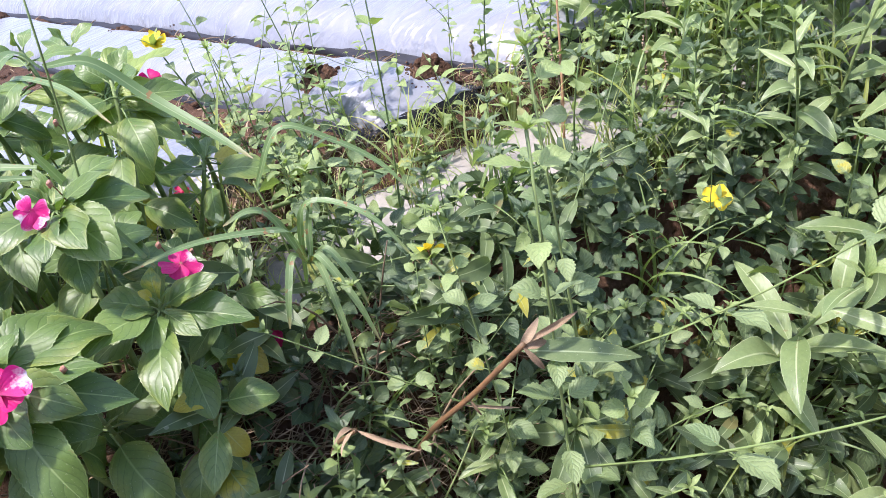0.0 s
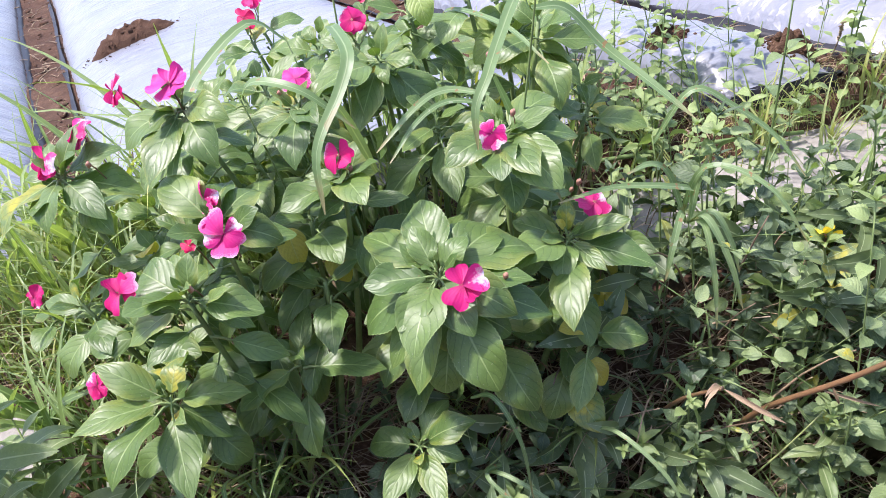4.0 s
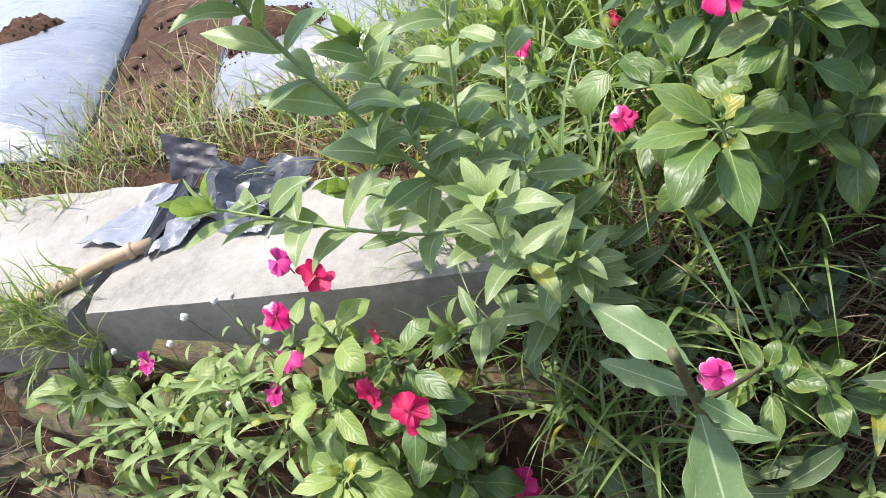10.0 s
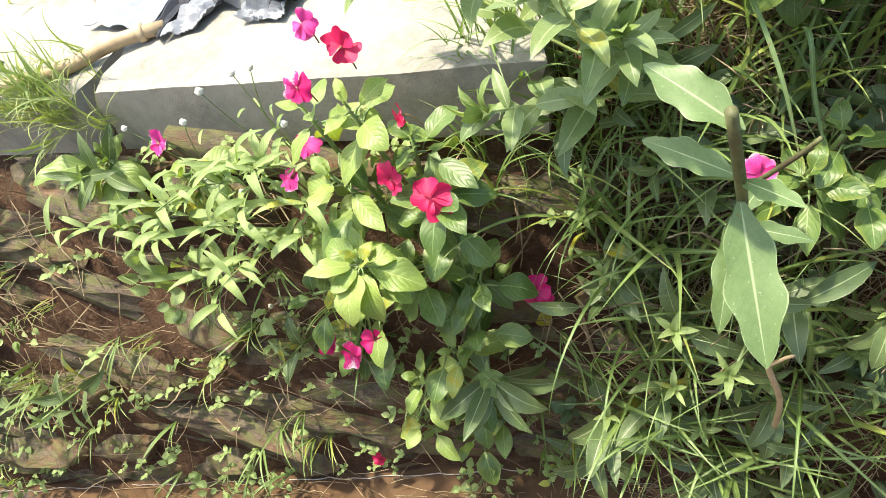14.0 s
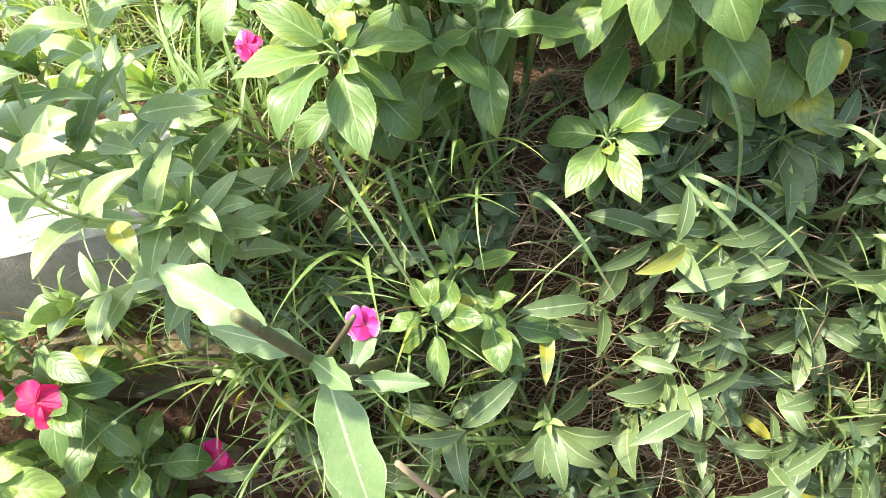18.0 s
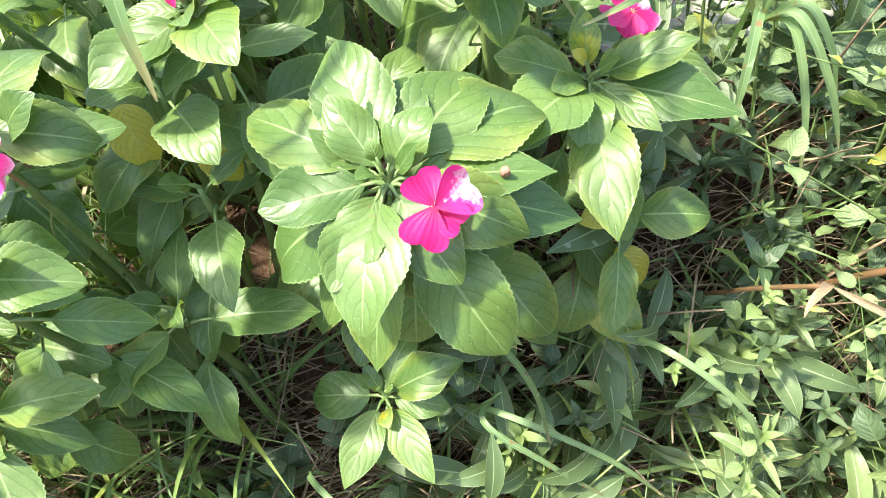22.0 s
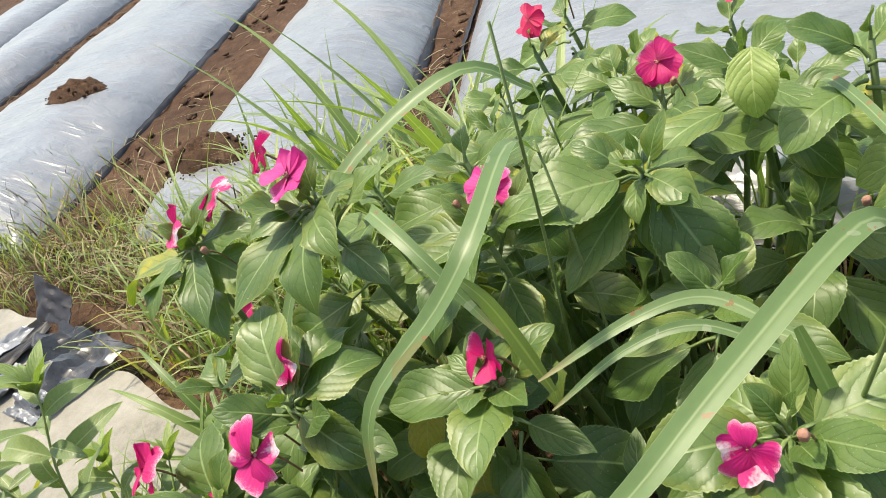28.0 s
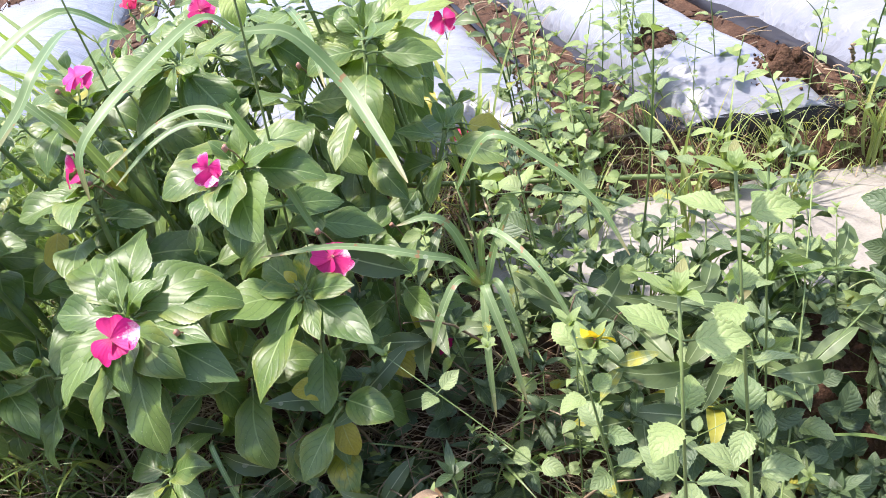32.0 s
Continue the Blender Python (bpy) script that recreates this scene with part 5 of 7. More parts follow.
def lance(height, leaf, seed, n=16, label="primrose willow with narrow light-veined leaves", face=(0, -0.3, 1), squash=1.0, leaves=None):
    """An upright herb with narrow leaves in a spiral and a pale tuft at its tip."""
    r = random.Random(seed)
    ob = thing("willow_weed", label, "weed", group="primrose willows")
    s = Soup()
    pts = arc((0, 0, -0.03), (r.uniform(-0.06, 0.06), r.uniform(-0.08, 0.02), height), (r.uniform(-0.03, 0.03), r.uniform(-0.03, 0.03), 0), 8)
    s.tube(pts, 0.004, 0.002, 5)
    for k in range(n):
        t = 0.2 + 0.8 * k / n
        p = pts[min(6, int(t * 7))].lerp(pts[min(7, int(t * 7) + 1)], t * 7 % 1)
        d = sph(k * 137.5 + r.uniform(-15, 15), r.uniform(-15, 25) + 25 * t)
        L = leaf * (0.7 + 0.5 * math.sin(math.pi * t)) * r.uniform(0.8, 1.1)
        part("leaf", r.choice(leaves or LANCE_MESH), ob, aim(p, d, face, L, r.uniform(-0.4, 0.4), squash))
    for k in range(5):
        part("leaf", r.choice(LANCE_TIP_MESH), ob, aim(pts[-1], sph(k * 72, 35 + 25 * (k % 2)), (0, 0, 1), leaf * 0.42))
    part("stem", s.mesh("stem", M_STEM), ob)
    return ob


def tuft(n, length, seed, spread=35, pale=False, label="tuft of arching green grass", wide=1.0):
    r = random.Random(seed)
    s = Soup()
    for k in range(n):
        d = sph(r.uniform(0, 360), r.uniform(90 - spread, 88))
        b = (r.uniform(-0.02, 0.02), r.uniform(-0.02, 0.02), -0.01)
        side = Vector((-d.x, -d.y, 0.3))
        s.add(r.choice(BLADE), aim(b, d, side, length * r.uniform(0.6, 1.15), r.uniform(-0.5, 0.5), wide * r.uniform(0.7, 1.3)))
    return thing("grass_tuft", label, "grass", (0, 0, 0), "", s.mesh("grass_tuft", M_GRASS_PALE if pale else M_GRASS_LIGHT if length > 0.4 else M_GRASS), "stuff")


class Plot:
    """Sows copies of a few plants, no two feet too close to each other."""

    def __init__(self, kinds, seed):
        self.kinds, self.r, self.feet, self.used = kinds, random.Random(seed), [], set()

    def set(self, x, y, z, size, lean=(0, 0), kind=None):
        r = self.r
        k = r.randrange(len(self.kinds)) if kind is None else kind
        r.random()
        up = Euler((lean[1], lean[0], 0)).to_matrix().to_4x4()
        m = Matrix.Translation((x, y, z)) @ up @ Matrix.Rotation(r.uniform(0, 6.28), 4, "Z") @ Matrix.Scale(size, 4)
        if k in self.used:
            copy_thing(self.kinds[k], m)
        else:
            self.kinds[k].matrix_basis = m
            self.used.add(k)

    def sow(self, n, xr, yr, gap, size, lean=lambda x, y: (0, 0), keep=lambda x, y: True):
        r = self.r
        tries = 0
        while n and tries < 4000:
            tries += 1
            x, y = r.uniform(*xr), r.uniform(*yr)
            if not keep(x, y) or any((x - a) ** 2 + (y - b) ** 2 < gap * gap for a, b in self.feet):
                continue
            self.feet.append((x, y))
            z = ground_z(x, y)
            self.set(x, y, z, size(x, y, z) * r.uniform(0.88, 1.12), lean(x, y))
            n -= 1


def canopy(x, y):
    t = max(0, min(1, (x + 0.10) / 0.45))
    return 0.80 + 0.26 * t - 0.34 * max(0, y - 0.78) / 0.4


def off_bare(x, y):
    """False on the two straw-covered bare patches under the bushes."""
    return ((x + 0.37) / 0.13) ** 2 + ((y - 0.69) / 0.10) ** 2 > 1 and ((x + 0.16) / 0.07) ** 2 + ((y - 0.64) / 0.07) ** 2 > 1


def bank_lean(x, y):
    return (0, 0.55 * max(0, min(1, (0.86 - y) / 0.35)))


mints = Plot([mint(0.40, 0.044, 1), mint(0.36, 0.038, 2), mint(0.42, 0.046, 3), mint(0.38, 0.036, 4), mint(0.34, 0.042, 5)], 3)
mints.sow(15, (0.10, 1.10), (0.54, 0.95), 0.11, lambda x, y, z: max(0.62, min(1.15, (canopy(x, y) - z) / 0.37)), bank_lean)
OUT = (0, -1.0, 0.45)
bushy = Plot([mint(0.22, 0.054, 6, 2, nodes=3, face=OUT, leaves=MINT_SHADE_MESH), mint(0.25, 0.048, 7, 2, nodes=4, face=OUT, leaves=MINT_SHADE_MESH), mint(0.20, 0.058, 8, 2, nodes=3, face=OUT, leaves=MINT_SHADE_MESH), mint(0.27, 0.044, 9, 2, nodes=4, face=OUT, leaves=MINT_SHADE_MESH)], 33)
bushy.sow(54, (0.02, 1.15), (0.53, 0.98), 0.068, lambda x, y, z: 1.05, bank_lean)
mints.sow(6, (0.92, 1.3), (1.02, 1.30), 0.09, lambda x, y, z: 0.6)
spires = Plot([mint(0.46, 0.046, 11, 2, "tall thin-stemmed weed with small paired leaves", True), mint(0.50, 0.040, 12, 2, "tall thin-stemmed weed with small paired leaves", True)], 5)
spires.sow(5, (0.16, 0.45), (0.84, 1.0), 0.085, lambda x, y, z: 0.8)
spires.sow(4, (0.20, 0.42), (1.24, 1.45), 0.085, lambda x, y, z: 0.85, lambda x, y: (0.05, 0.05))

THIN = "thin tall weed with widely spaced small toothed leaves"
thins = Plot([mint(0.44, 0.046, 15, 2, THIN, nodes=5), mint(0.46, 0.040, 16, 1, THIN, nodes=6), mint(0.42, 0.036, 17, 2, THIN, nodes=5)], 6)
for k, (x, y, size) in enumerate(((0.365, 0.97, 1.10), (0.300, 1.50, 0.85), (0.215, 1.40, 0.85), (0.262, 1.33, 0.72), (0.570, 1.47, 0.78), (0.515, 1.36, 0.50), (0.455, 1.55, 0.85), (0.330, 1.29, 0.55), (0.700, 1.36, 0.75), (0.84, 1.20, 0.70))):
    thins.set(x, y, ground_z(x, y), size, (thins.r.uniform(-0.12, 0.12), thins.r.uniform(-0.08, 0.08)), k % 3)
TALL = "tall nettle-like weed with spaced drooping leaves, above its neighbours"
talls = Plot([mint(0.70, 0.042, 18, 3, TALL, nodes=9), mint(0.66, 0.038, 19, 2, TALL, nodes=9)], 8)
for k, (x, y, top) in enumerate(((0.37, 0.66, 1.22), (0.40, 0.56, 1.36), (0.285, 0.72, 1.12), (0.52, 0.74, 1.12), (0.62, 0.86, 1.16), (0.50, 0.62, 1.10), (0.78, 0.72, 1.16))):
    z = ground_z(x, y)
    talls.set(x, y, z, (top - z) / 0.68, (talls.r.uniform(-0.06, 0.06), 0.05), k % 2)

willows = Plot([lance(0.45, 0.105, 21, 15, leaves=SPRAWL_MESH), lance(0.5, 0.095, 22, 16, leaves=SPRAWL_MESH), lance(0.40, 0.115, 23, 14, leaves=SPRAWL_MESH)], 7)
willows.sow(32, (0.72, 1.75), (0.56, 1.30), 0.11, lambda x, y, z: max(0.5, min(1.2, (1.06 + 0.32 * max(0, min(1, (x - 0.8) / 0.5)) - z) / 0.52)), bank_lean, lambda x, y: x > 0.80 + 0.9 * max(0, y - 0.80))
willows.sow(10, (0.05, 0.9), (0.53, 0.74), 0.12, lambda x, y, z: max(0.35, min(1.0, (0.92 - z) / 0.6)), bank_lean)

willows.sow(11, (1.0, 1.75), (1.02, 1.40), 0.10, lambda x, y, z: 1.05)

HERB = "low herb with smooth lance-shaped leaves on the bank"
under = Plot([lance(0.16, 0.100, 31, 8, HERB, OUT, 1.15), lance(0.20, 0.090, 32, 9, HERB, OUT, 1.1), lance(0.14, 0.112, 33, 7, HERB, OUT, 1.2)], 9)
under.sow(22, (-0.62, 0.25), (0.49, 0.76), 0.075, lambda x, y, z: 1.0, bank_lean, off_bare)
under.sow(10, (-0.76, -0.15), (0.505, 0.60), 0.08, lambda x, y, z: 0.9, lambda x, y: (0, 0.7))
under.sow(22, (0.0, 1.3), (0.46, 0.66), 0.09, lambda x, y, z: 1.15, bank_lean)
under.sow(8, (-0.78, -0.4), (0.50, 0.64), 0.08, lambda x, y, z: 0.9, bank_lean)
lowmint = Plot([mint(0.16, 0.05, 41, 1, "low weed with round toothed leaves on the bank", face=OUT, leaves=MINT_SHADE_MESH), mint(0.13, 0.058, 42, 1, "low weed with round toothed leaves on the bank", face=OUT, leaves=MINT_SHADE_MESH)], 13)
lowmint.sow(20, (-0.55, 0.35), (0.50, 0.82), 0.075, lambda x, y, z: 1.0, bank_lean, off_bare)
lowmint.sow(8, (0.1, 1.3), (0.42, 0.62), 0.1, lambda x, y, z: 1.3, bank_lean)

tufts = Plot([tuft(11, 0.26, 51), tuft(12, 0.30, 52), tuft(10, 0.22, 53)], 15)
tufts.sow(66, (-1.0, -0.36), (0.50, 0.80), 0.036, lambda x, y, z: 1.15 if x > -0.8 else 0.8, bank_lean, lambda x, y: (x > -0.76 or y > 0.655) and off_bare(x, y))
tufts.sow(30, (-0.84, -0.48), (0.80, 1.08), 0.05, lambda x, y, z: 0.85)
tufts.sow(32, (-0.45, 0.4), (0.47, 0.82), 0.05, lambda x, y, z: 0.8, bank_lean, off_bare)
tufts.sow(34, (0.4, 1.7), (0.40, 1.0), 0.07, lambda x, y, z: 1.1, bank_lean)
reeds = Plot([tuft(12, 0.50, 61, 25, False, "tall tuft of broad green grass at the field's edge"), tuft(10, 0.42, 62, 28, False, "tall tuft of broad green grass at the field's edge")], 17)
reeds.sow(46, (-1.25, -0.48), (1.04, 1.60), 0.055, lambda x, y, z: 0.85)
reeds.sow(26, (-1.0, -0.30), (1.16, 1.50), 0.05, lambda x, y, z: 1.05)
broad = Plot([tuft(8, 0.60, 63, 26, False, "tall broad-bladed grass before the silver film", 1.5), tuft(7, 0.66, 64, 20, False, "tall broad-bladed grass before the silver film", 1.6)], 18)
broad.sow(13, (-0.88, -0.36), (1.18, 1.46), 0.075, lambda x, y, z: 0.95)
fan = Plot([tuft(12, 0.30, 65, 62, False, "low clump of broad grass blades fanned over the concrete", 2.6)], 19)
fan.set(-0.82, 0.93, 0.925, 1.0, (-0.2, 0.2))
reeds.sow(4, (-0.35, 0.2), (1.25, 1.5), 0.12, lambda x, y, z: 1.0)
reeds.sow(3, (0.3, 0.7), (1.25, 1.36), 0.12, lambda x, y, z: 0.5)
reeds.sow(16, (1.10, 1.70), (1.05, 1.40), 0.07, lambda x, y, z: 0.8)
fine = Plot([tuft(13, 0.36, 75, 24, True, "tall thin pale grass among the weeds"), tuft(10, 0.42, 76, 18, True, "tall thin pale grass among the weeds")], 21)
fine.sow(26, (0.32, 1.30), (0.84, 1.30), 0.07, lambda x, y, z: 0.75)
pales = Plot([tuft(9, 0.22, 71, 45, True, "tuft of pale thin grass"), tuft(8, 0.18, 72, 50, True, "tuft of pale thin grass")], 19)
pales.sow(22, (-2.3, -0.7), (1.06, 1.50), 0.08, lambda x, y, z: 0.85, keep=lambda x, y: not (x > -1.85 and x < -1.35 and y < 1.28))
for x, y, z, q, a in ((-1.77, 0.70, 0.93, 0.9, 0.0), (-1.74, 0.73, 0.93, 0.9, 0.3), (-1.70, 0.69, 0.93, 0.8, 0.5), (-1.82, 0.69, 0.92, 0.9, 0.6), (-1.74, 0.675, 0.90, 0.8, 0.9), (-1.69, 0.67, 0.88, 0.7, 1.1), (-1.79, 0.67, 0.86, 0.8, 1.2)):
    pales.set(x, y, z, q, (0.1, a))
pales.set(-1.77, 0.70, 0.93, 0.75)
for k in range(18):
    pales.set(-1.79 + pales.r.gauss(0, 0.055), 0.72 + pales.r.gauss(0, 0.035), 0.935, pales.r.uniform(0.6, 1.0), (pales.r.uniform(-0.5, 0.5), pales.r.uniform(-0.2, 0.9)))
for k in range(16):
    pales.set(-1.76 + pales.r.gauss(0, 0.05), 0.685 + pales.r.gauss(0, 0.02), 0.925 - 0.06 * pales.r.random(), pales.r.uniform(0.5, 0.85), (pales.r.uniform(-0.4, 0.4), pales.r.uniform(0, 1.1)))
pales.set(-1.80, 0.68, 0.92, 0.6, (0.2, 0.7))
pales.set(-1.72, 0.69, 0.90, 0.6, (-0.1, 0.9))


def lawn():
    """Fine grass along the field's edge and between capping and beds."""
    r = random.Random(23)
    s, d_ = Soup(), Soup()
    thin = [leaf_shape(width=0.03, peak=0.3, tip=1.5, bend=b, fold=0.3, nu=5, base=0.35, across=1) for b in (0.4, 0.9, 1.4)]
    for i in range(13000):
        x = r.uniform(-3.2, 1.9)
        y = 1.34 + r.gauss(0, 0.20) - 0.06 * x if x < 0.3 else 1.315 + r.gauss(0, 0.045)
        if y < 1.02 or (x < 0.3 and y > 1.42 and i % 3) or (-1.86 < x < -1.36 and y < 1.22):
            continue
        d = sph(r.uniform(0, 360), r.uniform(35, 85))
        L = r.uniform(0.07, 0.22) * (1.2 if -1.5 < x < -0.4 else 0.8 if x < 0.3 else 0.36)
        if x > 0.3 and i % 5 == 0:
            continue
        (s if r.random() < 0.62 else d_).add(thin[i % 3], aim((x, y, field_z(x, y) - 0.004), d, (-d.x, -d.y, 0.3), L, r.uniform(-0.6, 0.6)))
    tagged(new("lawn_grass", s.mesh("lawn_grass", M_GRASS_PALE)), "fine pale green grass along the field's edge", "grass", kind="stuff")
    tagged(new("dry_grass", d_.mesh("dry_grass", M_STRAW)), "dry straw-coloured grass among the green", "grass", kind="stuff")


lawn()


def straw():
    """Dead stalks and old grass on the bank under the bushes."""
    r = random.Random(29)
    s = Soup()
    for i in range(4600):
        x = r.uniform(-0.75, 0.45) if i < 4000 else r.uniform(-2.6, -0.7)
        y = r.uniform(0.46, 0.92) if x > -0.7 else r.uniform(0.30, 0.66)
        z = ground_z(x, y) + r.uniform(0.0, 0.05)
        d = Vector((r.uniform(-1, 1), r.uniform(-0.6, 0.3), r.uniform(-0.5, 0.6))).normalized()
        L = r.uniform(0.04, 0.16)
        p = Vector((x, y - 0.02, z))
        s.tube(arc(p, p + d * L, (0, 0, 0.02 * r.uniform(-1, 1)), 4), 0.0011, 0.0006, 3)
    tagged(new("dead_straw", s.mesh("dead_straw", M_STRAW)), "tangle of dead brown stalks under the bushes", "straw", kind="stuff")


straw()


def creeper(seed, n=17, reach=0.09, leaf=0.022):
    """A mat of small round leaves that clings to the wall."""
    r = random.Random(seed)
    ob = thing("wall_creeper", "low green creeper with small round leaves on the wet stones", "weed", group="wall creepers")
    s = Soup()
    for k in range(5):
        a = r.uniform(0, 6.28)
        e = Vector((math.cos(a) * reach, -0.02 - 0.02 * r.random(), math.sin(a) * reach * 0.7))
        s.tube(arc((0, 0, 0), e, (0, -0.02, 0), 5), 0.0012, 0.0007, 4)
    part("stem", s.mesh("stem", M_STEM), ob)
    for k in range(n):
        a, q = r.uniform(0, 6.28), reach * r.random() ** 0.6
        p = (math.cos(a) * q, -0.015 - 0.03 * r.random(), math.sin(a) * q * 0.7)
        d = Vector((math.cos(a), -0.5, math.sin(a) * 0.6 + 0.2))
        part("leaf", r.choice(MINT_TIP_MESH), ob, aim(p, d, (0, -0.8, 0.8), leaf * r.uniform(0.7, 1.3), r.uniform(-0.4, 0.4)))
    return ob


creepers = [creeper(81), creeper(82, 20, 0.11, 0.026), creeper(83, 18, 0.07, 0.02)]
rr = random.Random(31)
done = set()
for k in range(17):
    x = rr.uniform(-2.9, -1.05)
    z = 0.06 + 0.72 * rr.random() ** 2.2
    m = Matrix.Translation((x, bank_y(x, z) - 0.045, z)) @ Euler((0, rr.uniform(-0.8, 0.8), rr.uniform(-0.3, 0.3))).to_matrix().to_4x4() @ Matrix.Scale(rr.uniform(0.8, 1.3), 4)
    j = k % 3
    if j in done:
        copy_thing(creepers[j], m)
    else:
        creepers[j].matrix_basis = m
        done.add(j)
wallgrass = Plot([tuft(9, 0.13, 91, 60, True, "tuft of thin grass hanging from the wall"), lance(0.16, 0.085, 92, 9, "narrow-leaved herb hanging from the wall")], 37)
for k in range(26):
    x = wallgrass.r.uniform(-2.9, -1.0)
    z = wallgrass.r.uniform(0.30, 0.80)
    wallgrass.set(x, bank_y(x, z) - 0.02, z, wallgrass.r.uniform(0.7, 1.2), (wallgrass.r.uniform(-0.5, 0.5), 1.0))


NARROW = [leaf_shape(width=0.13 + 0.02 * i, peak=0.4, tip=1.1, bend=0.3 + 0.35 * i, fold=0.3, nu=9, seed=180 + i, base=0.7, across=1) for i in range(4)]
NARROW_MESH = [mesh_of("leaf", *s, M_MINT_TIP) for s in NARROW]


def wall_herb(n, leaf, seed):
    """A spreading herb with long narrow light leaves that leans out from the wall."""
    r = random.Random(seed)
    ob = thing("wall_herb", "light green herb with long narrow leaves leaning out of the wall", "weed", group="wall herbs")
    s = Soup()
    for b in range(3):
        tip = Vector((r.uniform(-0.10, 0.10), r.uniform(-0.16, -0.06), r.uniform(0.02, 0.14)))
        pts = arc((0, 0, 0), tip, (0, -0.01, 0.03), 8)
        s.tube(pts, 0.0016, 0.0009, 4)
        for k in range(n):
            t = 0.3 + 0.7 * k / n
            p = pts[min(7, int(t * 7))]
            d = (sph(k * 137.5 + r.uniform(-20, 20), r.uniform(-5, 45)) + tip.normalized() * 0.5).normalized()
            part("leaf", r.choice(NARROW_MESH), ob, aim(p, d, (0, -0.4, 1), leaf * r.uniform(0.7, 1.15), r.uniform(-0.4, 0.4)))
    part("stem", s.mesh("stem", M_STEM), ob)
    return ob


herbs = Plot([wall_herb(6, 0.085, 301), wall_herb(7, 0.075, 302)], 41)
for x, y, z in ((-1.30, 0.62, 0.80), (-1.36, 0.62, 0.78), (-1.24, 0.60, 0.74), (-1.40, 0.58, 0.70), (-1.50, 0.60, 0.74), (-1.30, 0.58, 0.66), (-1.46, 0.56, 0.60), (-1.57, 0.60, 0.66)):
    m = Matrix.Translation((x, y, z)) @ Matrix.Rotation(herbs.r.uniform(-0.5, 0.5), 4, "Z") @ Matrix.Scale(herbs.r.uniform(0.9, 1.25), 4)
    k = herbs.r.randrange(2)
    if k in herbs.used:
        copy_thing(herbs.kinds[k], m)
    else:
        herbs.kinds[k].matrix_basis = m
        herbs.used.add(k)


# ---- the sprawling primrose willow by the concrete ----
def spline(pts, n=16):
    pts = [Vector(p) for p in pts]
    q = [pts[0] * 2 - pts[1]] + pts + [pts[-1] * 2 - pts[-2]]
    out = []
    for i in range(n):
        t = i / (n - 1) * (len(pts) - 1)
        k = min(int(t), len(pts) - 2)
        f = t - k
        a, b, c, d = q[k:k + 4]
        out.append(0.5 * ((2 * b) + (c - a) * f + (2 * a - 5 * b + 4 * c - d) * f * f + (3 * b - a - 3 * c + d) * f ** 3))
    return out


def willow_branch(plant, s, pts, n, size, seed, r0=0.006, start=0.1, leaves=None, squash=1.25):
    r = random.Random(seed)
    o = Vector(plant.location)
    line = [p - o for p in spline(pts, 22)]
    s.tube(line, r0, r0 * 0.45, 6)
    for k in range(n):
        t = start + (1 - start) * (k + 0.5) / n
        i = min(20, int(t * 21))
        way = (line[i + 1] - line[i]).normalized()
        d = (sph(k * 137.5 + r.uniform(-20, 20), r.uniform(-20, 25)) + way * 0.45).normalized()
        L = size * r.uniform(0.75, 1.15) * (1.1 - 0.3 * t)
        part("leaf", r.choice(leaves or LANCE_MESH), plant, aim(line[i], d, (0, -0.3, 1), L, r.uniform(-0.45, 0.45), squash))
    tip = (line[-1] - line[-2]).normalized()
    for k in range(9):
        d = (sph(k * 80, 20 + 8 * (k % 3)) + tip * 0.8).normalized()
        part("leaf", r.choice(LANCE_TIP_MESH), plant, aim(line[-1], d, tip, size * (0.35 + 0.05 * k), 0, 1.2))


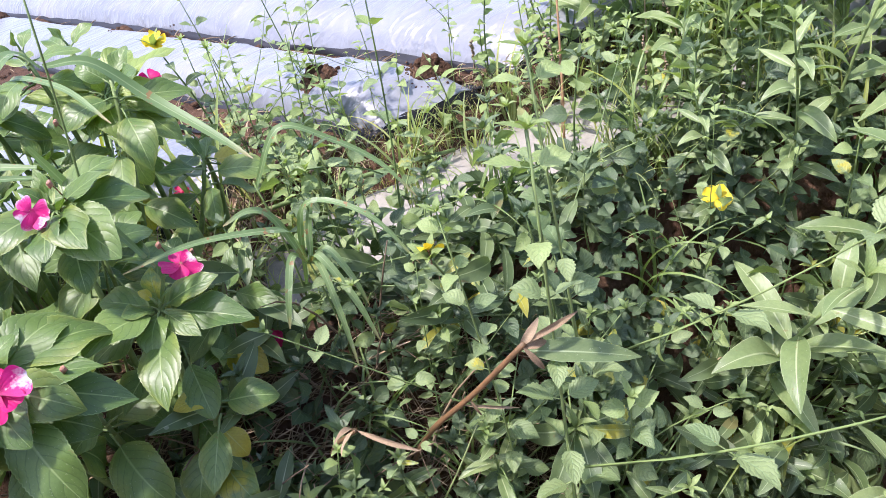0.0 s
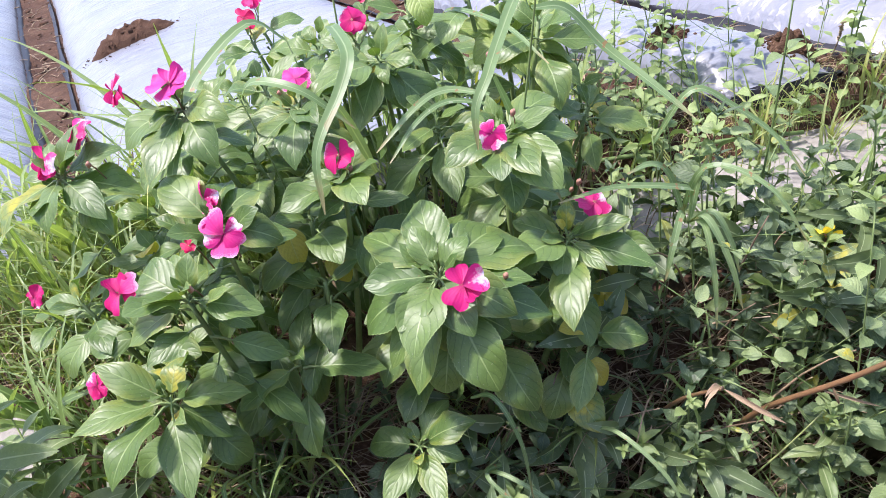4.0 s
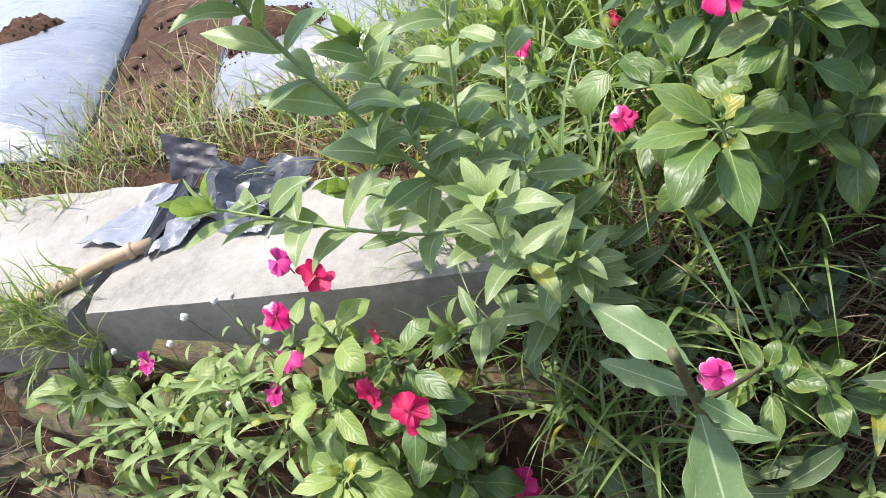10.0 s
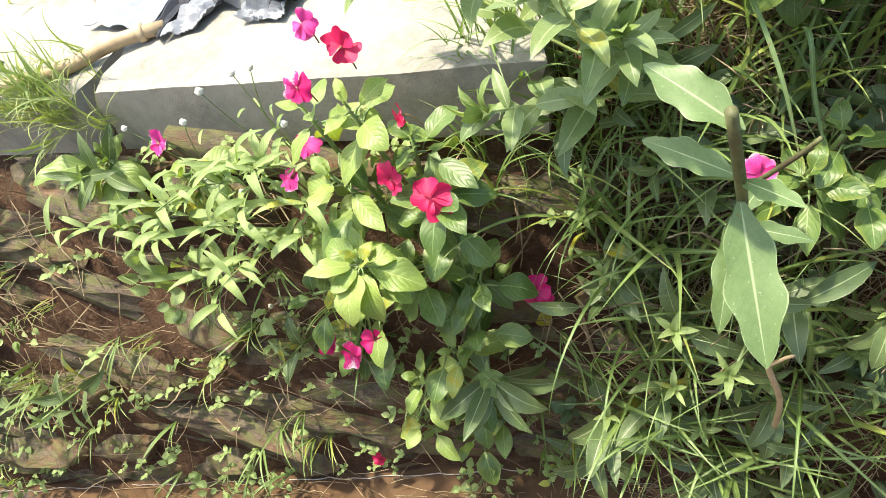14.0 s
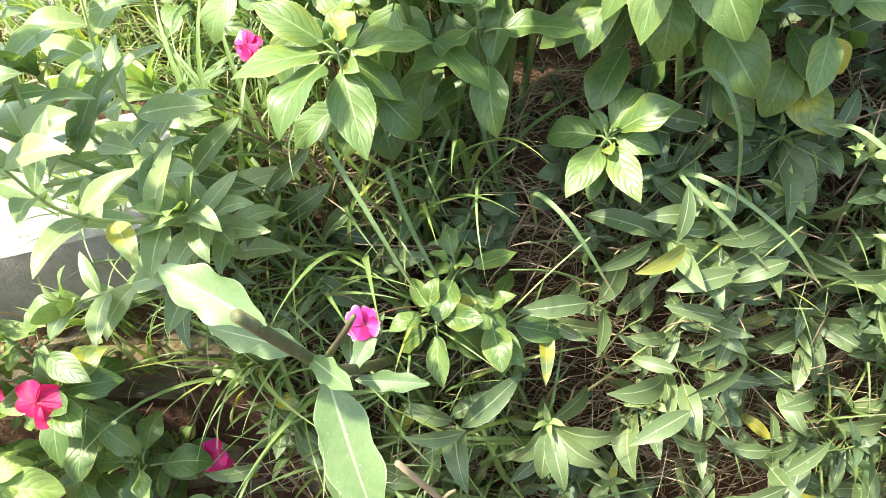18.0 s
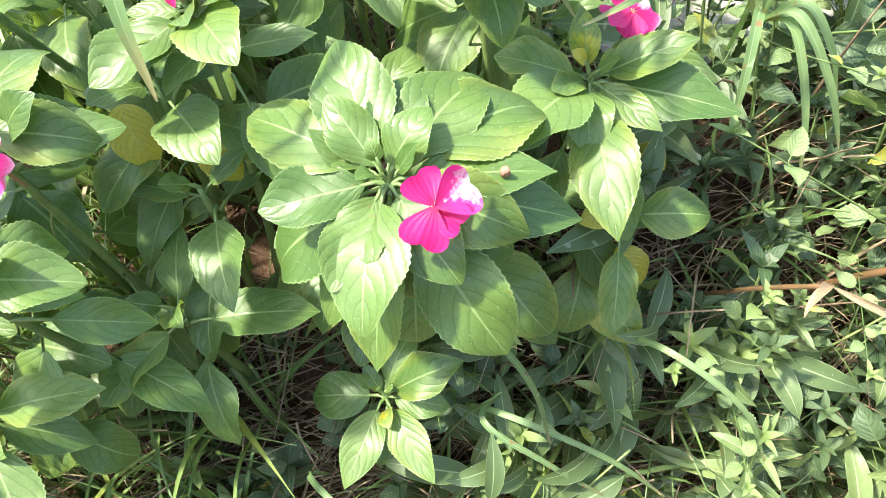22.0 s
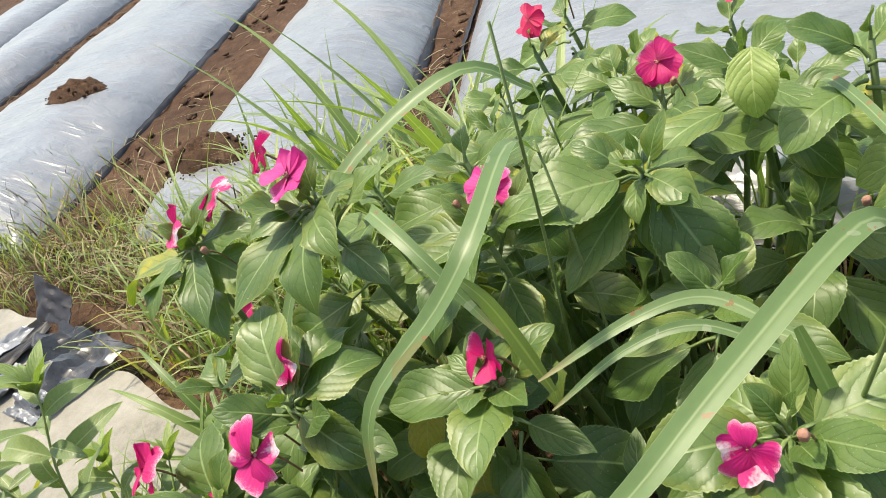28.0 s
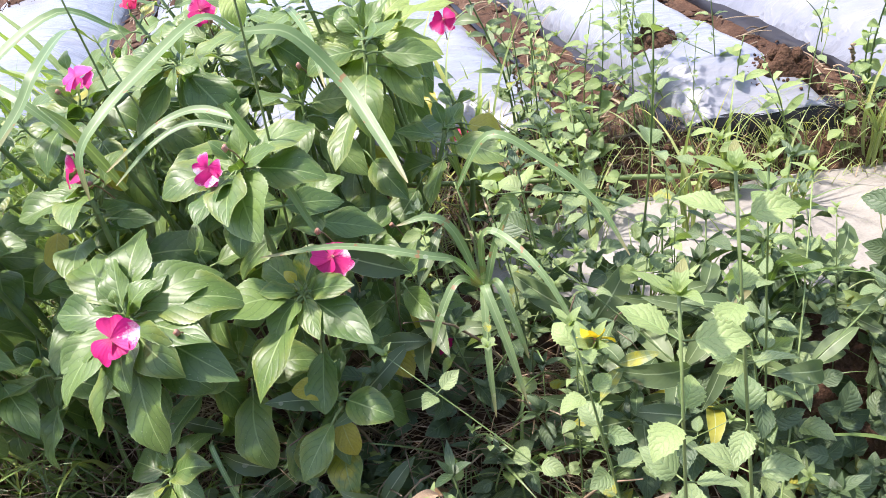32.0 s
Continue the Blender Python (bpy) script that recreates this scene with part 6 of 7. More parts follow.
sprawl = thing("willow_weed", "sprawling primrose willow with long pale-ribbed leaves leaning over the concrete", "weed", (-0.72, 0.68, 0.88))
for k, (pts, n, size, r0) in enumerate((
    ([(-0.71, 0.70, 0.88), (-0.79, 0.62, 1.09), (-0.87, 0.565, 1.26), (-0.948, 0.555, 1.424), (-0.968, 0.55, 1.496), (-1.010, 0.555, 1.572)], 28, 0.105, 0.007),
    ([(-0.79, 0.62, 1.09), (-0.87, 0.52, 1.17), (-0.97, 0.47, 1.25), (-1.045, 0.455, 1.293)], 14, 0.095, 0.004),
    ([(-0.84, 0.58, 1.20), (-0.865, 0.60, 1.29), (-0.889, 0.62, 1.365)], 10, 0.09, 0.004),
    ([(-0.82, 0.60, 1.15), (-0.80, 0.63, 1.30), (-0.772, 0.661, 1.453)], 14, 0.09, 0.004),
    ([(-0.73, 0.69, 0.95), (-0.77, 0.70, 1.15), (-0.755, 0.745, 1.287)], 14, 0.10, 0.004),
    ([(-0.76, 0.65, 1.02), (-0.79, 0.64, 1.12), (-0.802, 0.642, 1.208)], 10, 0.09, 0.004),
    ([(-0.72, 0.68, 0.92), (-0.74, 0.56, 1.06), (-0.75, 0.48, 1.16), (-0.747, 0.45, 1.25)], 10, 0.10, 0.0045),
    ([(-0.71, 0.67, 0.90), (-0.71, 0.62, 0.98), (-0.709, 0.582, 1.047)], 10, 0.095, 0.004),
    ([(-0.73, 0.70, 0.90), (-0.86, 0.70, 1.00), (-0.957, 0.70, 1.085), (-1.02, 0.70, 1.12)], 11, 0.095, 0.004),
    ([(-0.71, 0.68, 0.88), (-0.80, 0.60, 0.94), (-0.88, 0.55, 0.97)], 9, 0.10, 0.004),
    ([(-0.72, 0.70, 0.90), (-0.80, 0.74, 1.00), (-0.86, 0.78, 1.09)], 10, 0.095, 0.004),
    ([(-0.72, 0.70, 0.90), (-0.77, 0.76, 0.98), (-0.80, 0.82, 1.06)], 9, 0.09, 0.004),
)):
    sp = Soup()
    willow_branch(sprawl, sp, pts, n + 4, size * 0.95, k + 1, r0 * 0.65, 0.15, SPRAWL_MESH, 1.3)
    part("stem", sp.mesh("stem", M_STALK_PALE), sprawl)


def vine(at, runs, seed):
    """A climber whose thin stems hang over the capping, with small heart-shaped leaves."""
    r = random.Random(seed)
    ob = thing("climbing_vine", "thin climber with small grey-green heart-shaped leaves hanging over the concrete", "vine", at)
    s = Soup()
    o = Vector(at)
    for pts in runs:
        line = [p - o for p in spline(pts, 18)]
        s.tube(line, 0.0013, 0.0009, 4)
        for i in range(2, 18, 2):
            d = (sph(r.uniform(0, 360), r.uniform(-50, -5)) + Vector((0, -0.6, 0))).normalized()
            part("leaf", r.choice(MINT_MESH), ob, aim(line[i] + d * 0.012, d, (0, -1, 0.6), r.uniform(0.022, 0.042), r.uniform(-0.4, 0.4), 1.2))
    part("stem", s.mesh("stem", M_STEM), ob)


vine((-2.05, 0.64, 0.92), [[(-1.87, 0.68, 1.10), (-1.97, 0.66, 1.00), (-2.06, 0.64, 0.90), (-2.08, 0.60, 0.76), (-2.04, 0.58, 0.66)], [(-2.16, 0.70, 1.00), (-2.14, 0.64, 0.90), (-2.16, 0.60, 0.78), (-2.19, 0.58, 0.68)], [(-1.75, 0.70, 1.03), (-1.86, 0.68, 1.04), (-1.95, 0.66, 1.00), (-2.02, 0.65, 0.95)]], 701)


def button_weed(foot, heads, seed):
    """A thin branching herb with small round white flower heads."""
    r = random.Random(seed)
    ob = thing("button_weed", "thin wiry herb with small round white flower heads", "weed", foot, "white-headed weeds")
    o = Vector(foot)
    s = Soup()
    for h in heads:
        s.tube(arc((0, 0, 0), Vector(h) - o, (r.uniform(-0.02, 0.02), -0.01, 0.01), 7), 0.0012, 0.0007, 4)
        part("flower_head", BUTTON_MESH, ob, Matrix.Translation(Vector(h) - o) @ Matrix.Scale(r.uniform(0.010, 0.014), 4))
        for t in (0.3, 0.5, 0.7):
            d = (sph(r.uniform(0, 360), 10) + Vector((0, -0.4, 0))).normalized()
            part("leaf", r.choice(NARROW_MESH), ob, aim((Vector(h) - o) * t, d, (0, -0.5, 1), r.uniform(0.03, 0.05)))
    part("stem", s.mesh("stem", M_STEM), ob)


BUTTON_MESH = mesh_of("flower_head", *lump(171, 0.9, 10, 7), plain_material("white_flower_head", (0.45, 0.45, 0.36), (0.72, 0.71, 0.62), 200, 0.7, 0.5, 0.001))
button_weed((-1.26, 0.66, 0.76), [(-1.268, 0.60, 1.023), (-1.233, 0.60, 1.03), (-1.226, 0.60, 0.923), (-1.341, 0.60, 0.994)], 711)
button_weed((-1.45, 0.66, 0.72), [(-1.405, 0.60, 0.936), (-1.527, 0.60, 0.929), (-1.348, 0.57, 0.806)], 712)
button_weed((-1.50, 0.60, 0.38), [(-1.482, 0.55, 0.45), (-1.43, 0.55, 0.50), (-1.58, 0.55, 0.47)], 713)


def broad_leaf(seed, width, bite):
    v, f, uv = leaf_shape(width=width, peak=0.5, tip=1.0, bend=0.12, fold=0.12, nu=24, wave=0.16, seed=seed, base=0.8, across=4)
    r = random.Random(seed)
    v = v.copy()
    for i in range(25):
        for j in (0, 1, 7, 8):
            v[i * 9 + j, 1] *= 1 - bite * (0.5 + 0.5 * math.sin(i * 0.8 + j * 3 + seed)) * (1 if j in (0, 8) else 0.5)
    return mesh_of("leaf", v, f, uv, M_GNAWED)


cut = thing("cut_weed_stalk", "snapped weed stalk with four large gnawed leaves on the bank", "weed", (-0.57, 0.56, 0.70))
cs = Soup()
CO = Vector(cut.location)
cs.tube([p - CO for p in spline([(-0.57, 0.62, 0.66), (-0.572, 0.50, 0.82), (-0.575, 0.424, 0.94), (-0.591, 0.367, 1.111)], 14)], 0.0070, 0.0062, 8)
cs.tube([p - CO for p in spline([(-0.575, 0.424, 0.95), (-0.53, 0.40, 1.02), (-0.51, 0.395, 1.05)], 8)], 0.0035, 0.0025, 6)
part("stem", cs.mesh("stem", M_STALK), cut, None, "scarred green and brown snapped stem")
for k, (z, y, az, el, cm, w) in enumerate([(1.08, 0.376, 150, 22, 11.5, 0.42), (0.98, 0.415, 163, 16, 11, 0.34), (0.94, 0.424, -78, -38, 19, 0.35), (0.92, 0.43, -100, -44, 15, 0.25), (0.98, 0.41, -50, 20, 9, 0.3), (0.86, 0.46, 60, 10, 9, 0.3), (0.84, 0.47, -10, -5, 9, 0.3)]):
    part("leaf", broad_leaf(300 + k, w, 0.22), cut, aim(Vector((-0.578, y, z)) - CO, sph(az, el), (0, -0.5, 1), cm / 100), "large gnawed leaf with a pale rib")


# ---- single long grass blades over the bush ----
def ribbon(pts, width, mat=None, n=26, seed=0):
    line = spline(pts, n)
    vs, fs, uv = [], [], []
    for i, p in enumerate(line):
        t = i / (n - 1)
        d = (line[min(i + 1, n - 1)] - line[max(i - 1, 0)]).normalized()
        side = d.cross(Vector((0.1, -0.5, 0.8))).normalized()
        up = side.cross(d)
        w = width * 0.38 * min(1, 0.45 + 2.5 * t) * (1 - t ** 4) ** 0.8 + 0.0006
        for c in (-1, -0.5, 0, 0.5, 1):
            q = p + side * c * w + up * abs(c) * w * 0.22
            vs.append(tuple(q))
            uv.append((t, 0.5 + 0.5 * c))
    for i in range(n - 1):
        for j in range(4):
            q = i * 5 + j
            fs.append((q, q + 5, q + 6, q + 1))
    return mesh_of("blade", vs, fs, uv, mat or M_REED)


reed = thing("reed_grass", "tall broad-bladed grass growing up through the balsam bush", "grass", (0, 0, 0))
for pts, w in (
    ([(0.03, 0.838, 1.455), (0.012, 0.81, 1.485), (-0.026, 0.738, 1.47), (-0.052, 0.689, 1.453), (-0.072, 0.667, 1.431), (-0.078, 0.656, 1.392)], 0.015),
    ([(0.032, 0.842, 1.455), (0.075, 0.853, 1.440), (0.115, 0.845, 1.385), (0.156, 0.789, 1.345), (0.186, 0.742, 1.315)], 0.018),
    ([(-0.024, 0.850, 1.380), (0.0, 0.852, 1.290), (0.038, 0.825, 1.183)], 0.013),
    ([(-0.030, 0.878, 1.345), (-0.083, 0.890, 1.360), (-0.127, 0.866, 1.358), (-0.188, 0.825, 1.330)], 0.012),
    ([(-0.030, 0.870, 1.335), (-0.085, 0.872, 1.352), (-0.13, 0.85, 1.345), (-0.175, 0.812, 1.318)], 0.009),
    ([(-0.205, 0.945, 1.44), (-0.203, 0.905, 1.472), (-0.188, 0.814, 1.467), (-0.205, 0.78, 1.44), (-0.246, 0.735, 1.395), (-0.256, 0.71, 1.33)], 0.019),
    ([(-0.34, 0.90, 1.41), (-0.31, 0.87, 1.44), (-0.254, 0.839, 1.426), (-0.204, 0.828, 1.367)], 0.015),
    ([(-0.29, 1.12, 1.40), (-0.328, 1.066, 1.453), (-0.407, 0.978, 1.42), (-0.441, 0.909, 1.368), (-0.457, 0.861, 1.325), (-0.45, 0.816, 1.264)], 0.020),
    ([(-0.06, 1.17, 1.34), (-0.036, 1.129, 1.381), (0.024, 1.021, 1.377), (0.062, 0.925, 1.345)], 0.012),
    ([(0.21, 0.83, 1.10), (0.198, 0.79, 1.175), (0.179, 0.76, 1.210), (0.091, 0.751, 1.242), (0.01, 0.729, 1.255)], 0.011),
    ([(0.21, 0.83, 1.10), (0.19, 0.80, 1.14), (0.165, 0.77, 1.11), (0.148, 0.755, 1.07)], 0.012),
    ([(0.212, 0.83, 1.10), (0.222, 0.79, 1.13), (0.24, 0.755, 1.07), (0.25, 0.735, 1.00)], 0.013),
    ([(0.214, 0.83, 1.10), (0.235, 0.80, 1.13), (0.250, 0.775, 1.09), (0.258, 0.765, 1.04)], 0.011),
    ([(0.208, 0.83, 1.10), (0.19, 0.84, 1.18), (0.165, 0.84, 1.205), (0.128, 0.83, 1.205)], 0.012),
    ([(0.214, 0.83, 1.10), (0.232, 0.845, 1.15), (0.254, 0.857, 1.185)], 0.010),
    ([(0.212, 0.83, 1.10), (0.218, 0.79, 1.12), (0.215, 0.75, 1.06), (0.21, 0.73, 0.98)], 0.011),
    ([(0.19, 0.90, 1.20), (0.245, 0.891, 1.272), (0.303, 0.883, 1.234), (0.354, 0.863, 1.183), (0.385, 0.833, 1.125)], 0.012),
    ([(0.20, 0.86, 1.05), (0.23, 0.82, 1.19), (0.29, 0.76, 1.18), (0.33, 0.72, 1.10)], 0.010),
    ([(-0.52, 0.76, 0.90), (-0.50, 0.66, 0.98), (-0.486, 0.62, 0.90), (-0.455, 0.57, 0.79)], 0.007),
    ([(-0.56, 0.76, 0.90), (-0.57, 0.70, 1.02), (-0.53, 0.62, 0.95), (-0.50, 0.58, 0.84)], 0.007),
    ([(-0.10, 0.72, 0.82), (-0.155, 0.66, 0.885), (-0.11, 0.61, 0.84), (-0.06, 0.58, 0.76)], 0.007),
    ([(-0.18, 0.72, 0.82), (-0.13, 0.655, 0.88), (-0.05, 0.60, 0.82), (0.0, 0.57, 0.73)], 0.007),
    ([(-0.34, 0.70, 0.80), (-0.335, 0.66, 0.90), (-0.30, 0.60, 0.90), (-0.26, 0.56, 0.80)], 0.007),
    ([(-0.15, 0.70, 1.00), (-0.12, 0.66, 1.03), (-0.10, 0.63, 0.97), (-0.10, 0.62, 0.86)], 0.007),
    ([(0.0, 0.72, 0.85), (0.03, 0.64, 0.93), (0.08, 0.58, 0.88), (0.10, 0.55, 0.78)], 0.007),
):
    part("blade", ribbon(pts, w), reed)
part("blade", ribbon([(-0.196, 0.85, 1.29), (-0.208, 0.845, 1.351), (-0.217, 0.84, 1.39), (-0.232, 0.835, 1.418)], 0.015, M_GRASS_LIGHT), reed, None, "bright lime green blade")
rs = Soup()
for a, b in (((-0.10, 0.90, 0.92), (0.055, 0.825, 1.56)), ((-0.29, 0.98, 0.92), (-0.185, 0.90, 1.56)), ((0.21, 0.84, 0.80), (0.211, 0.83, 1.11)), ((-0.34, 1.0, 0.9), (-0.34, 0.90, 1.42)), ((-0.27, 1.16, 0.9), (-0.29, 1.12, 1.41)), ((-0.05, 1.2, 0.9), (-0.06, 1.17, 1.35)), ((0.19, 0.92, 0.88), (0.19, 0.90, 1.21)), ((-0.20, 0.97, 0.9), (-0.205, 0.945, 1.45))):
    rs.tube(arc(a, b, (0.01, 0.0, 0), 8), 0.0022, 0.0012, 5)
part("stem", rs.mesh("stem", M_STEM), reed)


# ---- yellow primroses and withered stalks ----
def primrose(x, y, z, foot, size, seed, face):
    ob = thing("primrose", "yellow primrose flower on a thin leafy stem", "flower", foot, "yellow primroses")
    s = Soup()
    o = Vector(foot)
    willow_branch(ob, s, [foot, Vector(foot).lerp(Vector((x, y, z)), 0.5) + Vector((0.02, 0, 0.02)), (x, y, z - 0.012)], 12, 0.06, seed, 0.003, 0.3)
    part("stem", s.mesh("stem", M_STEM), ob)
    flower(ob, (x, y, z), face, size, "yellow", seed, (x, y, z - 0.02), 0.0)


primrose(0.823, 0.719, 0.960, (0.843, 0.809, 0.80), 0.050, 401, (0, -0.6, 0.7))
primrose(0.167, 1.363, 1.301, (0.20, 1.40, 0.88), 0.050, 402, (0, -0.5, 0.6))
primrose(1.022, 1.449, 1.015, (1.03, 1.47, 0.88), 0.050, 403, (0, -0.4, 0.8))
primrose(1.22, 0.95, 1.36, (1.22, 1.0, 0.88), 0.045, 404, (-0.2, -0.6, 0.6))
primrose(0.341, 0.706, 1.121, (0.37, 0.80, 0.84), 0.040, 405, (0.2, 0.75, 0.6))

dead = thing("withered_stalk", "withered reddish brown stalk with a pale dry tip among the weeds", "dead stalk", (0.28, 0.66, 0.80))
ds = Soup()
DO = Vector(dead.location)
ds.tube([p - DO for p in spline([(0.235, 0.74, 0.74), (0.262, 0.672, 0.862), (0.318, 0.600, 0.968), (0.371, 0.541, 1.066)], 16)], 0.0044, 0.0036, 7)
ds.tube([p - DO for p in spline([(0.12, 0.72, 0.85), (0.135, 0.66, 0.94), (0.163, 0.608, 1.001)], 8)], 0.0030, 0.0024, 6)
part("stem", ds.mesh("stem", M_STALK_RED), dead, None, "reddish brown dying stem")
for p, d, L, w, n in (((0.371, 0.541, 1.066), (0.9, -0.2, 0.25), 0.075, 0.45, 1), ((0.366, 0.545, 1.060), (0.7, -0.1, 0.7), 0.045, 0.8, 3), ((0.368, 0.542, 1.062), (0.35, -0.4, -0.8), 0.050, 0.55, 2), ((0.366, 0.545, 1.060), (0.95, -0.3, -0.1), 0.040, 0.9, 3),
                      ((0.163, 0.608, 1.001), (0.62, -0.74, -0.22), 0.085, 0.34, 1), ((0.163, 0.608, 1.001), (-0.5, -0.3, 0.5), 0.045, 0.6, 3), ((0.160, 0.612, 0.998), (-0.7, -0.4, -0.1), 0.035, 0.6, 2), ((0.300, 0.618, 0.940), (0.8, -0.5, -0.2), 0.080, 0.22, 1), ((0.310, 0.610, 0.955), (0.2, -0.4, -0.9), 0.040, 0.35, 2)):
    part("leaf", mesh_of("leaf", *LANCE[n], M_HUSK), dead, aim(Vector(p) - DO, d, (0, -0.4, 1), L, 0.5, w), "dry curled leaf")
part("leaf", LANCE_MESH[0], dead, aim(Vector((0.370, 0.552, 1.045)) - DO, (0.88, -0.48, -0.22), (0, -0.5, 1), 0.145), "long green leaf with a pale rib")
twig = thing("dry_twig", "pale dry twig lying in the weeds", "twig", (-0.80, 0.58, 0.35))
tw = Soup()
TO = Vector(twig.location)
tw.tube([p - TO for p in spline([(-0.815, 0.56, 0.50), (-0.803, 0.56, 0.36), (-0.76, 0.55, 0.28)], 8)], 0.004, 0.003, 5)
tw.tube([p - TO for p in spline([(-0.79, 0.56, 0.30), (-0.65, 0.52, 0.34), (-0.5, 0.52, 0.36)], 8)], 0.004, 0.003, 5)
part("stem", tw.mesh("stem", M_STRAW), twig)
stub = thing("broken_stalk", "pale broken dry stalk standing in the weeds on the bank", "dead stalk", (-0.505, 0.46, 0.30))
sb = Soup()
SO = Vector(stub.location)
sb.tube([p - SO for p in spline([(-0.505, 0.47, 0.28), (-0.505, 0.43, 0.483), (-0.528, 0.42, 0.595), (-0.556, 0.415, 0.73)], 12)], 0.0052, 0.0042, 7)
sb.tube([p - SO for p in spline([(-0.53, 0.42, 0.60), (-0.51, 0.41, 0.64), (-0.50, 0.405, 0.655)], 5)], 0.0030, 0.0022, 5)
part("stem", sb.mesh("stem", M_BAMBOO), stub)


# ---- undergrowth that nobody could count ----
def sprig(s, p, way, n, leaf, shapes, r, face=(0, -0.4, 1)):
    """A short stem with pairs of leaves, gathered into one mesh."""
    q = p + way * leaf * 1.6
    s.tube([p, p.lerp(q, 0.5), q], 0.0011, 0.0007, 3)
    for k in range(n):
        t = (k + 1) / n
        d = (sph(k * 137.5 + r.uniform(-25, 25), r.uniform(-10, 30)) + way * 0.4).normalized()
        s.add(r.choice(shapes), aim(p.lerp(q, t), d, face, leaf * r.uniform(0.7, 1.15), r.uniform(-0.45, 0.45)))


SMALL_MINT = [leaf_shape(width=0.62 + 0.06 * i, peak=0.42, tip=1.2, teeth=0.05, bend=0.3 + 0.2 * i, fold=0.2, nu=6, wave=0.1, seed=130 + i, base=0.62, across=1) for i in range(3)]
SMALL_LANCE = [leaf_shape(width=0.24 + 0.04 * i, peak=0.45, tip=1.1, bend=0.3 + 0.3 * i, fold=0.25, nu=6, seed=150 + i, base=0.9, across=1) for i in range(3)]


def undergrowth():
    r = random.Random(61)
    a, b = Soup(), Soup()
    for i in range(1500):
        x = r.uniform(-0.85, 1.7)
        y = r.uniform(0.40, 1.0) if x > 0.05 else r.uniform(0.46, 0.80)
        z = ground_z(x, y)
        thick = 0.5 + 0.5 * fuzz(x, y, 3.0, 7)
        if r.random() > (0.0 if x < 0.3 else 0.60) + thick or (x < -0.30 and r.random() < 0.85):
            continue
        way = Vector((r.uniform(-0.5, 0.5), r.uniform(-0.8, 0.0), r.uniform(0.3, 1.0))).normalized()
        p = Vector((x, y, z - 0.005)) + way * r.uniform(0.0, 0.10)
        if fuzz(x, y, 9.0, 4) > (0 if x < 0.3 else -0.2):
            sprig(a, p, way, 5, r.uniform(0.022, 0.044), SMALL_MINT, r, (0, -0.9, 0.8))
        elif r.random() < 0.6:
            sprig(b, p, way, 5, r.uniform(0.055, 0.105), SMALL_LANCE, r, (0, -0.9, 0.8))
    tagged(new("bank_weeds", a.mesh("bank_weeds", M_MINT_SHADE)), "low round-leaved weeds covering the bank", "weeds", kind="stuff")
    tagged(new("bank_herbs", b.mesh("bank_herbs", M_LANCE)), "low narrow-leaved herbs covering the bank", "weeds", kind="stuff")


undergrowth()


def star_herb(at, seed, n=8, size=0.11):
    """Long smooth leaves spreading from one short shoot."""
    r = random.Random(seed)
    ob = thing("willow_weed", "primrose willow shoot with long smooth pale-ribbed leaves spreading over the bank", "weed", at, "primrose willows")
    s = Soup()
    s.tube(arc((0.01, 0.06, -0.09), (0, 0, 0), (0, 0, -0.01), 6), 0.0035, 0.0022, 5)
    for k in range(n):
        d = (sph(k * 137.5 + r.uniform(-18, 18), r.uniform(-25, 20)) + Vector((0, -0.35, -0.15))).normalized()
        part("leaf", r.choice(LANCE_MESH), ob, aim(d * 0.006, d, OUT, size * r.uniform(0.75, 1.15), r.uniform(-0.35, 0.35), 1.15))
    for k in range(4):
        part("leaf", r.choice(LANCE_TIP_MESH), ob, aim((0, 0, 0), (sph(k * 90, 50) + Vector((0, -0.5, 0))).normalized(), (0, 0, 1), size * 0.35))
    part("stem", s.mesh("stem", M_STEM), ob)


for k, (at, n, size) in enumerate((((-0.007, 0.735, 0.842), 9, 0.115), ((0.111, 0.65, 0.66), 8, 0.12), ((0.30, 0.62, 0.56), 8, 0.13), ((0.15, 0.66, 0.80), 7, 0.10), ((0.012, 0.62, 0.60), 7, 0.10), ((-0.973, 0.46, 0.44), 9, 0.125), ((-0.775, 0.46, 0.33), 8, 0.11), ((-0.505, 0.50, 0.37), 8, 0.10), ((-0.371, 0.50, 0.62), 8, 0.10), ((-0.807, 0.47, 0.15), 7, 0.10), ((-0.60, 0.45, 0.18), 8, 0.11), ((0.45, 0.60, 0.80), 8, 0.11), ((-0.35, 0.60, 0.72), 6, 0.08))):
    star_herb(at, 600 + k, n, size)


def fallen_stems():
    """Long green and dry stems lying and leaning across the bank."""
    r = random.Random(91)
    lines = [((-0.072, 0.61, 0.741), (0.368, 0.60, 0.53), 0.0036), ((-0.313, 0.57, 0.566), (-0.025, 0.60, 0.821), 0.0020), ((-0.469, 0.56, 0.70), (-0.277, 0.61, 0.858), 0.0016)]
    for k in range(26):
        x = r.uniform(-0.7, 1.4)
        y = r.uniform(0.52, 0.72)
        z = ground_z(x, y) + r.uniform(0.02, 0.12)
        lines.append(((x, y, z), (x + r.uniform(-0.22, 0.22), y - r.uniform(0.02, 0.10), z + r.uniform(-0.05, 0.22)), r.uniform(0.0010, 0.0022)))
    ob = thing("fallen_stems", "long thin stems lying across the bank", "stems")
    for k, (a, b, w) in enumerate(lines):
        s = Soup()
        s.tube(arc(a, b, (0, 0, 0.015 * r.uniform(-1, 1)), 9), w, w * 0.6, 5)
        part("stem", s.mesh("stem", M_STALK_PALE if k < 3 or k % 3 else M_STRAW), ob)


fallen_stems()


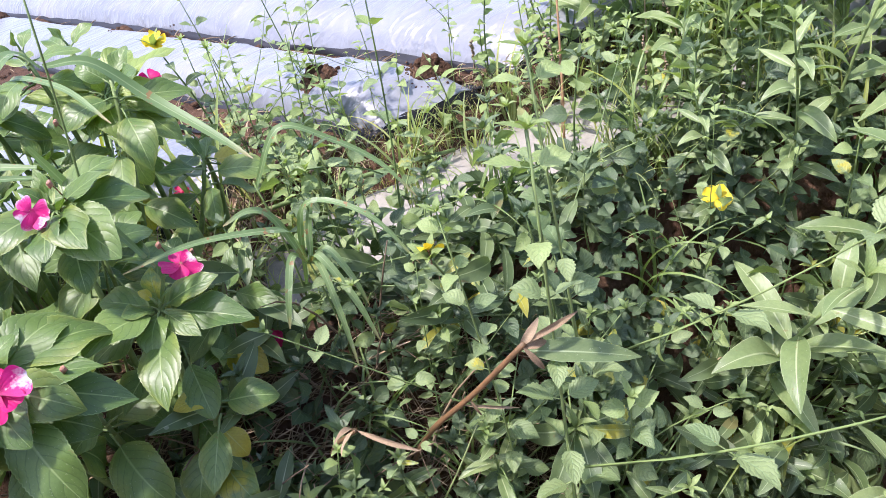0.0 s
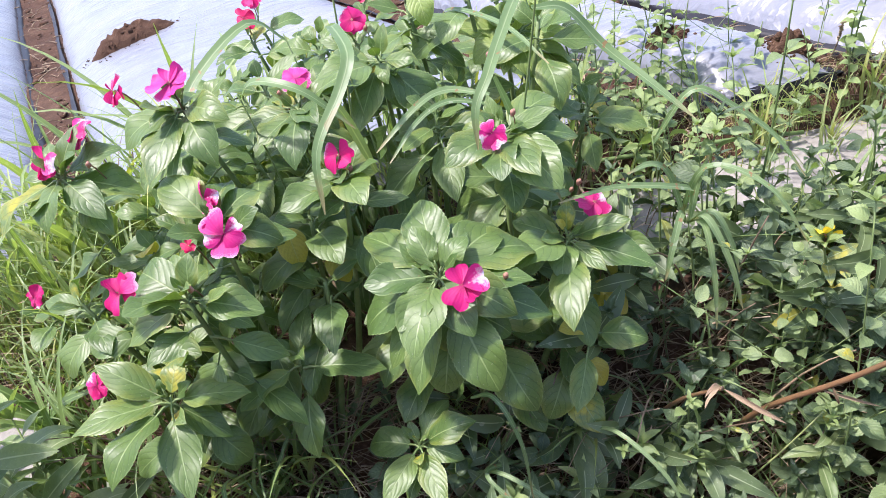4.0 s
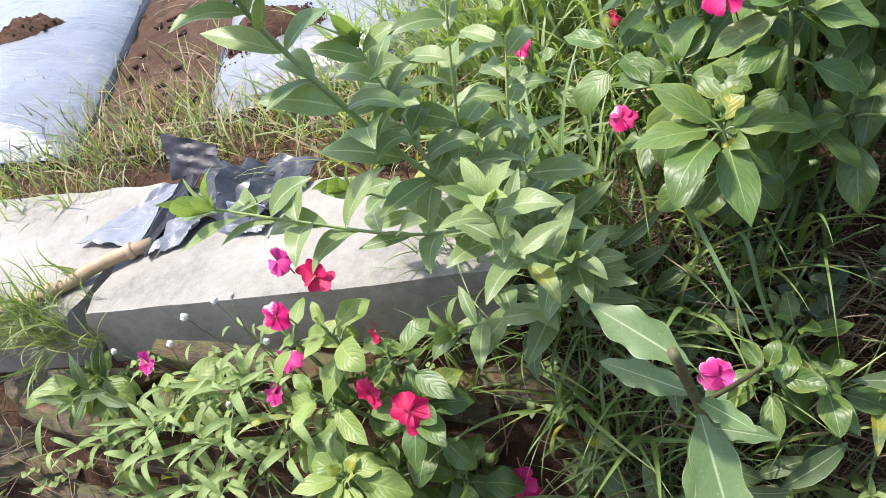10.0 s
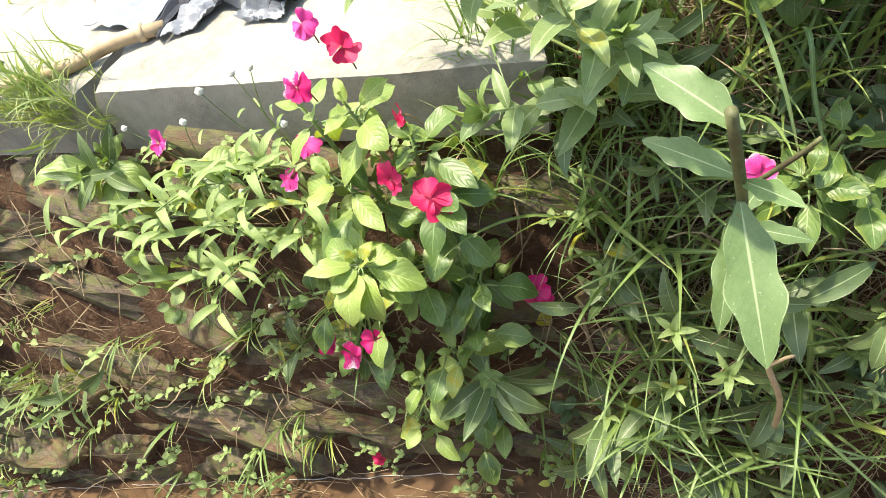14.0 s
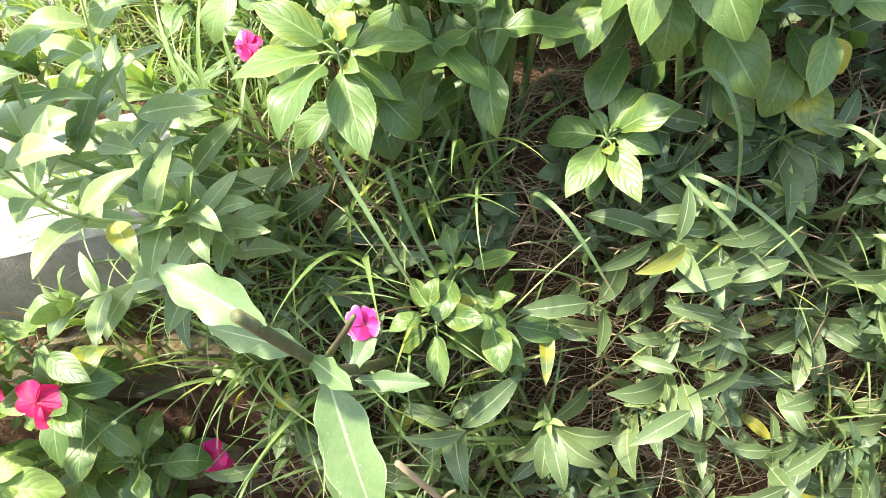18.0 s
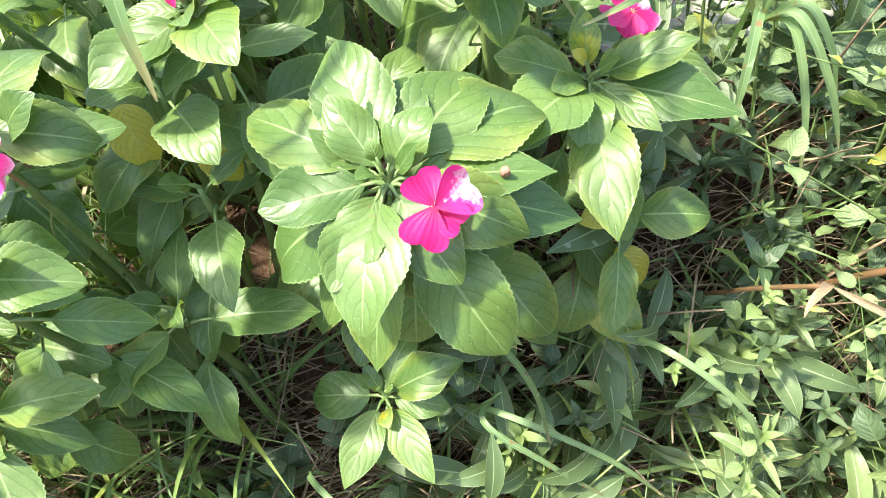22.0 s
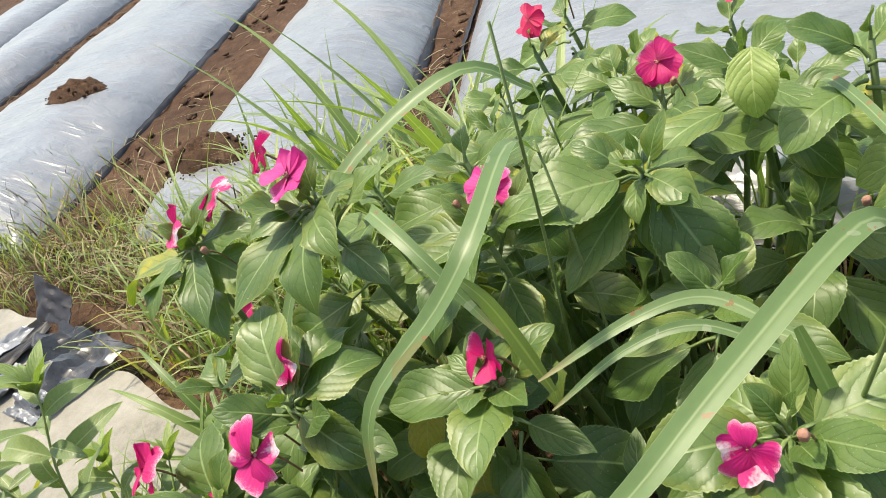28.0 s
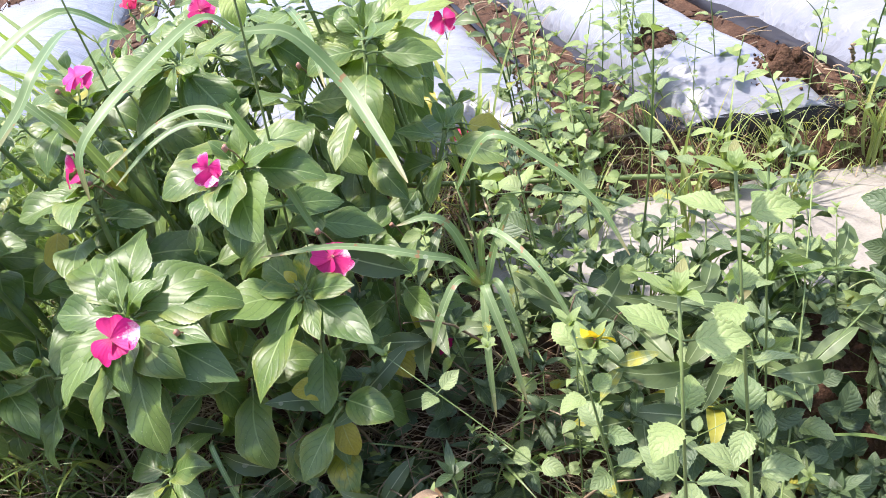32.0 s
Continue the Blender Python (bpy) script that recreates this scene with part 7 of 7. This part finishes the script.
def wall_growth():
    """Small weeds, moss and hanging roots on the rubble."""
    r = random.Random(67)
    a, g, w = Soup(), Soup(), Soup()
    thin = leaf_shape(width=0.04, peak=0.3, tip=1.5, bend=0.6, fold=0.3, nu=5, base=0.35, across=1)
    for i in range(520):
        x = r.uniform(-3.2, -0.8)
        z = 0.03 + 0.80 * r.random()
        if fuzz(x, z, 5.0, 5) + 0.35 * fuzz(x, z, 8.0, 15) < -0.12:
            continue
        y = bank_y(x, z) - r.uniform(0.005, 0.045)
        p = Vector((x, y, z))
        way = Vector((r.uniform(-0.6, 0.6), -0.7, r.uniform(-0.2, 0.7))).normalized()
        k = r.random()
        if k < 0.8:
            sprig(a, p, way, 5, r.uniform(0.010, 0.024), SMALL_MINT, r)
        else:
            for _ in range(6):
                d = (way + Vector((r.uniform(-0.7, 0.7), r.uniform(-0.4, 0.1), r.uniform(-0.3, 0.6)))).normalized()
                g.add(thin, aim(p, d, (0, -0.2, 1), r.uniform(0.05, 0.15), r.uniform(-0.5, 0.5)))
    for i in range(150):
        x = r.uniform(-3.0, -0.6)
        z = r.uniform(0.25, 0.82)
        p = Vector((x, bank_y(x, z) - 0.03, z))
        q = p + Vector((r.uniform(-0.15, 0.15), r.uniform(-0.08, 0.0), -r.uniform(0.04, 0.22)))
        w.tube(arc(p, q, (r.uniform(-0.03, 0.03), -0.03, 0), 5), r.uniform(0.0010, 0.0022), 0.0008, 3)
    tagged(new("wall_weeds", a.mesh("wall_weeds", M_MINT_TIP)), "small green weeds growing on the wet rubble", "weeds", kind="stuff")
    tagged(new("wall_grass", g.mesh("wall_grass", M_GRASS)), "thin green grass growing on the wet rubble", "grass", kind="stuff")
    tagged(new("hanging_roots", w.mesh("hanging_roots", M_STRAW)), "dry roots and stalks hanging over the rubble", "roots", kind="stuff")


wall_growth()


def dead_stalks():
    """Longer dry stems under the bushes, leaning and hanging over the bank."""
    r = random.Random(71)
    s, g = Soup(), Soup()
    for i in range(260):
        x, y = r.uniform(-0.72, 0.35), r.uniform(0.56, 0.86)
        p = Vector((x, y, ground_z(x, y)))
        q = p + Vector((r.uniform(-0.14, 0.14), r.uniform(-0.16, 0.02), r.uniform(0.02, 0.26)))
        (s if i % 3 else g).tube(arc(p, q, (0, 0, r.uniform(0, 0.06)), 6), r.uniform(0.0012, 0.0030), 0.0009, 4)
    tagged(new("dead_stalks", s.mesh("dead_stalks", M_STRAW)), "dry brown stalks leaning under the bushes", "straw", kind="stuff")
    tagged(new("bare_stems", g.mesh("bare_stems", M_STEM)), "bare green stems leaning under the bushes", "weeds", kind="stuff")


dead_stalks()

def tall_weeds():
    """Thin leafy stalks over the capping and before the beds, some with dry seed spikes."""
    r = random.Random(83)
    s, g, d_ = Soup(), Soup(), Soup()
    for i in range(140):
        x = r.uniform(0.22, 1.35)
        if 0.36 < x < 0.82 and i % 7:
            continue
        y = r.uniform(1.20, 1.48) if x < 0.8 else r.uniform(0.95, 1.45)
        h = r.uniform(0.10, 0.30) * (1.5 if x > 1.1 else 1.0)
        p = Vector((x, y, field_z(x, y) - 0.01))
        q = p + Vector((r.uniform(-0.06, 0.06), r.uniform(-0.07, 0.04), h))
        pts = arc(p, q, (r.uniform(-0.02, 0.02), 0, 0), 8)
        dry = r.random() < 0.22
        (d_ if dry else g).tube(pts, 0.0019, 0.0010, 4)
        if dry:
            for k in range(16):
                c = pts[7].lerp(pts[4], k / 16)
                w = 0.004 + 0.004 * r.random()
                d_.add(LUMPS[k % 8], Matrix.Translation(c + Vector((r.uniform(-0.003, 0.003), r.uniform(-0.003, 0.003), 0))) @ Matrix.Scale(w, 4))
            continue
        n = int(h / 0.020)
        for k in range(n):
            t = 0.15 + 0.85 * k / n
            c = pts[min(6, int(t * 7))].lerp(pts[min(7, int(t * 7) + 1)], t * 7 % 1)
            d = sph(k * 97 + r.uniform(-25, 25), r.uniform(-10, 40))
            s.add(r.choice(SMALL_MINT if i % 3 else SMALL_LANCE), aim(c, d, (0, -0.3, 1), r.uniform(0.022, 0.040) * (1.2 - 0.5 * t) * (1 if i % 3 else 1.6), r.uniform(-0.4, 0.4)))
    tagged(new("tall_weed_leaves", s.mesh("tall_weed_leaves", M_MINT_TIP)), "light green leaves of thin tall weeds", "weeds", kind="stuff")
    tagged(new("tall_weed_stems", g.mesh("tall_weed_stems", M_STEM)), "thin green stalks of tall weeds", "weeds", kind="stuff")
    tagged(new("seed_spikes", d_.mesh("seed_spikes", M_STRAW)), "thin dry seed spikes among the weeds", "weeds", kind="stuff")


tall_weeds()

# ---- the small balsam with a pink flower on the bank ----
bank = thing("balsam_plant", "small balsam with one pink flower beside the snapped stalk", "flowering plant", (-0.50, 0.62, 0.68))
bk = Soup()
BF = (-0.50, 0.66, 0.70)
for k, (x, y, z, n) in enumerate([(-0.490, 0.565, 0.830, 8), (-0.420, 0.575, 0.800, 7), (-0.45, 0.61, 0.86, 7)]):
    grow(bank, bk, (x, y, z), n, 0.07, 500 + k, None, False, 2, BF)
finish(bank, bk)
flower(bank, (-0.552, 0.513, 0.888), (-0.1, -0.75, 0.6), 0.052, "pink", 510, (-0.505, 0.575, 0.825), 0.0)

# more lime green shoots of the wall balsams
lush = thing("balsam_plant", "dense light green balsam spilling down the rubble wall", "flowering plant", (-1.10, 0.62, 0.60), "wall balsams")
lu = Soup()
LF = (-1.08, 0.63, 0.56)
for k, (x, y, z, n, pale_leaf) in enumerate([(-1.20, 0.52, 0.76, 8, True), (-0.98, 0.48, 0.58, 7, False), (-1.16, 0.57, 0.98, 7, True), (-1.00, 0.55, 0.93, 7, False), (-1.00, 0.48, 0.28, 7, True), (-1.27, 0.50, 0.62, 7, False)]):
    grow(lush, lu, (x, y, z), n, 0.072, 520 + k, None, pale_leaf, 2, LF)
finish(lush, lu)

stick = thing("bamboo_stick", "thin green bamboo stick lying behind the weeds", "stick", (0.10, 1.28, 0.95))
st = Soup()
st.tube([p - Vector((0.10, 1.28, 0.95)) for p in spline([(-0.16, 1.35, 0.955), (0.11, 1.284, 0.965), (0.45, 1.252, 0.95), (0.62, 1.24, 0.93)], 12)], 0.0052, 0.0045, 7)
part("cane", st.mesh("cane", M_STEM), stick)


# ---- buds and single yellowed leaves on the bushes ----
def bud_shape():
    v, f, uv = lump(77, 1.0, 8, 6)
    v = v.copy()
    v[:, 2] *= 1.5
    return mesh_of("bud", v, f, uv, M_BUD)


BUD_MESH = bud_shape()
for owner, at in ((bush, (0.077, 0.950, 1.124)), (bush, (-0.016, 0.798, 1.352)), (bush, (0.052, 0.790, 1.238)), (bush, (-0.075, 0.660, 1.222)), (bush_left, (-0.425, 0.690, 1.290)), (bush_left, (-0.395, 0.775, 1.290)), (bush_left, (-0.226, 0.835, 1.312)), (bush_left, (-0.545, 0.880, 1.385)), (bush_back, (-0.30, 0.955, 1.385)), (bush_back, (0.02, 1.265, 1.275)), (bush_back, (-0.17, 1.16, 1.375)), (bush_back, (-0.004, 1.025, 1.338))):
    o = Vector(owner.location)
    p = Vector(at) - o
    s = Soup()
    s.tube(arc(p + Vector((0.004, 0.02, -0.035)), p, (0, 0, 0.006), 5), 0.0009, 0.0009, 4)
    b = part("bud", BUD_MESH, owner, aim(p, (0.3, -0.5, -0.4), (0, 0, 1), 0.0075), "pinkish flower bud")
    part("bud_stalk", s.mesh("bud_stalk", M_STEM_RED), owner)
for owner, at, d, L in ((bush_back, (0.028, 1.105, 1.165), (0.2, -0.7, -0.6), 0.065), (bush_left, (-0.335, 0.86, 1.235), (0.1, -0.6, -0.5), 0.06), (bush_left, (-0.29, 0.84, 1.19), (0.4, -0.6, -0.5), 0.05), (bush_back, (-0.26, 0.95, 1.30), (0.2, -0.7, -0.3), 0.07), (bush, (0.02, 0.72, 1.0), (0.3, -0.6, -0.6), 0.05), (bush_back, (0.044, 1.296, 1.165), (-0.2, -0.6, -0.7), 0.05)):
    part("leaf", YELLOW_MESH, owner, aim(Vector(at) - Vector(owner.location), d, (0, -0.5, 1), L), "yellowed leaf")

dry = thing("dry_stalk", "thin dark dead stalk standing in the tall weeds", "dead stalk", (0.80, 1.11, 0.88))
dk = Soup()
dk.tube([p - Vector((0.80, 1.11, 0.88)) for p in spline([(0.775, 1.08, 0.87), (0.83, 1.14, 1.02), (0.898, 1.229, 1.167), (0.93, 1.27, 1.26)], 12)], 0.0030, 0.0018, 6)
part("stem", dk.mesh("stem", M_DEAD), dry)
